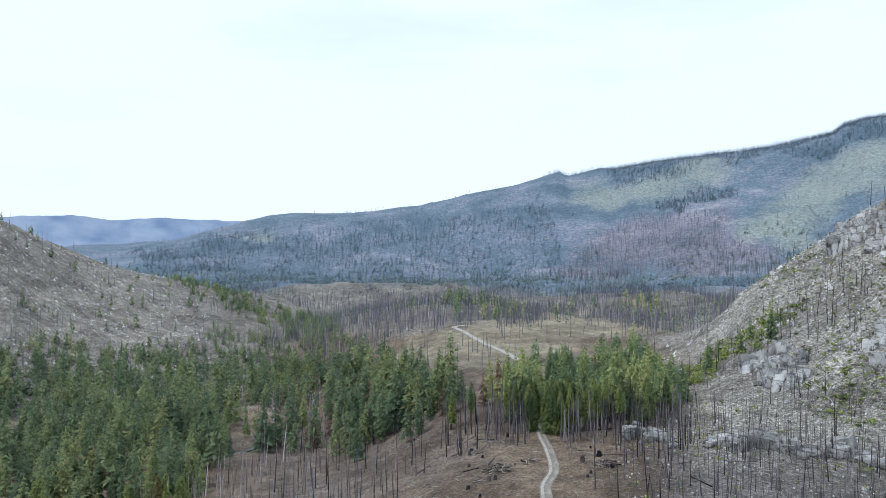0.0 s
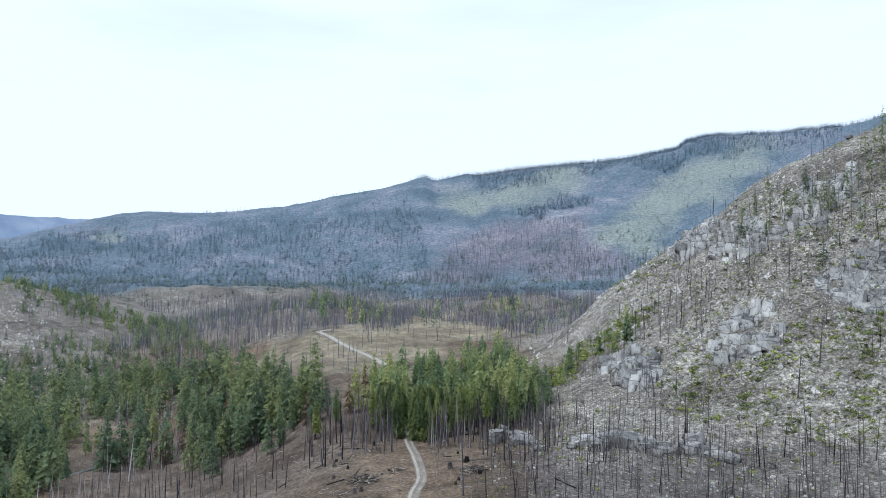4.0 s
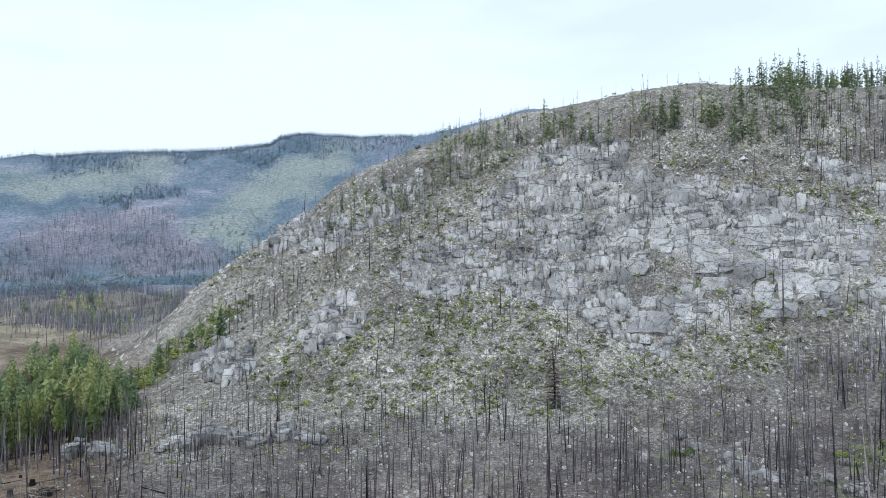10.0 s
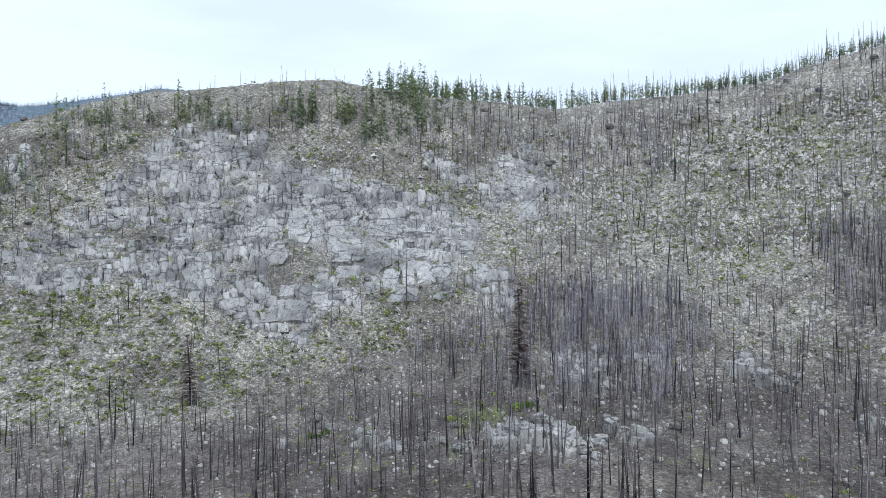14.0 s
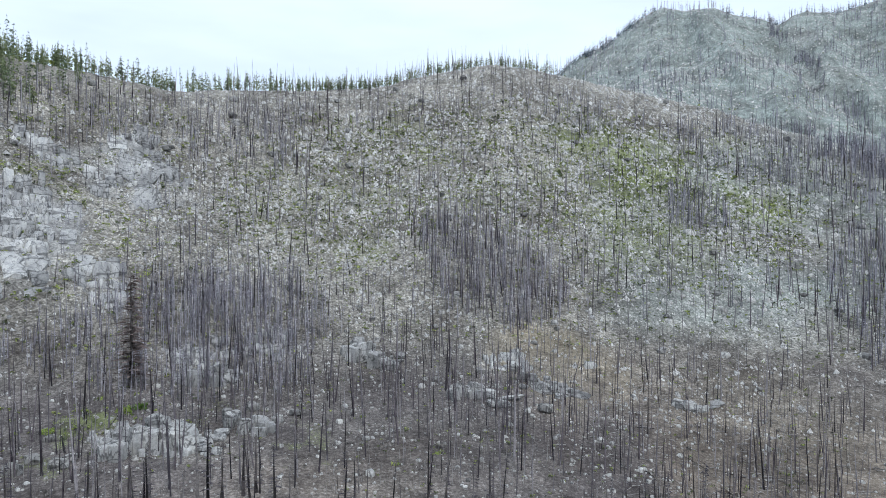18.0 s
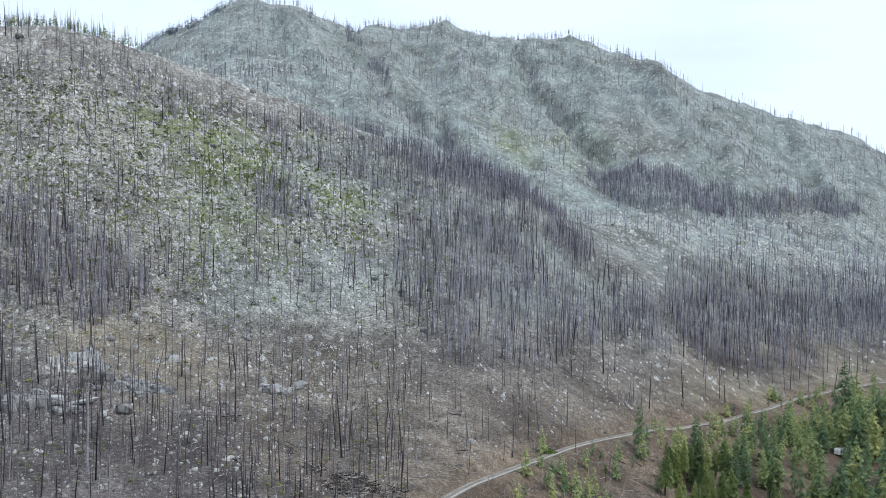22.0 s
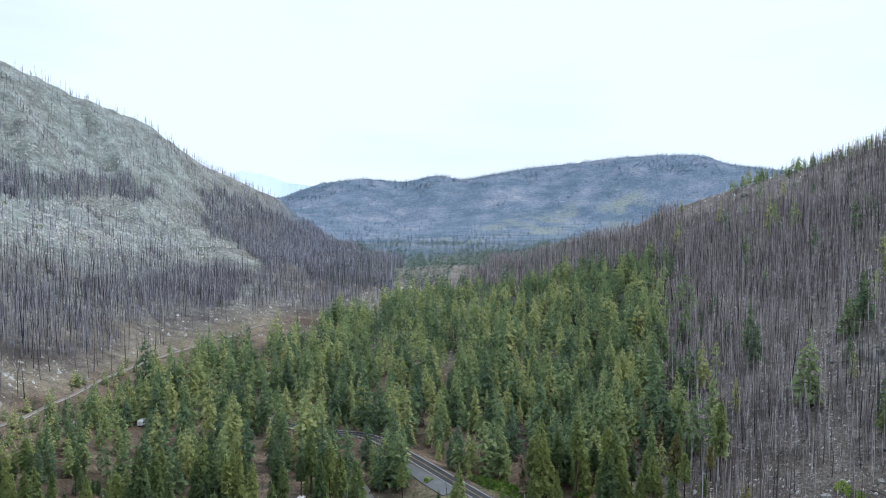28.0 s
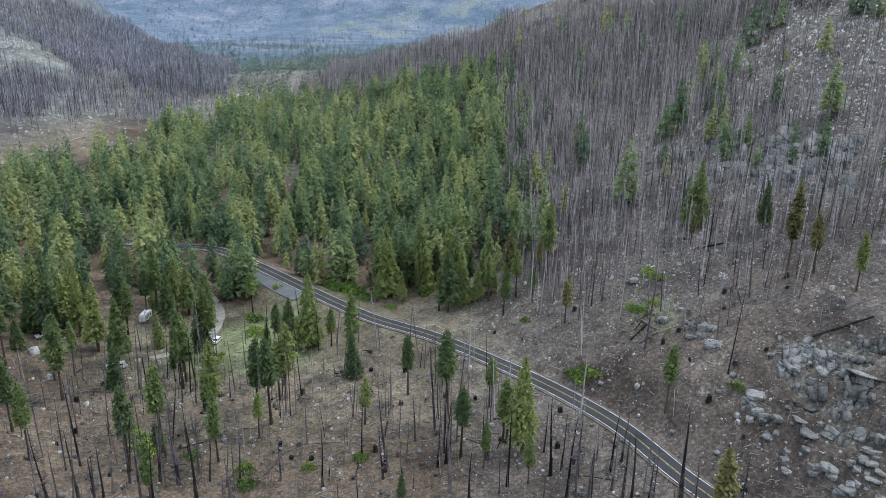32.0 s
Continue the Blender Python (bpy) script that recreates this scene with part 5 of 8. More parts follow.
def rock_template(rng, boxy=0.5):
    """An angular block, about 1 across, flat-based, with broken corners."""
    v = []
    for z in (-0.5, 0.1, 0.5):
        k = {-0.5: 1.0, 0.1: 0.95, 0.5: 0.62}[z]
        for i in range(5):
            a = 2 * math.pi * (i + rng.uniform(-0.25, 0.25)) / 5
            s = 0.5 * k * rng.uniform(0.72, 1.2)
            v.append((s * math.cos(a), s * math.sin(a), z * rng.uniform(0.75, 1.1) * 0.8))
    f = []
    for s in (0, 5):
        for i in range(5):
            j = (i + 1) % 5
            f += [(s + i, s + j, s + 5 + j), (s + i, s + 5 + j, s + 5 + i)]
    f += [(10, 11, 12), (10, 12, 13), (10, 13, 14)]
    return np.array(v), np.array(f)


def pebble_template(rng):
    """A small broken stone, its foot sunk in the ground."""
    v = [(0.5 * math.cos(a) * rng.uniform(0.7, 1.2), 0.5 * math.sin(a) * rng.uniform(0.7, 1.2), rng.uniform(-0.35, -0.1)) for a in (0.2, 1.4, 2.7, 3.9, 5.1)]
    v += [(rng.uniform(-0.2, 0.2), rng.uniform(-0.2, 0.2), rng.uniform(0.28, 0.5))]
    return np.array(v), np.array([(0, 1, 5), (1, 2, 5), (2, 3, 5), (3, 4, 5), (4, 0, 5)])


def shrub_template(rng, leaves=13):
    """A low bush of leaf sprays, about 1 across."""
    v, f = [], []
    for _ in range(leaves):
        a, e = rng.uniform(0, 6.3), rng.uniform(0.1, 1.3)
        c = np.array([math.cos(a) * math.cos(e), math.sin(a) * math.cos(e), math.sin(e) * 0.75]) * rng.uniform(0.25, 0.4)
        p = rng.normal(0, 0.165, (3, 3)) * np.array([0.9, 0.9, 0.8])
        n = len(v)
        v += [tuple(c + q + np.array([0, 0, 0.05])) for q in p]
        f.append((n, n + 1, n + 2))
    return np.array(v), np.array(f)


def stick_template(rng):
    """A broken branch lying on the ground, one metre long."""
    bend = rng.uniform(-0.12, 0.12)
    v = []
    for x, w in ((-0.5, 0.022), (0.05, 0.018), (0.5, 0.007)):
        y = bend * (1 - 4 * x * x)
        v += [(x, y - w, 0.02), (x, y + w, 0.02), (x, y, 0.02 + 2.2 * w)]
    f = []
    for s in (0, 3):
        for i in range(3):
            j = (i + 1) % 3
            f += [(s + i, s + j, s + 3 + j), (s + i, s + 3 + j, s + 3 + i)]
    return np.array(v), np.array(f)


TR = np.random.default_rng(5)
POLES = [pole_template(TR, 12) for _ in range(8)]
POLES_BUSHY = [pole_template(TR, 26, reach=0.11, low=0.12, twig=0.0085) for _ in range(6)]
POLES_WISPY = [pole_template(TR, 13, reach=0.12, low=0.15, twig=0.0125) for _ in range(6)]
POLES_THIN = [pole_template(TR, 7, reach=0.125, low=0.15, twig=0.016) for _ in range(6)]
POLES_FAR = [pole_template(TR, 3, reach=0.12) for _ in range(5)]
CONIFERS_MID = [conifer_template(TR, 9, 6, TR.uniform(0.18, 0.23), TR.uniform(0.04, 0.18), pine=k % 4 == 1, sprays=2) for k in range(8)]
CONIFERS = [conifer_template(TR, int(TR.integers(12, 15)), 8, TR.uniform(0.15, 0.205), TR.uniform(0.03, 0.25), pine=k % 3 == 1, sprays=3) for k in range(12)]
CREST_PINES = [conifer_template(TR, 7, 5, TR.uniform(0.09, 0.14), TR.uniform(0.1, 0.5), pine=k % 3 != 0, sprays=2) for k in range(8)]
CONIFERS_FAR = [conifer_template(TR, 4, 5, TR.uniform(0.14, 0.18), 0.02, trunk=False, sprays=1) for _ in range(6)]
ROCKS = [rock_template(TR) for _ in range(10)]
SHRUBS = [shrub_template(TR, 13) for _ in range(8)]
PEBBLES = [pebble_template(TR) for _ in range(8)]


def stuff(name, templates, xy, size, mat, label, category, seed, sink=0.0, lean=0.0, wide=None):
    x, y = xy
    rng = np.random.default_rng(seed)
    z = height(x, y) - sink
    tilt = rng.normal(0, lean, (len(x), 2)) if lean else None
    co, tri = scatter(templates, x, y, z, size, rng.uniform(0, 6.3, len(x)), tilt, wide)
    me = mesh_arrays(name, co, tri, mat)
    tone = me.attributes.new("tone", "FLOAT", "POINT")
    tone.data.foreach_set("value", tones(templates, len(x), seed))
    return tagged(new(name, me), label, category, kind="stuff")


def tones(templates, n, seed):
    """A random tone for each scattered copy, in the order that scatter() lays them out."""
    pick = np.random.default_rng(n).integers(0, len(templates), n)
    values = np.random.default_rng(seed + 1).uniform(0, 1, n)
    return np.concatenate([np.repeat(values[pick == k], len(v)) for k, (v, f) in enumerate(templates)]).astype(np.float32)


def sizes(xy, lo, hi, seed):
    return np.random.default_rng(seed).uniform(lo, hi, len(xy[0]))


# ---- burnt snags ----
bench = gather(stand(250, BENCH_SNAGS, 11, 5, 150, 480, 0.1, 25), between(700, [(3, 222, 262), (10, 222, 258), (18, 225, 275)], 9), between(90, [(-26, 200, 270), (-18, 190, 300), (-10, 170, 260), (-4, 165, 200)], 10),
               stand(520, LOW_BENCH, 12, 6, 140, 330, 0.2, 25), stand(80, OPEN_HILL, 16, 4, 200, 640, 0.2, 30), stand(70, EAST_HILL, 15, 4, 200, 640, 0.2, 30), stand(220, MAUVE_STAND, 13, 5), stand(420, STAND_LOW, 14, 6, ragged=0.3),
               between(170, [(13, 150, 235), (18, 150, 240), (30, 150, 229)], 18))
south = gather(stand(260, BAND_LOWER, 22, 6, 150, 1300, 0.3, 40), stand(150, LOWER_FLAT, 17, 6, 140, 700, 0.3, 30), stand(240, SOUTH_BURN, 21, 6, 300, 1300, 0.3, 50), stand(200, BAND_UPPER, 23, 6, 200, 650, 0.3, 40))
crest_snags = gather(stand(330, CREST_BELT, 27, 6, 300, 700), stand(210, CREST_THIN, 26, 4, 300, 700), stand(130, SHRUBS_LEFT, 20, 4, 230, 560), stand(230, [(17, -9), (20, -6.5), (24, -3.5), (29, 0.5), (32, 0.5), (31, -5), (28, -9)], 17, 4, 200, 560, 0.2, 20), stand(200, ROCK_SHOULDER, 19, 4, 230, 560), between(500, [(84, 430, 520), (96, 440, 545), (110, 466, 602)], 25, 0.2, 40))
west_hill = gather(stand(400, WEST_BURN, 31, 8, 190, 1000, 0.15, 40), between(420, [(206, 185, 420), (222, 195, 520), (234, 190, 690)], 32), stand(420, WEST_TOP, 34, 6, 300, 1100, 0.1, 40))
west_hill = gather(thin_out(west_hill, WEST_OPEN, 0.3, 30), stand(260, WOOD_EDGE, 53, 6, 220, 700, 0.1, 25))
clearing = between(300, [(158, 130, 205), (172, 130, 215), (190, 135, 220), (205, 125, 180), (222, 110, 138)], 35)
north_valley = gather(stand(260, NORTH_BURN, 41, 5, 400, 1500, 0.2, 90), stand(30, HILLOCK, 38, 4, 300, 800), stand(40, UPPER_HILLOCK, 39, 4, 400, 1400), between(300, [(-34, 500, 900), (-14, 600, 900)], 42, 0.3, 80))
snag_sets = off_cliff(gather(bench, south, crest_snags, west_hill, clearing), 0.45, 76)
rng = np.random.default_rng(77)
order = np.argsort(np.hypot(*snag_sets))
near_idx, far_idx = order[:300], order[300:]
near_snags = [(snag_sets[0][i], snag_sets[1][i]) for i in near_idx]
pale = rng.uniform(0, 1, len(far_idx)) < np.where(snag_sets[0][far_idx] < -60, 0.8, 0.5)
western = snag_sets[0][far_idx] < -60
for name, sel, mat, label in (("charred_snags", ~pale, SNAGS, "black fire-charred tree trunks standing over the slopes"), ("bleached_snags", pale & ~western, GREY_SNAGS, "grey bleached dead trunks among the charred ones"),
                              ("russet_snags", pale & western, RUSSET_SNAGS, "mauve-grey dead trunks on the western slope")):
    idx = far_idx[sel]
    hs = np.clip(rng.normal(12.5, 4.3, len(idx)), 3, 25)
    stand_b = np.degrees(np.arctan2(snag_sets[0][idx], snag_sets[1][idx])) % 360
    hs = hs * np.where(stand_b > 325, 0.78, np.interp(stand_b, [0, 10, 16, 30, 50, 75, 90], [0.78, 0.75, 0.62, 0.66, 0.85, 1.0, 1.0]))
    thick = np.where((stand_b < 20) | (stand_b > 325), 1.35, 1.0) * np.where(stand_b > 112, 1.15, 1.3) * np.where(np.hypot(snag_sets[0][idx], snag_sets[1][idx]) > 520, 0.85, 1.0)          # trunk widths by bearing and distance, set to fit the camera's view
    hs = hs * np.where(stand_b > 192, np.where(np.hypot(snag_sets[0][idx], snag_sets[1][idx]) > 560, 0.8, 1.08), np.where(stand_b > 112, 1.2, 1.0))
    hs = hs * np.where((stand_b > 108) & (stand_b < 150) & (np.hypot(snag_sets[0][idx], snag_sets[1][idx]) < 280), 0.72, 1.0)
    stuff(name, POLES, (snag_sets[0][idx], snag_sets[1][idx]), hs, mat, label, "burnt forest", 78, lean=0.05, wide=thick * hs * rng.uniform(0.6, 1.3, len(idx)))
stems = gather(between(4200, [(10, 190, 240), (18, 150, 260), (40, 150, 262), (70, 150, 270), (100, 150, 280), (118, 160, 300), (150, 170, 280)], 37, 0.25, 20), between(1500, [(200, 230, 420), (214, 190, 420), (234, 170, 420)], 40, 0.2, 25),
               between(1100, [(160, 140, 225), (204, 135, 190), (220, 125, 150)], 41))
stuff("dead_saplings", POLES_FAR, stems, sizes(stems, 2, 6.5, 42), PALE_WOOD, "thin pale dead saplings standing between the trunks", "dead saplings", 43, lean=0.1, wide=sizes(stems, 4, 9, 44))
brushy = gather(stand(1000, MAUVE_STAND, 43, 5, 150, 400, 0.2, 22), stand(1100, STAND_ROSE, 42, 5, 150, 400), stand(1200, STAND_LOW, 39, 6, ragged=0.7), stand(1100, STAND_HIGH, 40, 6, ragged=0.3), stand(520, CREST_BELT, 44, 6, 300, 700, 0.1, 30),
                stand(760, BAND_LOWER, 45, 6, 150, 1300, 0.3, 45), stand(520, SOUTH_BURN, 49, 6, 300, 1300, 0.2, 40), stand(800, BAND_UPPER, 48, 6, 200, 650, 0.3, 45), stand(80, EAST_HILL, 46, 5, 200, 640, 0.3, 40), stand(560, WEST_BURN, 47, 8, 230, 1000, 0.15, 40), stand(1500, WEST_NECK, 98, 8, 400, 1100), between(700, [(176, 480, 800), (188, 440, 800), (197, 430, 700)], 92, 0.25, 40),
                between(800, [(-15, 430, 700), (-8, 420, 660), (-2, 590, 720)], 97, 0.3, 40), between(900, [(12, 620, 900), (20, 430, 800), (25, 450, 760)], 96, 0.4, 50))
brushy = gather(thin_out(brushy, WEST_OPEN, 0.2, 29), stand(900, WEST_TOP, 28, 6, 300, 1100, 0.15, 40), stand(500, WOOD_EDGE, 52, 6, 220, 700, 0.15, 25))
hb = sizes(brushy, 6.5, 15, 46)
brushy_b = np.degrees(np.arctan2(*brushy)) % 360
for name, sel, mat, label in (("twiggy_snags", brushy_b < 112, MAUVE_SNAGS, "grey-brown twiggy dead trees in dense stands"), ("twiggy_snags", brushy_b > 180, RUSSET_SNAGS, "mauve-grey twiggy dead trees on the burnt western slope"),
                              ("silvered_snags", (brushy_b >= 112) & (brushy_b <= 180), LAVENDER_SNAGS, "silver-grey twiggy dead trees in dense bands")):
    near_enough = np.hypot(*brushy) < 480
    for templates, some in ((POLES_BUSHY, sel & near_enough), (POLES_WISPY, sel & ~near_enough)):
        stuff(name, templates, (brushy[0][some], brushy[1][some]), hb[some], mat, label, "burnt forest", 47, lean=0.03, wide=hb[some] * 1.45)
stuff("far_burnt_forest", POLES_FAR, north_valley, sizes(north_valley, 7, 16, 48), HAZED_SNAGS, "distant purple-grey burnt forest on the valley floor", "burnt forest", 49, lean=0.02,
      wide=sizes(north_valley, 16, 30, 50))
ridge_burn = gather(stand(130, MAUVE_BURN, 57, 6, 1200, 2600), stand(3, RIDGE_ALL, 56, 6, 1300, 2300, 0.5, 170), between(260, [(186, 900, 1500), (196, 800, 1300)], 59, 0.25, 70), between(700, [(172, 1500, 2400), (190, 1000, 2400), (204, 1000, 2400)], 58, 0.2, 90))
stuff("far_ridge_burn", POLES_FAR, ridge_burn, sizes(ridge_burn, 12, 19, 59), HAZED_SNAGS, "purple-grey burnt stands across the far ridge", "burnt forest", 60, wide=sizes(ridge_burn, 20, 38, 61))
peak_bands = gather(stand(560, BAND_UPPER, 51, 6, 650, 1700, 0.2, 45), stand(600, BAND_MID, 50, 6, 500, 1700, 0.1, 60), stand(600, BAND_LONG, 52, 6, 500, 1700), stand(560, BAND_END, 69, 6, 500, 1800, 0.1, 60),
                    slope_band(260, [(126.5, 14, 15.6), (129, 14, 16), (140, 13.2, 14.6), (142.5, 12.5, 15)], 19), stand(60, FLANK, 53, 5, 600, 1700, 0.3, 90), *[stand(430, [(b, e - 0.5) for b, e in way] + [(b, e + 0.5) for b, e in way[::-1]], 33, 6, 600, 1700, ragged=0.4) for way in (RAVINE_WEST, RAVINE_EAST, RAVINE_NEAR)])
stuff("mountain_snags", POLES_THIN, peak_bands, sizes(peak_bands, 10, 19, 54), LAVENDER_SNAGS, "bands of dark burnt trees across the rocky mountain flank", "burnt forest", 55, lean=0.02,
      wide=sizes(peak_bands, 24, 42, 56))

# ---- living conifers ----
road_stand = gather(stand(420, ROAD_STAND, 61, 9, 230, 420, gap=2.5, ragged=0.3), between(150, [(5.5, 246, 270), (10.5, 244, 268)], 52, gap=2.0, edge=0.3))
band = stand(130, SPUR_BAND, 62, 4, 230, 560, ragged=0.3)
river_forest = gather(stand(170, RIVER_WOOD, 63, 9, 170, 640, 0.12, 40), stand(130, LEFT_SHOULDER, 50, 6, 400, 1100), stand(60, RIVER_WOOD, 59, 9, 560, 1000, 0.2, 50), between(110, [(-8, 290, 400), (-2, 270, 350), (4.5, 262, 330)], 53, 0.3, 30), stand(22, NORTH_BURN, 60, 6, 450, 1000, 0.4, 60))
south_forest = stand(215, SOUTH_WOOD, 64, 10, 150, 1100, 0.1, 30, ragged=0.9)
inner_b = np.degrees(np.arctan2(*south_forest)) % 360
inner = np.hypot(*south_forest) > np.interp(inner_b, [143, 150, 158, 164, 172, 178, 184, 190, 196, 201, 206], [160, 180, 215, 228, 238, 240, 262, 242, 232, 222, 212])
thin = (inner_b < 163) & (np.hypot(*south_forest) < 330) & (np.random.default_rng(68).uniform(0, 1, len(inner_b)) < 0.3)
south_forest = south_forest[0][inner & ~thin], south_forest[1][inner & ~thin]
south_forest = gather(south_forest, stand(130, WOOD_TONGUE, 58, 10, 232, 800, 0.2, 35, ragged=1.3), stand(11, WEST_BURN, 36, 8, 230, 600), stand(30, WEST_NECK, 66, 8, 400, 1100), stand(75, WOOD_FRINGE, 57, 8, 225, 600, ragged=1.2))
grove = gather(stand(330, CREST_GROVE, 65, 6, 300, 640, ragged=0.3), stand(380, CREST_THIN, 67, 4, 300, 640, 0.2, 25), between(1000, [(67.5, 462, 486), (76, 470, 496), (88, 496, 518)], 65), between(120, [(34, 350, 391), (41, 345, 384)], 57, 0.3, 12), between(2000, [(88, 505, 535), (96, 530, 555), (104, 545, 568), (109, 555, 578)], 68))
west_conifers = gather(between(75, [(203, 190, 480), (220, 170, 600), (234, 150, 600)], 69), between(420, [(207, 640, 700), (216, 630, 690), (234, 640, 700)], 24, edge=0.4))
west_conifers = thin_out(west_conifers, WEST_OPEN, 0.3, 23)
near_live = gather(between(60, [(160, 150, 230), (172, 150, 232), (185, 160, 236), (200, 140, 185), (212, 120, 150)], 70), between(30, [(146, 175, 260), (158, 240, 330)], 56))
west_slope = gather(between(60, [(-25, 900, 985), (-20, 900, 1000), (-15, 780, 900)], 33, edge=0.4), between(120, [(-36, 480, 880), (-16, 560, 900)], 34))


def below_road(xy, tall):
    """Drops nearly all trees that would hide the dirt road from the camera."""
    b = np.degrees(np.arctan2(xy[0], xy[1])) % 360
    r = np.hypot(*xy)
    way = DIRT_N[-90:]
    wb, wr = np.degrees(np.arctan2(way[:, 0], way[:, 1])) % 360, np.hypot(way[:, 0], way[:, 1])
    order = np.argsort(wb)
    rr = np.interp(b, wb[order], wr[order])
    zz = height(rr * np.sin(np.radians(b)), rr * np.cos(np.radians(b)))
    sight = (height(*xy) + tall - EYE_Z) / r > (zz - EYE_Z) / rr - 0.004
    keep = ~(sight & (b > 138) & (b < 170.5) & (r < rr + 12)) | (np.random.default_rng(74).uniform(0, 1, len(b)) < 0.05)
    return xy[0][keep], xy[1][keep]


south_forest = below_road(south_forest, 9.0)


def open_road(xy, tall, b0, b1):
    """Drops most trees that would hide the asphalt road where it lies open."""
    b, r = np.degrees(np.arctan2(*xy)) % 360, np.hypot(*xy)
    wb, wr = np.degrees(np.arctan2(*PAVED.T)) % 360, np.hypot(*PAVED.T)
    sel = (wb > b0 - 4) & (wb < b1 + 4) & (wr < 330)
    rr = np.interp(b, wb[sel], wr[sel])
    sight = (height(*xy) + tall - EYE_Z) / r > (4 - EYE_Z) / rr
    keep = ~(sight & (b > b0) & (b < b1) & (r < rr)) | (np.random.default_rng(73).uniform(0, 1, len(b)) < 0.12)
    return xy[0][keep], xy[1][keep]


south_forest, near_live = open_road(south_forest, 15.0, 182.6, 226), open_road(near_live, 12.0, 182.6, 226)


def under_line(xy, tall, line):
    """Drops trees whose tops would rise over a line of sight up the valley."""
    b, r = np.degrees(np.arctan2(*xy)) % 360, np.hypot(*xy)
    top = np.degrees(np.arctan2(height(*xy) + tall - EYE_Z, r))
    keep = (top < np.interp(b, [q[0] for q in line], [q[1] for q in line]) + np.random.default_rng(60).normal(0, 0.15, len(b))) | (b < line[0][0]) | (b > line[-1][0])
    return xy[0][keep], xy[1][keep]


south_forest = under_line(south_forest, 17.0, [(168, -7.0), (176, -6.0), (181.0, -5.2), (187.0, -4.5), (190.5, -4.0), (194.0, -3.1), (197.6, -2.3), (201.3, -1.2)])
south_forest = thin_out(south_forest, WOOD_EDGE, 0.42, 54, 2.6)


def open_hillock(xy):
    """Drops trees that would hide the dry hillock and its dirt road from the camera."""
    b, r = np.degrees(np.arctan2(*xy)), np.hypot(*xy)
    top = np.degrees(np.arctan2(height(*xy) + 17 - EYE_Z, r))
    lim = np.interp(b, [-12, -8, -3.7, 0, 3.5, 5.3, 10.6, 17], [-2, -3.8, -6.0, -7.0, -7.2, -6.4, -5.5, -4.5])
    keep = ~((top > lim) & (b > -12) & (b < 17) & (r < 640))
    return xy[0][keep], xy[1][keep]


def open_creek(xy):
    """Keeps the view down to a bend of the creek open between the trees."""
    b, r = np.degrees(np.arctan2(*xy)), np.hypot(*xy)
    keep = ~((b > -10.7) & (b < -9.2) & (r > 250) & (r < 500) & (np.degrees(np.arctan2(height(*xy) + 17 - EYE_Z, r)) > -10.6))
    return xy[0][keep], xy[1][keep]


river_forest = open_creek(river_forest)
river_forest, road_stand = open_hillock(river_forest), open_hillock(road_stand)
live = gather(road_stand, band, west_slope, river_forest, south_forest, west_conifers, near_live)
crest_b = np.degrees(np.arctan2(*grove))
hc = np.clip(np.random.default_rng(72).normal(19, 5, len(crest_b)), 7, 30) * np.interp(crest_b, [26, 42, 57, 59, 68, 70, 86, 90, 110], [0.56, 0.56, 0.58, 0.9, 0.9, 0.68, 0.6, 0.45, 0.4])
stuff("crest_pines", CREST_PINES, grove, hc, CREST_NEEDLES, "slim surviving pines with bare lower trunks along the crest", "forest", 73, lean=0.02, wide=hc * np.random.default_rng(71).uniform(0.8, 1.45, len(hc)))
order_l = np.argsort(np.hypot(*live))
near_l, far_l = order_l[:300], order_l[300:]
near_conifers = [(live[0][i], live[1][i]) for i in near_l]
split = np.hypot(live[0][far_l], live[1][far_l]) < 420
northern = (live[1][far_l] > 0) & (live[0][far_l] < 12)
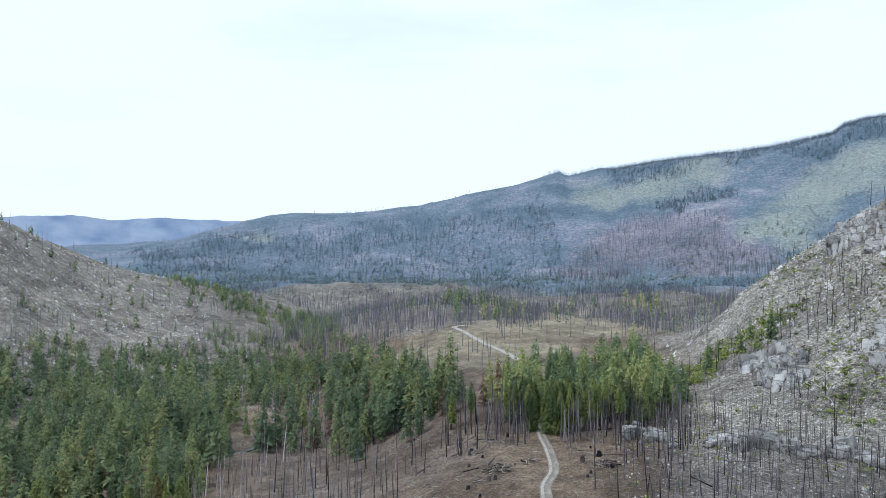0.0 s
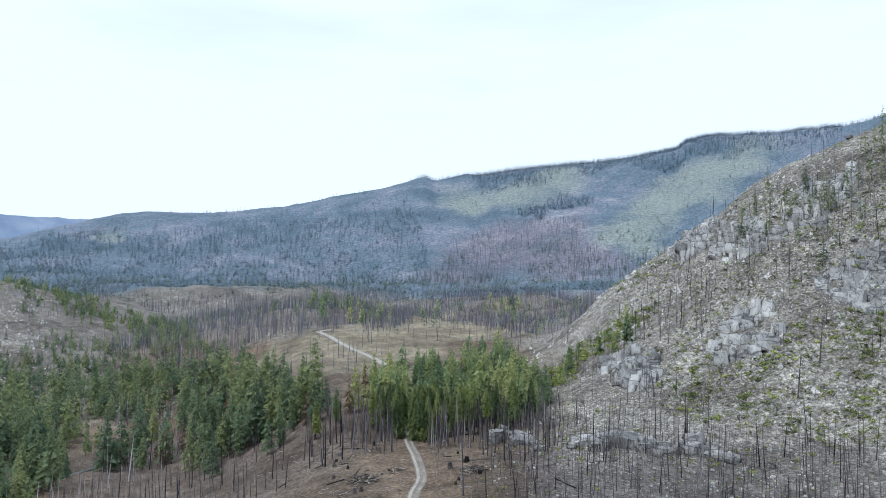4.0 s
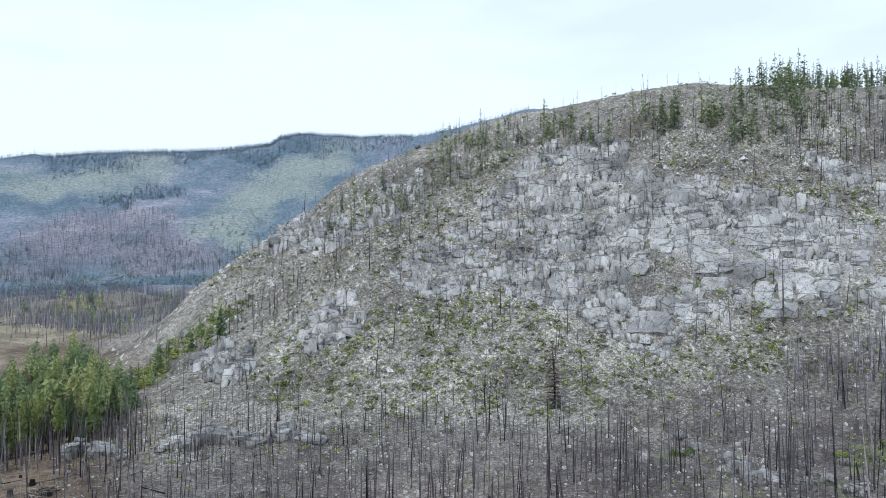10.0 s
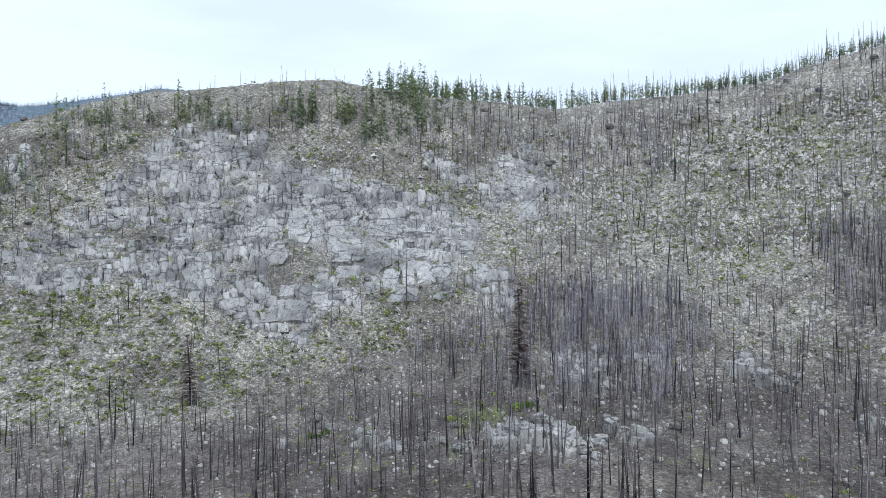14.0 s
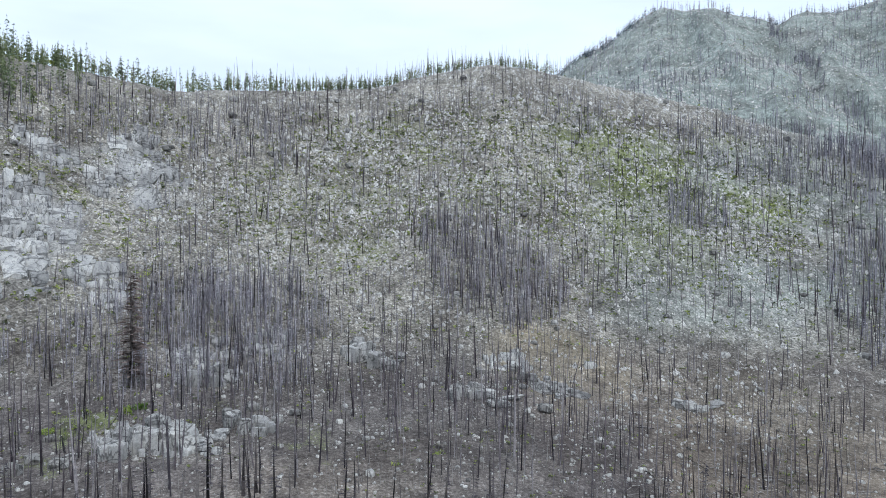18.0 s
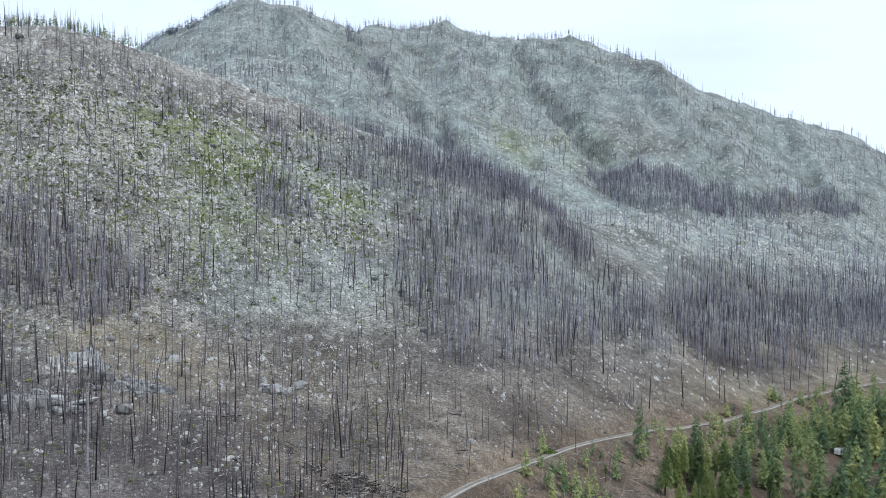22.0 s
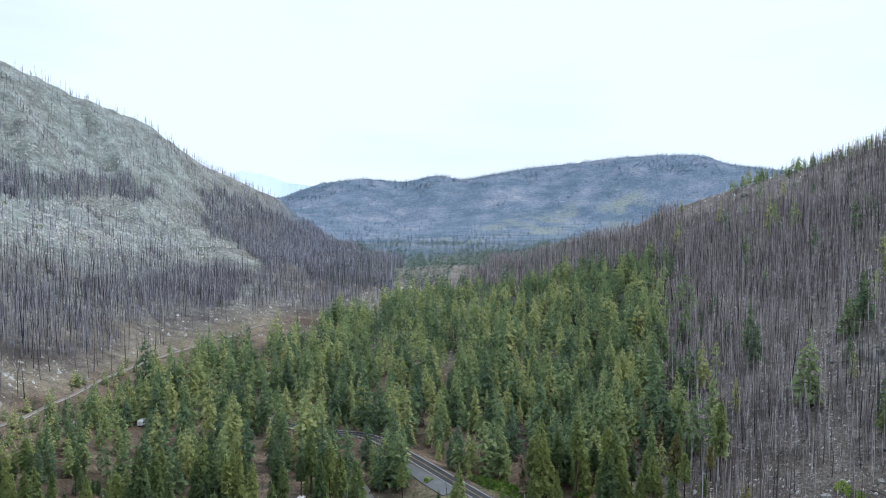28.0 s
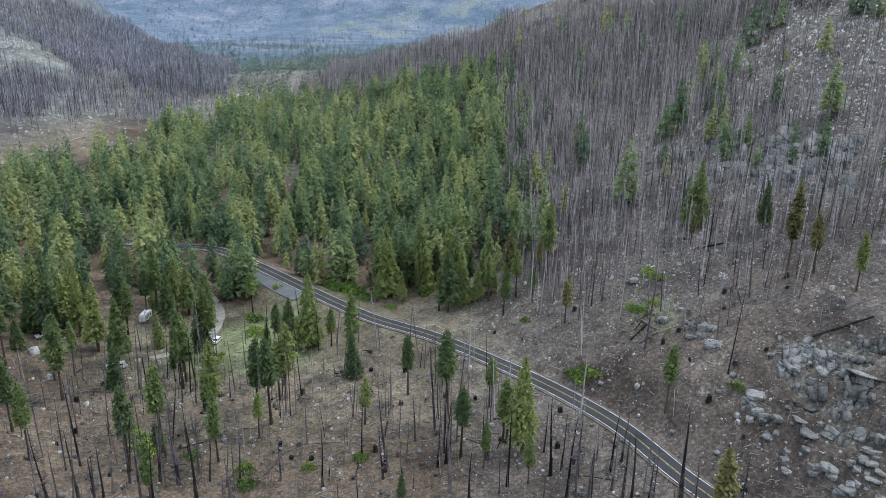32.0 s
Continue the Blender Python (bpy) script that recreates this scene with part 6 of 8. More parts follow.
for name, templates, sel, label, mat in (("conifer_forest", CONIFERS, split & ~northern, "living green pine and fir forest on the valley floor", FOREST), ("far_conifer_forest", CONIFERS_MID, ~split & ~northern, "green conifers thinning out up the valley", FOREST),
                                         ("creekside_forest", CONIFERS, split & northern, "dark green conifers along the creek below the bench", NORTH_FOREST), ("far_creekside_forest", CONIFERS_MID, ~split & northern, "dull green conifers on the northern valley floor", NORTH_FOREST)):
    idx = far_l[sel]
    hl = np.clip(rng.normal(17, 5.5, len(idx)), 6, 29)
    hl = np.where((np.degrees(np.arctan2(live[0][idx], live[1][idx])) % 360 > 198) & (np.hypot(live[0][idx], live[1][idx]) > 560), hl * 0.55, hl)
    hl = np.where((np.degrees(np.arctan2(live[0][idx], live[1][idx])) > 2) & (np.degrees(np.arctan2(live[0][idx], live[1][idx])) < 18), hl * 0.8, hl)
    hl = np.where((np.degrees(np.arctan2(live[0][idx], live[1][idx])) > 130) & (np.degrees(np.arctan2(live[0][idx], live[1][idx])) < 162), hl * 0.72, hl)
    hl = np.where((np.degrees(np.arctan2(live[0][idx], live[1][idx])) > 26) & (np.degrees(np.arctan2(live[0][idx], live[1][idx])) < 112), hl * np.where(np.degrees(np.arctan2(live[0][idx], live[1][idx])) > 86, 0.5, np.where(np.degrees(np.arctan2(live[0][idx], live[1][idx])) > 68.5, 0.68, np.where(np.degrees(np.arctan2(live[0][idx], live[1][idx])) > 58, 0.72, 0.5))), hl)
    hl = np.where((np.degrees(np.arctan2(live[0][idx], live[1][idx])) > 17.5) & (np.degrees(np.arctan2(live[0][idx], live[1][idx])) < 28), hl * 0.5, hl)
    stuff(name, templates, (live[0][idx], live[1][idx]), hl, mat, label, "forest", 71, lean=0.012, wide=hl * rng.uniform(0.8, 1.3, len(idx)))
young = stand(210, ROADSIDE, 92, 3, 140, 600, gap=3)
hy = sizes(young, 3.5, 9.5, 91)
stuff("young_conifers", CONIFERS_MID, young, hy, FOREST, "bright young conifers beside the dirt road", "young trees", 90, wide=hy * 1.15)
rusty = gather(between(75, [(186, 330, 560), (196, 260, 560), (205, 230, 420)], 95), between(30, [(-12, 300, 420), (4, 262, 300), (16, 255, 300)], 93))
hr = sizes(rusty, 9, 19, 92)
stuff("scorched_conifers", CONIFERS_MID, rusty, hr, RUSTED, "scorched conifers holding brown dead needles", "dead trees", 91, lean=0.02, wide=hr * 0.85)
ridge_forest = gather(stand(85, RIDGE_WOOD, 72, 6, 1250, 2700, 0.25, 150), stand(170, DARK_FINGER, 54, 6, 1250, 2700), stand(105, RIDGE_TOP, 53, 8, 1300, 2800), stand(4, RIDGE_ALL, 70, 6, 1300, 2600, 0.3, 150),
                      between(6000, [(8, 2430, 2500), (18, 2330, 2400), (26, 2420, 2500), (31, 2519, 2600), (36, 2418, 2500), (50, 2113, 2200)], 73, edge=0.2))
stuff("ridge_forest", CONIFERS_FAR, ridge_forest, sizes(ridge_forest, 11, 19, 74), HAZED_FOREST, "dark conifer forest over the long far ridge", "forest", 75, wide=sizes(ridge_forest, 12, 20, 76))
valley_end = gather(stand(75, VALLEY_END_WOOD, 20, 6, 600, 1900), between(900, [(176, 900, 1600), (186, 900, 1700), (196, 900, 1300)], 21, 0.3, 80))
north_mid = gather(stand(10, NORTH_BURN, 27, 6, 500, 1600, 0.5, 110), between(3600, [(-34, 1180, 1750), (0, 1200, 1650), (30, 1300, 1750)], 26, 0.35, 140))
stuff("north_valley_forest", CONIFERS_FAR, north_mid, sizes(north_mid, 9, 17, 25), HAZED_VALLEY_FOREST, "dark green conifer groves on the burnt valley floor", "forest", 24, wide=sizes(north_mid, 13, 22, 23))
stuff("valley_end_forest", CONIFERS_FAR, valley_end, sizes(valley_end, 9, 17, 28), HAZED_VALLEY_FOREST, "hazy blue-green forest on the far valley floor", "forest", 29, wide=sizes(valley_end, 14, 24, 30))
south_far = gather(between(2400, [(170, 2278, 3266), (185, 1100, 3290), (200, 1500, 3290), (214, 2300, 3290)], 77, 0.4, 160))
south_far = gather(south_far, stand(30, HILL_CREST, 76, 6, 2000, 3320))
stuff("southern_ridge_forest", CONIFERS_FAR, south_far, sizes(south_far, 9, 17, 78), HAZED_FOREST, "hazy dark forest on the hills at the valley's end", "forest", 79, wide=sizes(south_far, 16, 28, 80))
peak_live = gather(between(520, [(109.5, 1165, 1228), (117, 1181, 1235)], 81, edge=0.3), between(800, [(122, 1216, 1277), (128, 1283, 1322), (136, 1325, 1364), (141, 1325, 1364)], 82, edge=0.3))
stuff("peak_conifers", CONIFERS_FAR, peak_live, sizes(peak_live, 8, 14, 83), HAZED_FOREST, "a few dark conifers along the mountain crest", "forest", 84, wide=sizes(peak_live, 14, 22, 85))

# ---- rocks and shrubs ----
rubble = gather(between(5200, [(16, 190, 420), (30, 180, 440), (50, 180, 472), (70, 180, 453), (90, 185, 496), (112, 190, 551), (124, 195, 577)], 91, 0.1, 30),
                between(1500, [(122, 220, 577), (140, 245, 562), (172, 600, 1000)], 92, 0.2, 50), between(2600, [(196, 260, 700), (206, 190, 690), (220, 180, 690), (235, 160, 700)], 93, 0.1, 40),
                between(500, [(150, 130, 215), (190, 125, 215), (232, 110, 160)], 94), between(3600, [(110, 699, 1230), (130, 738, 1349), (168, 1109, 1547)], 95, 0.15, 60),
                between(1300, [(-36, 480, 900), (-18, 560, 980)], 96), between(160, [(15, 195, 235), (28, 190, 235)], 90), between(1500, [(202, 200, 440), (214, 185, 420), (230, 165, 340)], 71, 0.2, 25))
rubble = off_cliff(gather(rubble, stand(260, OPEN_HILL, 72, 0, 200, 640), stand(160, ROCK_MAIN, 73, 0), stand(300, ROCK_EAST, 74, 0), stand(150, ROCK_SHOULDER, 75, 0)), 0.3, 98)
sr = np.random.default_rng(97).lognormal(-0.1, 0.5, len(rubble[0])) * np.clip(np.hypot(*rubble) / 380, 0.6, 1.9)
sr = np.minimum(sr, 5.0)
order_r = np.argsort(np.hypot(*rubble) / (0.4 + sr))
near_r, far_r = order_r[:220], order_r[220:]
near_rocks = [(rubble[0][i], rubble[1][i], sr[i]) for i in near_r]
stuff("granite_rubble", PEBBLES + ROCKS[:3], (rubble[0][far_r], rubble[1][far_r]), sr[far_r], GRANITE, "pale grey granite boulders strewn over the burnt slopes", "rocks", 98)
stones = gather(between(9000, [(18, 210, 430), (30, 190, 440), (50, 190, 429), (70, 190, 430), (90, 195, 484), (112, 200, 539), (126, 195, 577)], 88, 0.15, 30), between(1700, [(122, 196, 577), (140, 227, 562), (172, 500, 1000)], 89, 0.2, 40),
                between(4500, [(196, 240, 700), (206, 185, 690), (220, 170, 690), (235, 150, 700)], 87, 0.1, 40), between(1500, [(150, 130, 230), (190, 125, 215), (232, 110, 170)], 86), between(3600, [(200, 150, 230), (212, 135, 260), (236, 112, 240)], 81),
                between(1500, [(-36, 470, 900), (-18, 540, 980)], 85), stand(260, FLANK, 84, 0, 600, 1700, 0.2, 60), stand(380, STONES_A, 80, 0), stand(380, STONES_B, 74, 0), stand(380, STONES_C, 75, 0))
stones = gather(stones, between(2600, [(122, 270, 560), (135, 290, 560), (150, 360, 600)], 77, 0.15, 30), between(8000, [(78, 270, 440), (90, 255, 480), (104, 240, 530), (124, 235, 560)], 79, 0.15, 30), between(1800, [(28, 150, 235), (70, 150, 235), (120, 155, 240)], 78))
stones = off_cliff(gather(stones, stand(450, OPEN_HILL, 70, 0, 200, 640), stand(900, SHRUBS_FACE, 66, 0), stand(450, WEST_OPEN, 65, 0, 300, 900), stand(500, LOW_BENCH, 64, 0, 150, 240, 0.2, 15), stand(1100, SHRUBS_EAST, 68, 0, 200, 640, ragged=1.2), stand(1300, WEST_STONES, 69, 0), stand(170, FLANK, 67, 0, 600, 1600), stand(700, LOWER_FLAT, 60, 0, 140, 420, 0.3, 20), stand(2200, ROCK_EAST, 63, 0), between(70, [(-11, 470, 500), (-8.8, 470, 500)], 61, gap=0, edge=0.1), between(1500, [(172, 470, 800), (184, 450, 800), (192, 430, 700)], 62, 0.3, 30)), 0.3, 99)
ss = np.random.default_rng(83).lognormal(0.1, 0.5, len(stones[0])) * np.clip(np.hypot(*stones) / 330, 0.55, 2.2)
ss = np.minimum(ss, 4.5)
ss = ss * np.where((stones[0] < -40) & (stones[1] < 0), np.where(np.hypot(*stones) < 330, 0.62, 0.72), 1.0)
close = np.hypot(*stones) < 235
for templates, some in ((ROCKS, close), (PEBBLES, ~close)):
    stuff("pale_stones", templates, (stones[0][some], stones[1][some]), ss[some] * (0.85 if templates is ROCKS else 1.0), PALE_STONE, "small pale stones lying all over the ash and gravel", "stones", 82)

bush = gather(stand(2100, SHRUBS_FACE, 101, 0, gap=3, ragged=1.1, clump=0.2, grain=14), stand(5000, WEST_GRASS, 95, 0, 150, 300), stand(2600, BENCH_GRASS, 94, 0, 150, 260), stand(1000, SHRUBS_LEFT, 104, 0, ragged=1.0), stand(1300, SHRUBS_EAST, 102, 0, 180, 640, ragged=1.6), stand(2500, SHRUBS_LEDGE, 109, 0), stand(650, OPEN_HILL, 105, 0, 180, 640), stand(500, LOW_BENCH, 106, 0, 150, 300, 0.4, 20),
              between(1300, [(160, 130, 230), (190, 130, 215), (205, 190, 500), (232, 180, 600)], 103, 0.5, 25), stand(150, SLOPE_GREEN, 98, 0), stand(60, FLANK, 93, 0, 560, 1300, 0.2, 50))
bush = off_cliff(bush, 0.4, 100)
sb = np.random.default_rng(107).lognormal(0.4, 0.35, len(bush[0])) * np.clip(np.hypot(*bush) / 330, 0.75, 1.35)
bush_b, bush_r = np.degrees(np.arctan2(*bush)) % 360, np.hypot(*bush)
sb = sb * np.where((bush_b < 80) & (bush_r > 215) & (bush_r < 300), 1.5, np.where(bush_b > 200, 0.7, 0.95))
dusky = np.random.default_rng(110).uniform(0, 1, len(sb)) < np.where((bush_b < 80) & (bush_r < 300), 0.25, 0.36)
for name, sel, mat, label in (("green_shrubs", ~dusky, SHRUB, "low yellow-green shrubs growing back between burnt trunks"), ("olive_shrubs", dusky, OLIVE_SHRUB, "dark olive shrubs scattered between pale stones")):
    stuff(name, SHRUBS, (bush[0][sel], bush[1][sel]), sb[sel], mat, label, "shrubs", 108)
spur_bushes = stand(1500, SPUR_BAND, 97, 1, 230, 560, ragged=0.3)
stuff("hillside_bushes", SHRUBS, spur_bushes, sizes(spur_bushes, 2.4, 5.0, 96), SHRUB, "bright yellow-green bushes in a strip along the rocky spur", "bushes", 95)
dead = off_cliff(gather(between(1900, [(16, 180, 400), (40, 180, 395), (70, 180, 407), (100, 180, 464), (130, 180, 466), (150, 250, 473)], 112, 0.2, 30), between(1800, [(196, 240, 560), (214, 150, 600), (234, 140, 600)], 113, 0.2, 30),
              between(600, [(150, 130, 220), (200, 130, 200)], 114)), 0.6, 101)
stuff("dead_brush", SHRUBS, dead, np.random.default_rng(115).lognormal(0.2, 0.4, len(dead[0])), BRUSH, "grey-brown dead brush and litter on the ground", "brush", 116)

ledge_plants = between(1500, [(40, 300, 430), (52, 290, 440), (66, 285, 445), (80, 290, 455)], 124, 0.35, 22)
stuff("ledge_shrubs", SHRUBS, ledge_plants, np.random.default_rng(125).lognormal(0.7, 0.35, len(ledge_plants[0])), SHRUB, "olive shrubs rooted on ledges of the rock face", "shrubs", 126, sink=-0.5)
face_snags = between(420, [(34, 300, 430), (52, 300, 445), (66, 295, 455), (82, 290, 465)], 127)
hf = sizes(face_snags, 5, 12, 128)
stuff("ledge_snags", POLES_WISPY, face_snags, hf, MAUVE_SNAGS, "thin dead trees standing on ledges of the rock face", "burnt forest", 129, lean=0.05, wide=hf * 1.2)
blocks_far = gather(between(1300, [(76, 290, 440), (90, 262, 490), (104, 250, 530), (126, 250, 560)], 130, 0.3, 30), between(500, [(126, 290, 560), (150, 400, 620)], 133, 0.3, 40))
stuff("slope_boulders", ROCKS, blocks_far, np.random.default_rng(131).lognormal(0.65, 0.4, len(blocks_far[0])), PALE_STONE, "pale rounded boulders half sunk in the burnt hillside", "rocks", 132, sink=0.15)
STICKS = [stick_template(np.random.default_rng(200 + k)) for k in range(6)]
litter = gather(between(2600, [(155, 128, 240), (190, 125, 235), (214, 120, 235), (236, 110, 210)], 117), between(2200, [(112, 150, 260), (150, 160, 300)], 118, 0.25, 18), between(500, [(-4, 165, 250), (28, 160, 240)], 119))
stuff("branch_litter", STICKS, litter, sizes(litter, 1.5, 5, 120), PALE_WOOD, "pale broken branches littering the burnt ground", "dead branches", 121, wide=sizes(litter, 1.2, 4.5, 122))

# ---- cliffs of jointed granite ----
def round_block():
    """A cube cut into four fields a side, its corners worn round."""
    pts, quads, at = [], [], {}
    def corner(q):
        key = tuple(round(float(c), 4) for c in q)
        if key not in at:
            at[key] = len(pts)
            d = np.array(key)
            pts.append(d + (d / np.linalg.norm(d) * 0.56 - d) * 0.3)
        return at[key]
    for axis in range(3):
        for side in (-0.5, 0.5):
            for i in range(2):
                for j in range(2):
                    ring = []
                    for di, dj in ((0, 0), (1, 0), (1, 1), (0, 1)):
                        q = np.zeros(3)
                        q[axis], q[(axis + 1) % 3], q[(axis + 2) % 3] = side, (i + di) / 2 - 0.5, (j + dj) / 2 - 0.5
                        ring.append(corner(q))
                    ring = ring if side > 0 else ring[::-1]
                    quads += [(ring[0], ring[1], ring[2]), (ring[0], ring[2], ring[3])]
    return np.array(pts), np.array(quads)


def cliff_blocks():
    """Blocks in beds up the rock faces: sloping fronts, narrow ledges, open joints between them."""
    rng = np.random.default_rng(121)
    spots = []
    for b0, b1, big in ((14, 50, 0), (50, 111, 0), (50, 111, 1), (157, 164, 0), (212, 236, 0)):
        fine = 1.0
        r = 160.0
        bed_no = 0
        while r < 640:
            run = (rng.uniform(6, 10) if big else rng.uniform(2.6, 6.0)) * ((0.45 if b0 > 200 else 0.65) if r < 230 + 40 * (b0 < 200) else fine)
            b = b0
            while b < b1:
                wide = (min(rng.lognormal(2.1, 0.35), 15) if big else min(max(rng.lognormal(1.1, 0.45), 1.4), 8)) * ((0.45 if b0 > 200 else 0.7) if r < 230 + 40 * (b0 < 200) else fine)
                step = math.degrees(wide / r)
                wave = 9 * (vnoise(np.array([b * 0.35]), np.array([bed_no * 0.35]), 131)[0] - 0.5) * 2
                slab = vnoise(np.array([b * 0.3]), np.array([r / 28.0]), 137)[0] > 0.52 and r > 270 and 57 < b < 78
                if slab == bool(big):
                    spots.append((b + step / 2, r + wave + rng.normal(0, 0.35), run * rng.uniform(0.9, 1.15), wide * rng.uniform(0.93, 1.04), big))
                b += step
            r += run
            bed_no += 1
    s = np.array(spots)
    ang = np.radians(s[:, 0])
    mx, my = (s[:, 1] + s[:, 2] / 2) * np.sin(ang), (s[:, 1] + s[:, 2] / 2) * np.cos(ang)
    keep = polar_sample(CLIFF, mx, my) + rng.uniform(-0.2, 0.2, len(s)) > 0.52
    s = s[keep]
    n = len(s)
    ang = np.radians(s[:, 0] + rng.normal(0, 0.06, n))
    turn = ang + rng.normal(0, 0.26, n)
    fx, fy = (s[:, 1] + s[:, 2] / 2) * np.sin(ang), (s[:, 1] + s[:, 2] / 2) * np.cos(ang)
    z = height(fx, fy)
    rise = (height(fx + 6 * np.sin(ang), fy + 6 * np.cos(ang)) - height(fx - 6 * np.sin(ang), fy - 6 * np.cos(ang))) / 12
    back = np.pi / 2 - np.arctan(np.clip(rise, 0.25, 2.5)) + rng.normal(0, 0.1, n)      # the blocks lean with the slope, steeper than it
    back = np.clip(back * np.where(s[:, 4] > 0, 0.9, np.where((s[:, 0] > 200) & (s[:, 1] < 230), 0.72, 0.42)), 0.0, 1.1)
    v0, f = round_block()
    wide, tall, deep = s[:, 3] * rng.uniform(0.8, 1.3, n), s[:, 2] * np.hypot(1, np.clip(rise, 0.3, 2)) * rng.uniform(0.9, 1.7, n), np.clip(s[:, 3] * 0.7, 1.8, 4.0) * rng.uniform(0.8, 1.25, n)
    p = v0[None] * np.stack([wide, deep, tall], -1)[:, None]
    x, y0, z0 = p[..., 0] * (1 + rng.normal(0, 0.12, p.shape[:2])), p[..., 1] + rng.normal(0, 0.1, p.shape[:2]) * np.minimum(deep, 3)[:, None], p[..., 2] * (1 + rng.normal(0, 0.09, p.shape[:2]))
    roll = rng.normal(0, 0.11, n)[:, None]
    x, z0 = x * np.cos(roll) - z0 * np.sin(roll), x * np.sin(roll) + z0 * np.cos(roll)
    cb, sb_ = np.cos(back)[:, None], np.sin(back)[:, None]
    p_tall = np.where((s[:, 0] > 200) & (s[:, 1] > 230), 1.5, 1.0)[:, None]
    z0 = z0 * p_tall
    y, zz = y0 * cb + z0 * sb_, z0 * cb - y0 * sb_
    ux, uy = np.sin(turn)[:, None], np.cos(turn)[:, None]
    v = np.stack([fx[:, None] + x * uy + y * ux, fy[:, None] - x * ux + y * uy, z[:, None] + (rng.uniform(-0.28, 0.16, n) * deep - 0.25 * deep * s[:, 4])[:, None] + zz], -1)
    return v, f, np.hypot(fx, fy), s[:, 3]


V, F, dist, half = cliff_blocks()
cliff = tagged(new("rock_cliff"), "steep faces of pale jointed granite above the burnt bench", "cliff", kind="structure")
order_c = np.argsort(dist / half)
for i in order_c[:300]:
    c = V[i].mean(0)
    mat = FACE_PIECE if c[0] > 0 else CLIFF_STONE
    ob = part("stone_block", mesh_of("stone_block", V[i] - c, F, mat), mat, cliff)
    ob.location = c
rest = V[order_c[300:]]
eastern = rest[:, 0, 0] > 0
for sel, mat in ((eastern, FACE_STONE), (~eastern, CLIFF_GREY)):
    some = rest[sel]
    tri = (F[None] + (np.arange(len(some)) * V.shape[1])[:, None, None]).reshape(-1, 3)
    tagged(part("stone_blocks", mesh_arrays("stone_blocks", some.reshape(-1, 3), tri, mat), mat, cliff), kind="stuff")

# ---- far ranges beyond the valley ----
def range_backdrop(name, b0, b1, dist, base, tops, mat, label):
    """A far mountain range, as a solid ridge with sloping flanks."""
    n = 160
    bs = np.linspace(b0, b1, n)
    zt = np.interp(bs, [t[0] for t in tops], [t[1] for t in tops]) + (fbm(bs * 1.3, bs * 0 + 2, 5, 4) - 0.5) * 14
    v, f = [], []
    for b, z in zip(bs, zt):
        a = math.radians(b)
        for r, h in ((dist - 500, base), (dist - 200, base + (z - base) * 0.55), (dist, z), (dist + 60, base)):
            v.append((r * math.sin(a), r * math.cos(a), h))
    for i in range(n - 1):
        for k in range(3):
            f.append((i * 4 + k, i * 4 + k + 1, i * 4 + k + 5, i * 4 + k + 4))
    return tagged(new(name, mesh_of(name, v, f, mat)), label, "mountain range", kind="structure")


def range_material(name, lo, hi, scale):
    m, nd, lk, b = material(name)
    geo = nd.new("ShaderNodeNewGeometry")
    n = node(nd, "ShaderNodeTexNoise", Scale=scale, Detail=7.0); lk.new(geo.outputs["Position"], n.inputs["Vector"])
    lk.new(ramp(nd, lk, n.outputs[0], [(0.35, lo), (0.65, hi)]), b.inputs["Base Color"])
    b.inputs["Roughness"].default_value = 1.0
    b.inputs["Specular IOR Level"].default_value = 0.0
    return m


# the air's haze over both ranges is put into their base colours
HAZE_BLUE_RANGE = range_material("haze_blue_range", (0.17, 0.24, 0.36), (0.30, 0.36, 0.46), 0.006)
HAZE_PALE_RANGE = range_material("haze_pale_range", (0.55, 0.68, 0.80), (0.72, 0.82, 0.90), 0.004)
range_backdrop("backdrop_north", -50, -10, 4600, 60, [(-50, 400), (-32, 373), (-27.5, 397), (-24.9, 373), (-21.8, 397), (-14.9, 388), (-10, 330)], HAZE_BLUE_RANGE, "hazy blue mountain range far down the valley")
range_backdrop("backdrop_south", 160, 182, 4850, 60, [(160, 300), (167.5, 380), (169.5, 420), (171, 405), (173, 350), (177, 300), (182, 250)], HAZE_PALE_RANGE, "pale hazy peaks beyond the valley's end")


# ---- roads ----
def ribbon(name, line, offset, width, lift, mat, parent=None, zs=None, skirt=0.8, dashed=None):
    """A strip of road surface that follows the land, with sides going down into it."""
    d = np.gradient(line, axis=0)
    d /= np.linalg.norm(d, axis=1)[:, None]
    nrm = np.stack([d[:, 1], -d[:, 0]], 1)
    l, r = line + nrm * (offset - width / 2), line + nrm * (offset + width / 2)
    if zs is None:
        c = np.maximum.reduce([height(*l.T), height(*r.T), height(*line.T)])
        z = np.convolve(np.pad(c, 2, mode="edge"), np.ones(5) / 5, "valid") + lift
    else:
        z = zs + lift
    v, f = [], []
    for k in range(len(line)):
        v += [(*l[k], z[k] - skirt), (*l[k], z[k]), (*r[k], z[k]), (*r[k], z[k] - skirt)]
    for k in range(len(line) - 1):
        if dashed and k % dashed >= dashed // 2:
            continue
        a, b = k * 4, k * 4 + 4
        f += [(a, b, b + 1, a + 1), (a + 1, b + 1, b + 2, a + 2), (a + 2, b + 2, b + 3, a + 3)]
    ob = new(name, mesh_of(name, v, f, mat))
    if parent:
        ob.parent = parent
    return ob


road = tagged(new("road"), "winding two-lane asphalt road with fresh white and yellow lines", "road", kind="structure")
ribbon("shoulder", PAVED, 0, 7.6, 0.02, GRAVEL, road, road_z, 1.5)
ribbon("carriageway", PAVED, 0, 6.1, 0.10, ASPHALT, road, road_z)
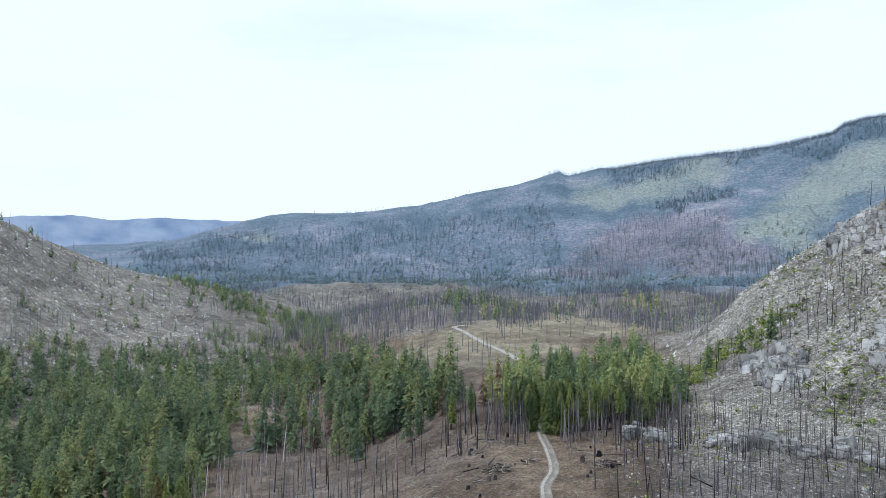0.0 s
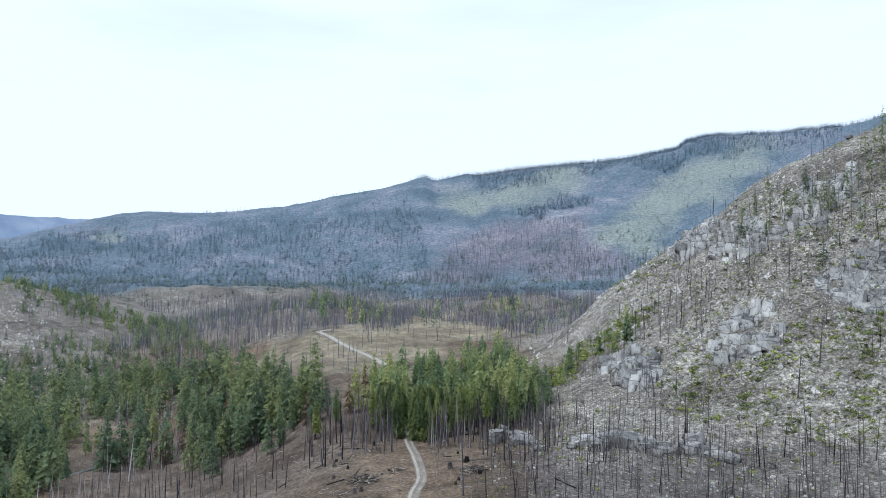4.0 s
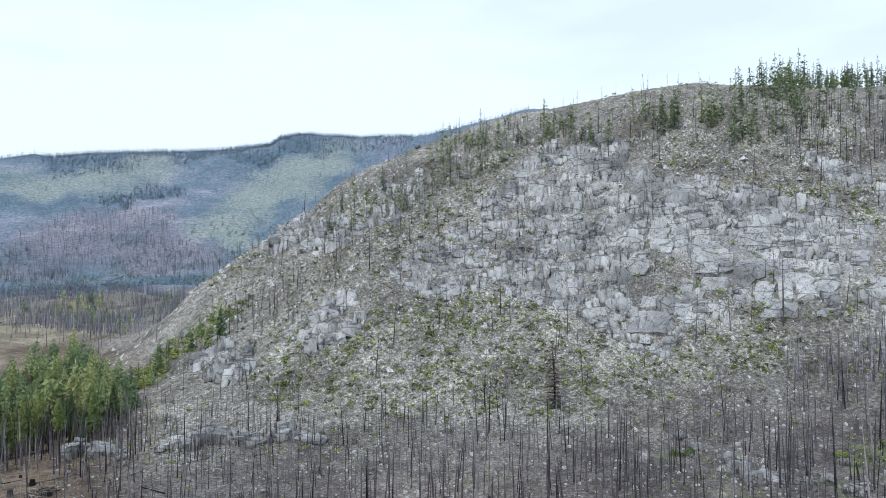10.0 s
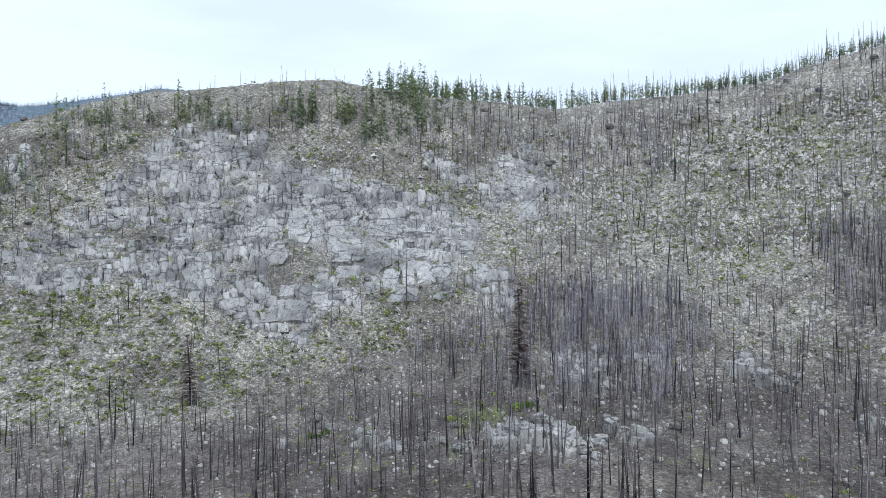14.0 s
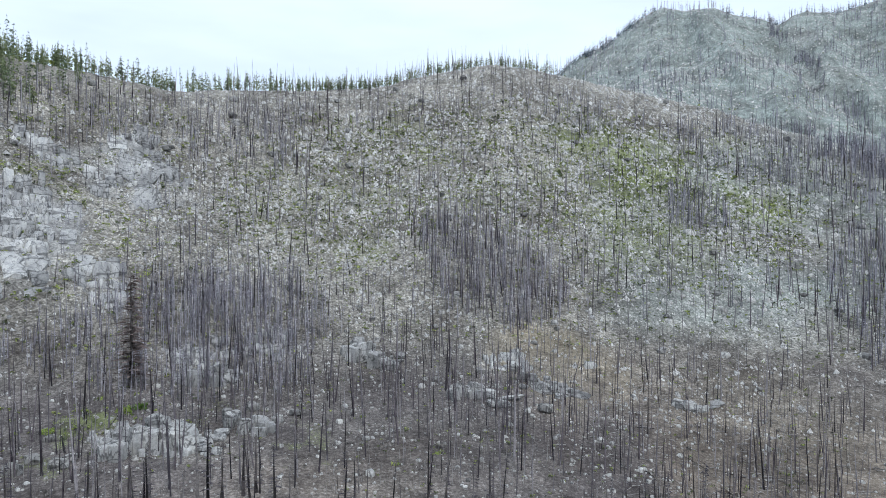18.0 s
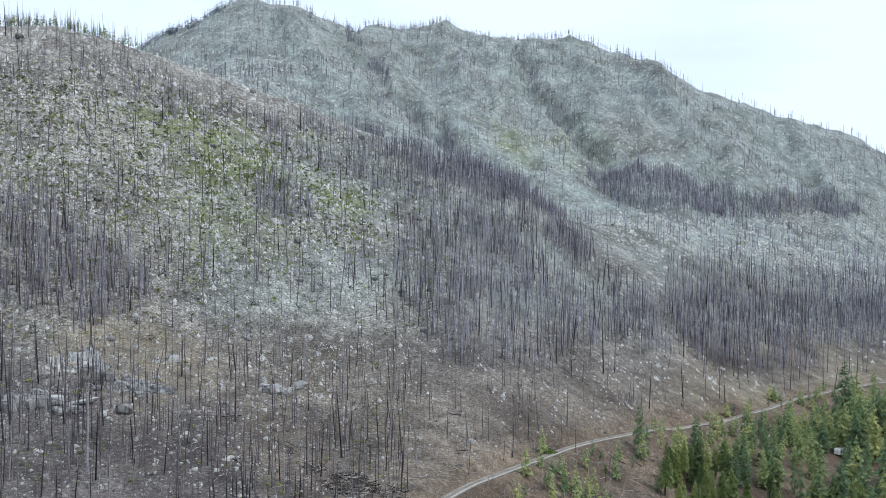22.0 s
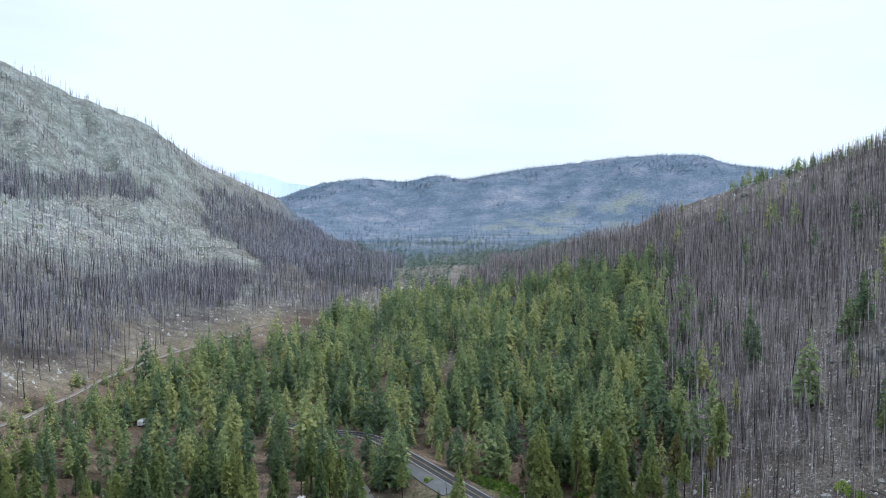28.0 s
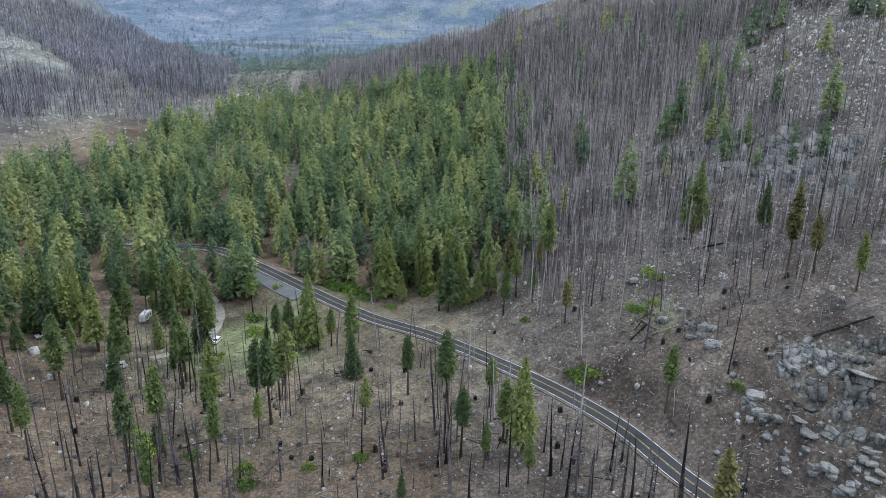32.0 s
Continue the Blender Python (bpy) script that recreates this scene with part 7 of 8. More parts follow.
for off in (-2.8, 2.8):
    ribbon("edge_line", PAVED, off, 0.2, 0.106, LINE_WHITE, road, road_z, 0.01)
for off in (-0.12, 0.12):
    ribbon("centre_line", PAVED, off, 0.11, 0.106, LINE_YELLOW, road, road_z, 0.01)
dirt = tagged(new("dirt_road"), "pale two-track dirt road across the burnt bench", "road", kind="structure")
far_lift = np.clip((np.hypot(*DIRT_N.T) - 420) / 60, 0, 1) * 0.7
ribbon("track_bed", DIRT_N, 0, 3.0, 0.02, TRACK, dirt, track_z + far_lift, 0.9)
for off in (-0.82, 0.82):
    ribbon("wheel_track", DIRT_N, off, 0.75, 0.05, DIRT, dirt, track_z + far_lift, 0.5)
upper = np.hypot(*DIRT_N.T) > 385
upper[len(upper) // 3:] = False
ribbon("graded_stretch", DIRT_N[upper], 0, 3.8, 0.12, GRADED, dirt, (track_z + far_lift)[upper], 0.9)
tagged(ribbon("camp_track", CAMP_TRACK, 0, 3.0, 0.06, DIRT), "pale dirt track into the campground", "track", kind="structure")
tagged(ribbon("pullout", PULLOUT, 1.0, 8.0, 0.03, OLD_ASPHALT, None, np.interp(np.arange(len(PULLOUT)), [0, len(PULLOUT) - 1], [5.3, 5.0])), "grey asphalt pullout beside the road", "pavement", kind="structure")
creek_z = height(*CREEK.T)
creek_z = np.convolve(np.pad(creek_z, 3, mode="edge"), np.ones(7) / 7, "valid")
tagged(ribbon("water", CREEK, 0, 3.0, 0.25, WATER_BED, None, creek_z, 0.3), "dark shallow creek between boulders", "creek", kind="structure")


# ---- conifers of their own ----
def trunk_mesh(name, rng, mat, base=0.014, tip=0.002, sides=7, rings=6, bend=0.01):
    v, f = [], []
    ph = rng.uniform(0, 6.3)
    for k in range(rings):
        t = k / (rings - 1)
        rad = base * (1 - t) ** 0.9 + tip + (0.006 if k == 0 else 0)
        ox, oy = bend * math.sin(3 * t + ph) * t, bend * math.cos(2.3 * t + ph) * t
        for i in range(sides):
            a = 2 * math.pi * i / sides
            v.append((ox + rad * math.cos(a), oy + rad * math.sin(a), -0.03 + 1.03 * t))
    for k in range(rings - 1):
        for i in range(sides):
            j = (i + 1) % sides
            f.append((k * sides + i, k * sides + j, (k + 1) * sides + j, (k + 1) * sides + i))
    f.append(tuple(range((rings - 1) * sides, rings * sides)))
    return mesh_of(name, v, f, mat, True)


TR = np.random.default_rng(9)
trunks = [trunk_mesh("trunk", TR, BARK) for _ in range(4)]
crowns = []
for k in range(8):
    low = (0.08, 0.2, 0.36, 0.46)[k % 4]
    v, f = conifer_template(TR, int(TR.integers(22, 27)), 10, TR.uniform(0.105, 0.14) if k % 4 > 1 else TR.uniform(0.14, 0.185), low, trunk=False, pine=k % 4 > 1, sprays=8)
    crowns.append(mesh_arrays("crown", v, f, NEEDLES))
yellow_crowns = [me.copy() for me in crowns[2:4]]
for me in yellow_crowns:
    me.materials[0] = YELLOWED
kinds = ("tall green pine with a bare lower trunk", "full green fir with branches to the ground", "slim green conifer on burnt ground", "dense dark green conifer in the valley forest")
for k, (x, y) in enumerate(near_conifers):
    h = float(np.clip(TR.normal(19, 5), 7, 30))
    b = math.degrees(math.atan2(x, y)) % 360
    r = math.hypot(x, y)
    c = int(TR.integers(0, 8))
    if (b > 203 or r < 225) and TR.uniform() < 0.7:
        c = 2 + 4 * (c % 2) + (c // 2) % 2
    if b < 20 or b > 330:
        h = min(h * 0.85, 21 if r > 262 else 15)
    if 125 < b < 162 and r < 320:          # young trees along the dirt road
        h *= 0.5 if b < 148 else 0.7
    tree = tagged(new("conifer"), (kinds[0] if c % 4 > 1 else kinds[1] if c % 4 == 0 else kinds[2] if b > 203 or r < 200 else kinds[3]), "tree", "conifers in the valley")
    tree.matrix_basis = pose(x, y, float(height(x, y)), TR.normal(0, 1.2), TR.normal(0, 1.2), TR.uniform(0, 360)) @ Matrix.Diagonal((h * TR.uniform(0.85, 1.2), h * TR.uniform(0.85, 1.2), h, 1))
    yellow = b > 200 and k % 5 == 0
    if yellow:
        tagged(tree, "thin pine with scorched yellow needles on burnt slope", "tree", "conifers in the valley")
    for name, me in (("trunk", trunks[k % 4]), ("crown", yellow_crowns[k % 2] if yellow else crowns[c])):
        part(name, me, None, tree)

# ---- burnt snags of their own ----
snag_trunks = [trunk_mesh("trunk", TR, (CHAR, WEATHERED)[k % 2], 0.012, 0.0025, 7, 6, 0.015) for k in range(5)]
char_bases = []
for k in range(3):                        # a burnt collar with a ragged upper edge round the foot of a trunk
    v, f = [], []
    for j, (z, rad) in enumerate(((-0.03, 0.0205), (0.05, 0.0162), (0.16 + 0.05 * k, 0.0138), (0.17 + 0.05 * k, 0.009))):
        for i in range(8):
            a = 2 * math.pi * i / 8
            v.append((rad * math.cos(a), rad * math.sin(a), z + (TR.uniform(-0.05, 0.05) if j > 1 else 0)))
    for j in range(3):
        for i in range(8):
            n = (i + 1) % 8
            f.append((j * 8 + i, j * 8 + n, j * 8 + 8 + n, j * 8 + 8 + i))
    char_bases.append(mesh_of("charred_base", v, f, CHAR))


def branch_mesh(rng, n, reach, low):
    v, f = [], []
    for _ in range(n):
        z, a = rng.uniform(low, 0.98), rng.uniform(0, 6.3)
        l = reach * (1.05 - 0.75 * z) * rng.uniform(0.35, 1.1)
        w = 0.0022 if n < 100 else 0.002
        dx, dy = math.cos(a), math.sin(a)
        k = len(v)
        mid = (dx * l * 0.55, dy * l * 0.55, z + rng.uniform(-0.01, 0.012))
        v += [(-dy * w, dx * w, z), (dy * w, -dx * w, z), (0, 0, z - 2 * w), mid, (mid[0] + dx * l * 0.5, mid[1] + dy * l * 0.5, mid[2] - rng.uniform(-0.012, 0.03)), (mid[0] - dy * l * 0.35, mid[1] + dx * l * 0.35, mid[2])]
        f += [(k, k + 1, k + 3), (k + 1, k + 2, k + 3), (k + 2, k, k + 3), (k + 3, k + 4, k + 1), (k + 3, k + 5, k)]
    return mesh_of("dead_branch", v, f, TWIGS if n > 100 else GREY_SNAGS)


branches = [branch_mesh(TR, n, reach, low) for n, reach, low in ((14, 0.05, 0.5), (26, 0.08, 0.35), (40, 0.10, 0.25), (60, 0.13, 0.18), (8, 0.04, 0.6), (320, 0.17, 0.1))]
marked = [(*at_bearing(51.4, 222), 20, 5, "tall reddish-grey dead pine alone on the slope"), (*at_bearing(76.9, 226), 33, 5, "tallest black burnt pine with bare side branches")]
snag_list = [(x, y, float(np.clip(TR.normal(11.5, 3.8), 3, 20)), int(TR.integers(0, 5)), "") for x, y in near_snags] + marked
for k, (x, y, h, c, label) in enumerate(snag_list):
    label = label or ("short charred snag broken off above bare ash" if h < 9 else "slim black fire-killed trunk with stubs of branches" if c in (0, 4) else "burnt grey-black dead tree with thin bare branches")
    snag = tagged(new("burnt_snag"), label, "dead tree", "burnt snags on the bench")
    bearing = math.degrees(math.atan2(x, y)) % 360
    if not label.startswith("tall"):
        h *= float(np.interp(bearing, [0, 10, 16, 30, 50, 75, 155, 156, 330], [0.8, 0.75, 0.65, 0.7, 0.85, 1.0, 0.85, 1.25, 1.0]))
    wide = h * TR.uniform(0.95, 1.55)
    snag.matrix_basis = pose(x, y, float(height(x, y)), TR.normal(0, 2), TR.normal(0, 2), TR.uniform(0, 360)) @ Matrix.Diagonal((wide, wide, h, 1))
    part("trunk", snag_trunks[k % 5], None, snag)
    if k % 3:
        part("charred_base", char_bases[k % 3], None, snag, "black charred trunk base")
    tagged(part("dead_branch", branches[c], None, snag), kind="stuff")


# ---- boulders ----
def boulder_mesh(rng):
    bm = bmesh.new()
    bmesh.ops.create_icosphere(bm, subdivisions=2, radius=0.5)
    off = Vector(rng.uniform(-50, 50, 3))
    for v in bm.verts:
        d = v.co.normalized()
        v.co *= 1 + 0.45 * noise.noise(d * 1.3 + off) + 0.15 * noise.noise(d * 3.1 + off)
        for ax in range(3):                       # broken flat sides
            lim = 0.40 + 0.05 * ((ax * 7) % 3)
            v.co[ax] = max(-lim, min(lim, v.co[ax]))
        v.co.z *= 0.85
    me = bpy.data.meshes.new("boulder")
    bm.to_mesh(me)
    bm.free()
    me.materials.append(CLIFF_STONE)
    return me


boulder_meshes = [boulder_mesh(TR) for _ in range(10)]
big_rocks = [(24.4, 229, 4.6), (23.2, 213, 4.2), (21.0, 214, 3.6), (25.8, 214, 4.4), (18.3, 212, 3.4), (27.5, 208, 3.2), (60.8, 208, 3.6), (61.9, 200, 4.2), (67.6, 186, 4.0), (69.4, 182, 4.6), (70.6, 187, 3.6), (72.2, 182, 4.4), (72.9, 186, 3.4), (85.6, 206, 4.4), (87.5, 198, 3.8), (88.8, 203, 3.6), (58.2, 190, 3.2), (56.4, 176, 3.4), (108.7, 212, 4.8),
             (106.4, 240, 3.6), (117.6, 268, 4.0), (220.5, 186, 4.2), (213.8, 222, 3.4), (216.5, 200, 3.4), (98.5, 455, 5.0), (103.5, 236, 3.4)]
rock_list = [(*at_bearing(b, r), s) for b, r, s in big_rocks] + [(x, y, s * 1.1) for x, y, s in near_rocks]
for k, (x, y, s) in enumerate(rock_list):
    ob = tagged(new("boulder", boulder_meshes[k % 10]), "large rounded pale granite boulder on ash ground" if s > 3 else "pale grey granite rock lying among burnt trunks", "boulder", "boulders on the slopes")
    ob.matrix_basis = pose(x, y, float(height(x, y)) + 0.16 * s, TR.uniform(-14, 14), TR.uniform(-14, 14), TR.uniform(0, 360)) @ Matrix.Diagonal((s * TR.uniform(0.9, 1.3), s, s * TR.uniform(0.75, 1.0), 1))


# ---- outcrops of rounded blocks on the bench ----
block_meshes = []
for k in range(8):
    bm = bmesh.new()
    bmesh.ops.create_cube(bm, size=1.0)
    bmesh.ops.subdivide_edges(bm, edges=bm.edges[:], cuts=2, use_grid_fill=True)
    off = Vector(TR.uniform(-50, 50, 3))
    for v in bm.verts:
        v.co = v.co.lerp(v.co.normalized() * 0.56, 0.5)
        v.co += noise.noise_vector(v.co * 1.7 + off) * 0.13
    block_meshes.append(bpy.data.meshes.new("stone"))
    bm.to_mesh(block_meshes[-1])
    bm.free()
    block_meshes[-1].materials.append(CLIFF_STONE)
pale_blocks = [me.copy() for me in block_meshes]
for me in pale_blocks:
    me.materials[0] = OUTCROP


def outcrop(b0, b1, r, rows, tall, label):
    """A low wall of jointed granite blocks that breaks out of the slope; each block is a part."""
    bm_, rm = (b0 + b1) / 2, r + rows
    cx, cy = at_bearing(bm_, rm)
    z0 = float(height(cx, cy))
    ledge = tagged(new("rock_outcrop"), label, "rock outcrop", "outcrops on the bench")
    ledge.location = (cx, cy, z0)
    for j in range(rows):
        b = b0 + TR.uniform(0, 0.5)
        while b < b1:
            wide = float(np.clip(TR.lognormal(1.1 if b0 < 150 else 0.65, 0.45), 0.9, 6.5))
            b += math.degrees(wide / r)
            edge = min(1.0, 2.2 * min(b - b0, max(b1 - b, 0.1)) / (b1 - b0) + 0.35)
            if TR.uniform() < (0.16 if b0 < 150 else 0.4):
                continue
            x, y = at_bearing(b, r + j * 2.1 + TR.normal(0, 0.8) + 3 * math.sin(b * 1.3))
            up = tall * edge * TR.uniform(0.45, 1.2) * (0.75, 1.0, 1.0, 0.8)[j % 4]
            ob = part("stone", (pale_blocks if b0 < 150 else block_meshes)[int(TR.integers(0, 8))], None, ledge)
            ob.matrix_basis = pose(x - cx, y - cy, float(height(x, y)) - z0 + up * (0.28 if b0 < 150 else 0.08), TR.uniform(-16, 16), TR.uniform(-16, 16), -b + TR.uniform(-35, 35)) @ Matrix.Diagonal((wide * TR.uniform(0.9, 1.3), TR.uniform(0.9, 1.5) * (0.8 + wide * 0.5), up * 1.25, 1))


for b0, b1, r, rows, tall, label in ((74.0, 82.5, 184, 4, 7.4, "long pale granite ledge of rounded blocks on the bench"), (80.4, 83.8, 224, 4, 6.6, "heap of pale granite blocks between burnt trunks"),
                                     (83.0, 86.6, 192, 3, 7.2, "pale granite ledge half hidden by burnt trunks"), (91.8, 96.5, 238, 3, 6.0, "grey granite ledge at the foot of the slope"),
                                     (63.2, 66.4, 184, 3, 4.6, "low pale granite ledge at the edge of the bench"), (20.5, 27.5, 214, 3, 5.0, "broken granite ledge above the dirt road"), (13.6, 17.4, 222, 3, 4.6, "heap of pale granite blocks beside the dirt road"), (28.4, 31.4, 210, 3, 4.8, "pale granite blocks half sunk in ash"), (100.5, 104.5, 216, 3, 4.4, "pale granite ledges between burnt trunks"), (106.0, 110.5, 226, 2, 3.6, "flat pale granite ledge on dry grass"),
                                     (224.0, 229.5, 176, 3, 2.0, "grey granite ledge above the asphalt road"), (217.5, 220.6, 190, 3, 2.0, "grey granite blocks on the brown slope"),
                                     (230.5, 236.0, 158, 3, 1.7, "rough granite outcrop over the road"), (226.5, 233.5, 150, 4, 1.6, "broken grey granite ribs above the road"), (222.5, 227.0, 162, 3, 1.5, "low grey granite ribs in brown soil"), (118.0, 121.5, 236, 2, 2.2, "low granite outcrop on brown soil")):
    outcrop(b0, b1, r, rows, tall, label)


# ---- logs, slash piles and stumps ----
def log_mesh(rng, mat):
    v, f = [], []
    sides, rings = 7, 5
    for k in range(rings):
        t = k / (rings - 1)
        rad = 0.5 * (1 - 0.35 * t) * rng.uniform(0.92, 1.08)
        for i in range(sides):
            a = 2 * math.pi * i / sides
            v.append((t - 0.5, rad * math.cos(a) + 0.2 * math.sin(2 * t), rad * math.sin(a)))
    for k in range(rings - 1):
        for i in range(sides):
            j = (i + 1) % sides
            f.append((k * sides + i, (k + 1) * sides + i, (k + 1) * sides + j, k * sides + j))
    f += [tuple(reversed(range(sides))), tuple(range((rings - 1) * sides, rings * sides))]
    f = [tuple(reversed(q)) for q in f]
    return mesh_of("log", v, f, mat)


def on_slope(x, y, yaw, length):
    """Pitch of a thing of that length lying on the land along yaw (degrees)."""
    c, s = math.cos(math.radians(yaw)) * length / 2, math.sin(math.radians(yaw)) * length / 2
    return math.degrees(math.atan2(float(height(x + c, y + s)) - float(height(x - c, y - s)), length))


dark_logs, pale_logs = [log_mesh(TR, CHAR) for _ in range(4)], [log_mesh(TR, LOGWOOD) for _ in range(4)]
log_list = [(214.6, 196, 8, 0.8, 20, 0), (215.4, 199, 7, 0.7, 95, 1), (72.5, 196, 11, 0.5, 20, 0), (214.8, 203, 9, 0.9, 10, 0), (215.3, 207, 8, 0.7, 70, 1), (219.3, 238, 11, 0.8, 150, 0), (229.3, 190, 15, 0.8, 160, 0), (219.6, 196, 10, 0.45, 100, 1), (216.8, 196, 7, 0.4, 165, 1),
            (187.3, 158, 13, 0.5, 165, 1), (183.0, 152, 9, 0.7, 55, 1), (193, 160, 10, 0.45, 70, 0)]
log_list += [(201, 155, 9, 0.4, 130, 0), (206, 150, 8, 0.4, 30, 1), (176, 165, 8, 0.4, 20, 0), (116, 215, 12, 0.35, 30, 0),
            (119.5, 240, 13, 0.4, 160, 0), (74, 214, 12, 0.4, 15, 0), (76, 210, 10, 0.35, 170, 0), (6.5, 196, 9, 0.4, 10, 1), (12, 236, 14, 0.4, 175, 0), (222, 205, 9, 0.4, 60, 0), (209, 222, 8, 0.4, 110, 0)]
rl = np.random.default_rng(31)
for _ in range(90):
    z = int(rl.integers(0, 3))
    b, r = ((rl.uniform(115, 150), rl.uniform(170, 260)), (rl.uniform(165, 228), rl.uniform(140, 230)), (rl.uniform(-2, 30), rl.uniform(165, 240)))[z]
    log_list.append((b, r, rl.uniform(3, 9), rl.uniform(0.22, 0.42), rl.uniform(0, 180), int(rl.integers(0, 2))))
for k, (b, r, l, d, yaw, light) in enumerate(log_list):
    x, y = at_bearing(b, r)
    if not free_of_roads(np.array([x]), np.array([y]), 6.0 + l / 2)[0]:
        continue
    ob = tagged(new("fallen_log", (pale_logs if light else dark_logs)[k % 4]), "weathered pale fallen log lying on ash soil" if light else "charred black fallen log lying on the slope", "log", "fallen logs")
    ob.matrix_basis = pose(x, y, float(height(x, y)) + d * 0.3, 0, 0, yaw) @ pose(0, 0, 0, 0, -on_slope(x, y, yaw, l), 0) @ Matrix.Diagonal((l, d, d, 1))


def slash_pile(b, r, rad, n, tall):
    """A heap of cut branches and poles: each stick is a part."""
    x, y = at_bearing(b, r)
    z0 = float(height(x, y))
    pile = tagged(new("slash_pile"), "heap of cut dead branches and poles on bare soil", "slash pile", "slash piles")
    pile.location = (x, y, z0)
    for k in range(n):
        a, q = rl.uniform(0, 6.3), math.sqrt(rl.uniform(0, 1)) * rad
        px, py = q * math.cos(a), q * math.sin(a)
        l = rl.uniform(1.5, 4.5) * min(1, rad / 4)
        ob = part("stick", (pale_logs if rl.uniform() < 0.7 else dark_logs)[k % 4], None, pile)
        zt = tall * (1 - (q / rad) ** 2) * rl.uniform(0.3, 1.0)
        ob.matrix_basis = pose(px, py, float(height(x + px, y + py)) - z0 + 0.08 + zt, 0, rl.uniform(-22, 22), rl.uniform(0, 180)) @ Matrix.Diagonal((l, rl.uniform(0.14, 0.32), rl.uniform(0.14, 0.32), 1))


for spot in ((125.4, 177, 6.5, 240, 3.2), (122.6, 186, 3.0, 40, 0.8), (4.6, 194, 4.5, 70, 1.2), (13.3, 195, 3.6, 50, 1.0), (7.2, 200, 2.5, 26, 0.6), (128.5, 176, 4.0, 40, 0.6), (184.5, 214, 3.5, 30, 0.6), (189.8, 196, 4.0, 36, 0.6)):
    slash_pile(*spot)


def stump_mesh(rng):
    v, f = [], []
    for k, (z, rad) in enumerate(((-0.3, 0.62), (0.1, 0.5), (0.8, 0.42))):
        for i in range(8):
            a = 2 * math.pi * i / 8
            v.append((rad * rng.uniform(0.88, 1.1) * math.cos(a), rad * rng.uniform(0.88, 1.1) * math.sin(a), z + (rng.uniform(-0.08, 0.12) if k == 2 else 0)))
    for k in range(2):
        for i in range(8):
            j = (i + 1) % 8
            f.append((k * 8 + i, k * 8 + j, k * 8 + 8 + j, k * 8 + 8 + i))
    f.append(tuple(range(16, 24)))
    return mesh_of("tree_stump", v, f, CHAR)


stump_meshes = [stump_mesh(TR) for _ in range(4)]
for k in range(110):
    b, r = ((rl.uniform(166, 226), rl.uniform(140, 215)), (rl.uniform(2, 16), rl.uniform(170, 235)))[k % 4 == 3]
    x, y = at_bearing(b, r)
    if free_of_roads(np.array([x]), np.array([y]), 7.0)[0]:
        s = rl.uniform(0.7, 1.5)
        ob = tagged(new("tree_stump", stump_meshes[k % 4]), "charred black tree stump in the clearing", "stump", "stumps in the clearing")
        ob.matrix_basis = pose(x, y, float(height(x, y)), 0, 0, rl.uniform(0, 360)) @ Matrix.Diagonal((s, s, s * rl.uniform(0.7, 1.6), 1))


# ---- vehicles at the campground ----
def solid(profile, width, bevel=0.05, taper=0.0):
    """A side profile (along x, up z) given a width across y, drawn in above the waist, with rounded edges."""
    bm = bmesh.new()
    top = max(p[1] for p in profile)
    rows = []
    for s in (-1, 1):
        rows.append([bm.verts.new((x, s * (width / 2 - (taper * max(0, z - top * 0.55))), z)) for x, z in profile])
    n = len(profile)
    bm.faces.new(list(reversed(rows[0])))
    bm.faces.new(rows[1])
    for i in range(n):
        j = (i + 1) % n
        bm.faces.new((rows[0][i], rows[0][j], rows[1][j], rows[1][i]))
    bmesh.ops.recalc_face_normals(bm, faces=bm.faces)
    bmesh.ops.bevel(bm, geom=list(bm.edges), offset=bevel, segments=2, affect="EDGES", profile=0.6)
    return bm


def disc(radius, width, y):
    bm = bmesh.new()
    bmesh.ops.create_cone(bm, cap_ends=True, segments=18, radius1=radius, radius2=radius, depth=width, matrix=Matrix.Translation((0, y, 0)) @ Matrix.Rotation(math.pi / 2, 4, "X"))
    bmesh.ops.bevel(bm, geom=[e for e in bm.edges if len(e.link_faces) == 2 and abs(e.calc_face_angle(0)) > 0.8], offset=width * 0.15, segments=2, affect="EDGES")
    return bm


def slab(x0, x1, y0, y1, z0, z1, bevel=0.015):
    bm = bmesh.new()
    bmesh.ops.create_cube(bm, size=1, matrix=Matrix.Translation(((x0 + x1) / 2, (y0 + y1) / 2, (z0 + z1) / 2)) @ Matrix.Diagonal((x1 - x0, y1 - y0, z1 - z0, 1)))
    bmesh.ops.bevel(bm, geom=list(bm.edges), offset=bevel, segments=2, affect="EDGES")
    return bm


def wheels(parent, axles, half, radius):
    for ax in axles:
        for s in (-1, 1):
            tyre = part("wheel", disc(radius, 0.22, s * half), RUBBER, parent)
            tyre.location = (ax, 0, radius)
            part("rim", disc(radius * 0.6, 0.05, s * (half + 0.11)), RIM, tyre)


def place_vehicle(root, b, r, yaw):
    x, y = at_bearing(b, r)
    root.matrix_basis = pose(x, y, float(height(x, y)) + 0.10, 0, 0, yaw) @ pose(0, 0, 0, 0, -on_slope(x, y, yaw, 3), 0)
    return root


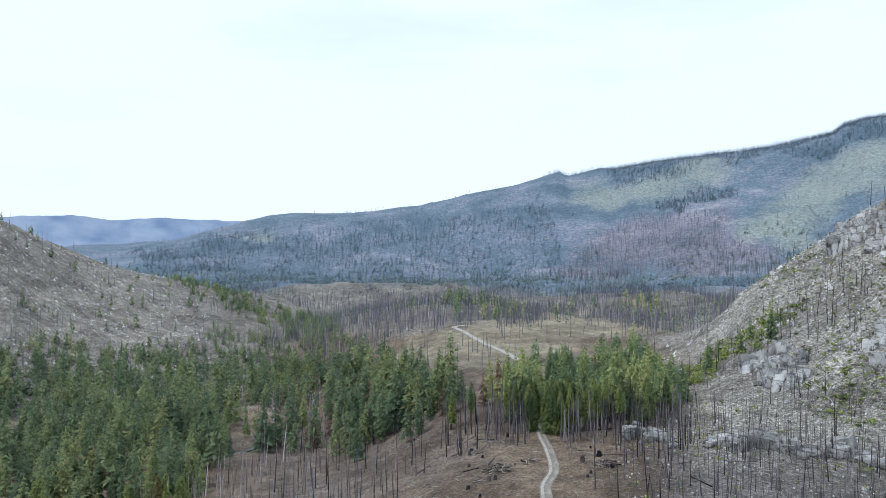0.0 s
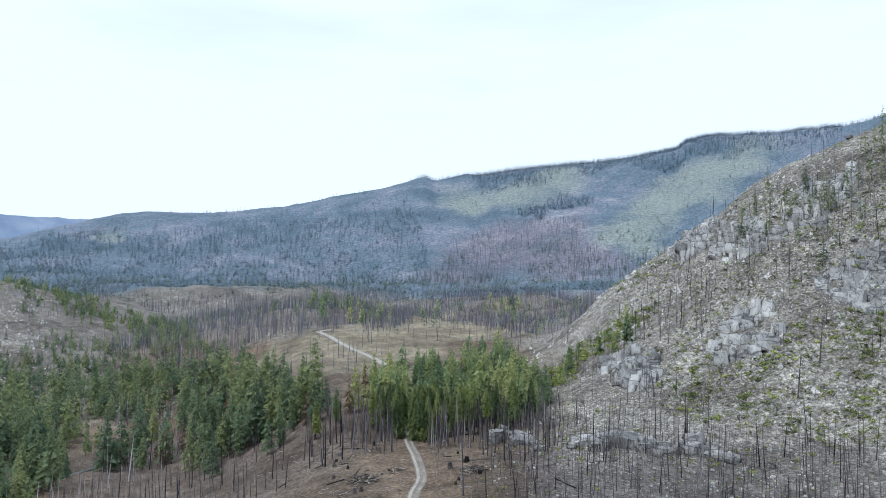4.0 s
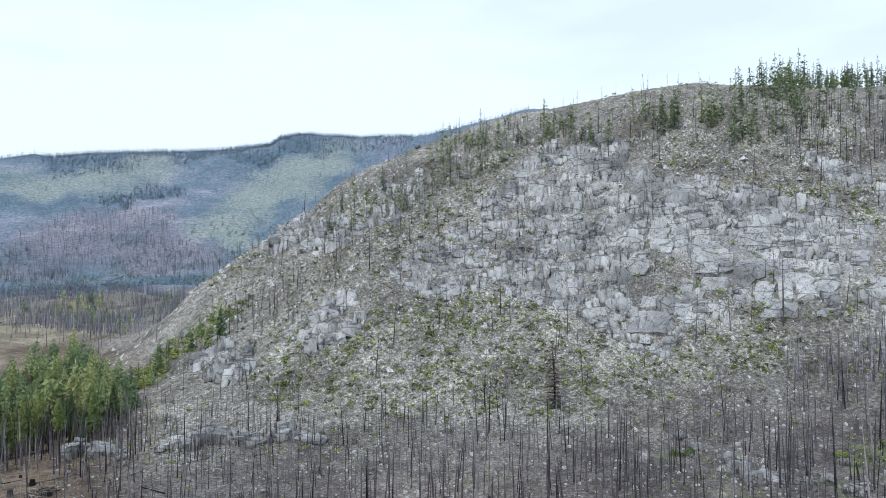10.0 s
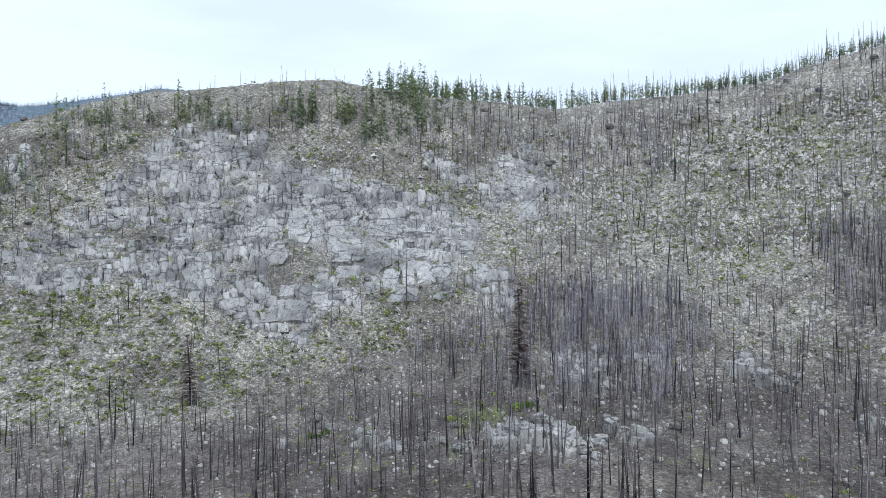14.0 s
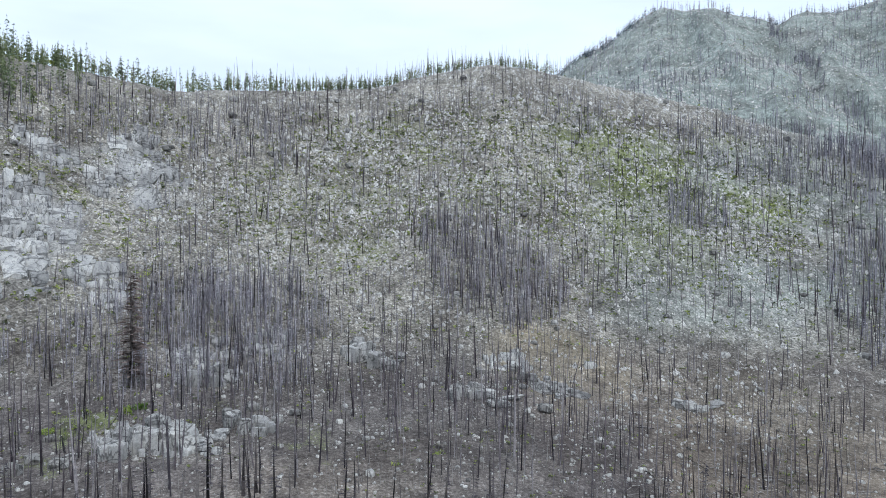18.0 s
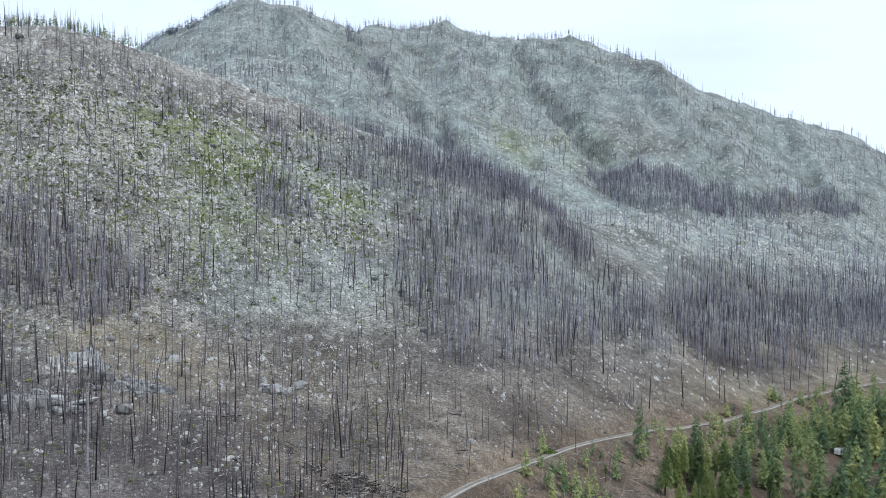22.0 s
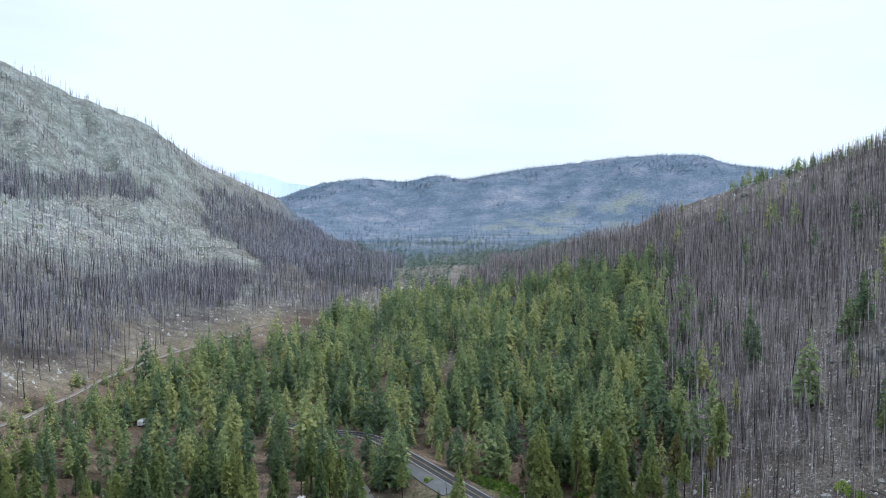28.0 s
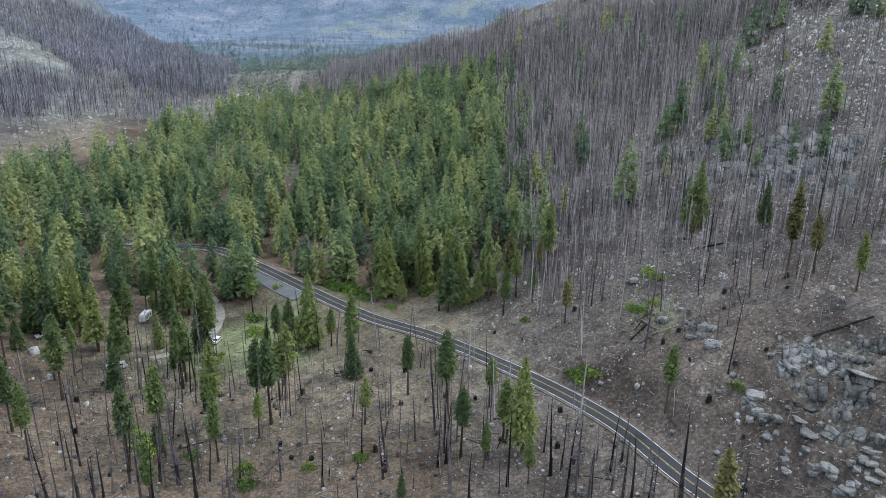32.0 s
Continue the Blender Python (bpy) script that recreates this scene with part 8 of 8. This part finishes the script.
def car(b, r, yaw, label, length=4.6, tall=1.65, van=False):
    root = tagged(new("van" if van else "car"), label, "van" if van else "car", "parked vehicles")
    L, H = length / 2, tall
    if van:
        prof = [(-L, 0.35), (L, 0.35), (L, 0.9), (L - 0.5, 1.15), (L - 1.25, H), (-L + 0.1, H), (-L, H - 0.2)]
    else:
        prof = [(-L, 0.32), (L, 0.32), (L, 0.75), (L - 0.15, 0.95), (L - 1.25, 1.05), (L - 1.95, H), (-L + 0.55, H), (-L + 0.08, 1.05)]
    part("body", solid(prof, 1.85, 0.07, 0.16), WHITE_PAINT, root)
    f0 = L - (1.2 if van else 1.9)
    for s in (-1, 1):
        y0 = s * 0.895
        span = (f0 - (-L + 0.6)) / 3
        for k in range(3):
            x0 = -L + 0.62 + k * span
            w = part("side_window", slab(x0, x0 + span - 0.1, y0 - 0.03, y0 + 0.03, H * 0.62, H * 0.87), DARK_GLASS, root)
        part("headlight", slab(L - 0.1, L + 0.02, s * 0.68 - 0.17, s * 0.68 + 0.17, 0.68, 0.84), CLEAR_LAMP, root)
        part("tail_light", slab(-L - 0.02, -L + 0.08, s * 0.78 - 0.09, s * 0.78 + 0.09, 0.8, 1.05), RED_LAMP, root)
        part("mirror", slab(f0 - 0.1, f0 + 0.1, s * 1.0 - 0.1, s * 1.0 + 0.1, H * 0.6, H * 0.7), WHITE_PAINT, root)
    ws = solid([(f0 + 0.02, H - 0.12), (f0 + (0.62 if van else 0.66), H * 0.66), (f0 + (0.66 if van else 0.7), H * 0.67), (f0 + 0.08, H - 0.09)], 1.5, 0.008)
    part("windscreen", ws, DARK_GLASS, root)
    part("rear_window", slab(-L - 0.01, -L + 0.3, -0.62, 0.62, H * 0.66, H * 0.86), DARK_GLASS, root)
    part("bumper", slab(L - 0.12, L + 0.06, -0.86, 0.86, 0.34, 0.56, 0.04), RUBBER, root)
    part("bumper", slab(-L - 0.06, -L + 0.12, -0.86, 0.86, 0.34, 0.56, 0.04), RUBBER, root)
    wheels(root, (-L + 0.85, L - 0.9), 0.82, 0.34)
    return place_vehicle(root, b, r, yaw)


def trailer(b, r, yaw, label, length=6.2, tall=2.9):
    root = tagged(new("camper_trailer"), label, "camper", "parked vehicles")
    L = length / 2
    part("body", solid([(-L, 0.55), (L, 0.55), (L, tall - 0.7), (L - 0.5, tall), (-L + 0.2, tall), (-L, tall - 0.3)], 2.35, 0.09), WHITE_PAINT, root)
    for s in (-1, 1):
        part("window", slab(-L + 1.0, -L + 2.0, s * 1.175 - 0.02, s * 1.175 + 0.02, 1.5, 2.1), DARK_GLASS, root)
        part("window", slab(L - 1.9, L - 0.8, s * 1.175 - 0.02, s * 1.175 + 0.02, 1.5, 2.1), DARK_GLASS, root)
    part("door", slab(-0.3, 0.4, 1.16, 1.2, 0.7, 2.5), GREY_ROOF, root, "grey entry door")
    part("vent", slab(-0.3, 0.3, -0.3, 0.3, tall - 0.02, tall + 0.16), GREY_ROOF, root)
    part("hitch", slab(L - 0.1, L + 1.2, -0.08, 0.08, 0.5, 0.62), RUBBER, root)
    part("hitch_jack", slab(L + 0.9, L + 1.0, -0.05, 0.05, 0.0, 0.6), RUBBER, root)
    wheels(root, (-0.5, 0.4), 1.0, 0.34)
    return place_vehicle(root, b, r, yaw)


def tent(b, r, yaw, s=2.4):
    root = tagged(new("tent"), "small orange tent pitched between the trees", "tent")
    bm = bmesh.new()
    for k in range(7):
        t = math.pi * k / 6
        for e, q in ((-1, 0.72), (0, 1.0), (1, 0.72)):
            bm.verts.new((e * s * 0.6, s * 0.5 * q * math.cos(t), s * 0.5 * q * math.sin(t)))
    bm.verts.ensure_lookup_table()
    for k in range(6):
        for e in range(2):
            bm.faces.new([bm.verts[i] for i in (k * 3 + e, k * 3 + e + 1, k * 3 + e + 4, k * 3 + e + 3)])
    for e in (0, 2):
        bm.faces.new([bm.verts[k * 3 + e] for k in range(7)])
    bmesh.ops.recalc_face_normals(bm, faces=bm.faces)
    part("canopy", bm, ORANGE_CLOTH, root)
    part("door_flap", slab(s * 0.6, s * 0.63, -0.3, 0.3, 0.05, 0.75), GREY_ROOF, root)
    return place_vehicle(root, b, r, yaw)


car(171.1, 214, 8, "white van parked in a dirt clearing under pines", 5.2, 2.0, True)
car(178.9, 227, 60, "small white car parked on the camp track", 4.3, 1.55)
trailer(173.7, 249, 75, "white camper trailer between pines at the campground")
trailer(162.2, 335, 80, "white camper trailer half hidden by firs", 6.5, 3.0)
trailer(171.2, 425, 20, "white camper trailer far back in the forest", 6.0, 2.8)
car(166.5, 240, 30, "white car parked at the forest edge", 4.5, 1.6)
tent(-23.2, 432, 30)


# ---- bright bushes beside the road and the clearing ----
def bush_mesh(rng):
    v, f = [], []
    for _ in range(260):
        a, e = rng.uniform(0, 6.3), math.asin(rng.uniform(0.0, 1.0))
        lump = 0.8 + 0.25 * math.sin(3 * a + 2 * e) + rng.uniform(-0.12, 0.12)
        c = np.array([math.cos(a) * math.cos(e), math.sin(a) * math.cos(e), math.sin(e) * 0.75]) * 0.5 * lump
        n = len(v)
        v += [tuple(c + q) for q in rng.normal(0, 0.055, (3, 3))]
        f.append((n, n + 1, n + 2))
    return mesh_of("leaves", v, f, BUSH_LEAF)


bush_meshes = [bush_mesh(TR) for _ in range(5)]
stem_mesh = trunk_mesh("stem", TR, BARK, 0.03, 0.01, 6, 4, 0.05)
bush_list = [(189, 256, 6), (190.2, 250, 5), (188.2, 262, 5.5), (191.2, 244, 4), (172, 172, 5), (171.4, 175, 4), (182.3, 240, 4.5), (181.8, 243, 3.5), (184, 257, 3), (210.7, 186, 4), (211.4, 184, 3.5), (214.6, 206, 4),
             (215.6, 209, 3.5), (213.9, 209, 3), (179, 215, 3), (178.5, 217, 2.5), (180.4, 151, 4), (186, 148, 3), (176, 160, 3.5), (196.5, 246, 5), (198.5, 240, 4), (193.6, 236, 3.5), (205.2, 215, 3), (222.8, 172, 3)]
bush_list += [(172.4, 166, 5.5), (173.4, 168, 4), (180.5, 145, 4), (190.8, 149, 3.5), (210.4, 184, 4.5), (209.6, 186, 4), (214.9, 226, 4.5), (215.6, 222, 4), (190.1, 256, 7), (191, 252, 5.5), (189.2, 259, 5.5), (178.7, 211, 3.5), (182.5, 229, 5), (181.9, 232, 4), (60.4, 196, 3), (61.5, 197, 2.5), (76.5, 212, 3.5), (77.6, 213, 3), (71.5, 205, 3), (141.5, 228, 3)]
for k, (b, r, s) in enumerate(bush_list):
    s *= 1.3
    x, y = at_bearing(b, r)
    ob = tagged(new("bush"), "bright yellow-green leafy bush on burnt ground", "bush", "bushes in the clearing")
    ob.matrix_basis = pose(x, y, float(height(x, y)), 0, 0, rl.uniform(0, 360)) @ Matrix.Diagonal((s * rl.uniform(0.9, 1.3), s, s * rl.uniform(0.7, 1.0), 1))
    part("leaves", bush_meshes[k % 5], None, ob)
    st = part("stem", stem_mesh, None, ob)
    st.scale = (1, 1, 0.35)
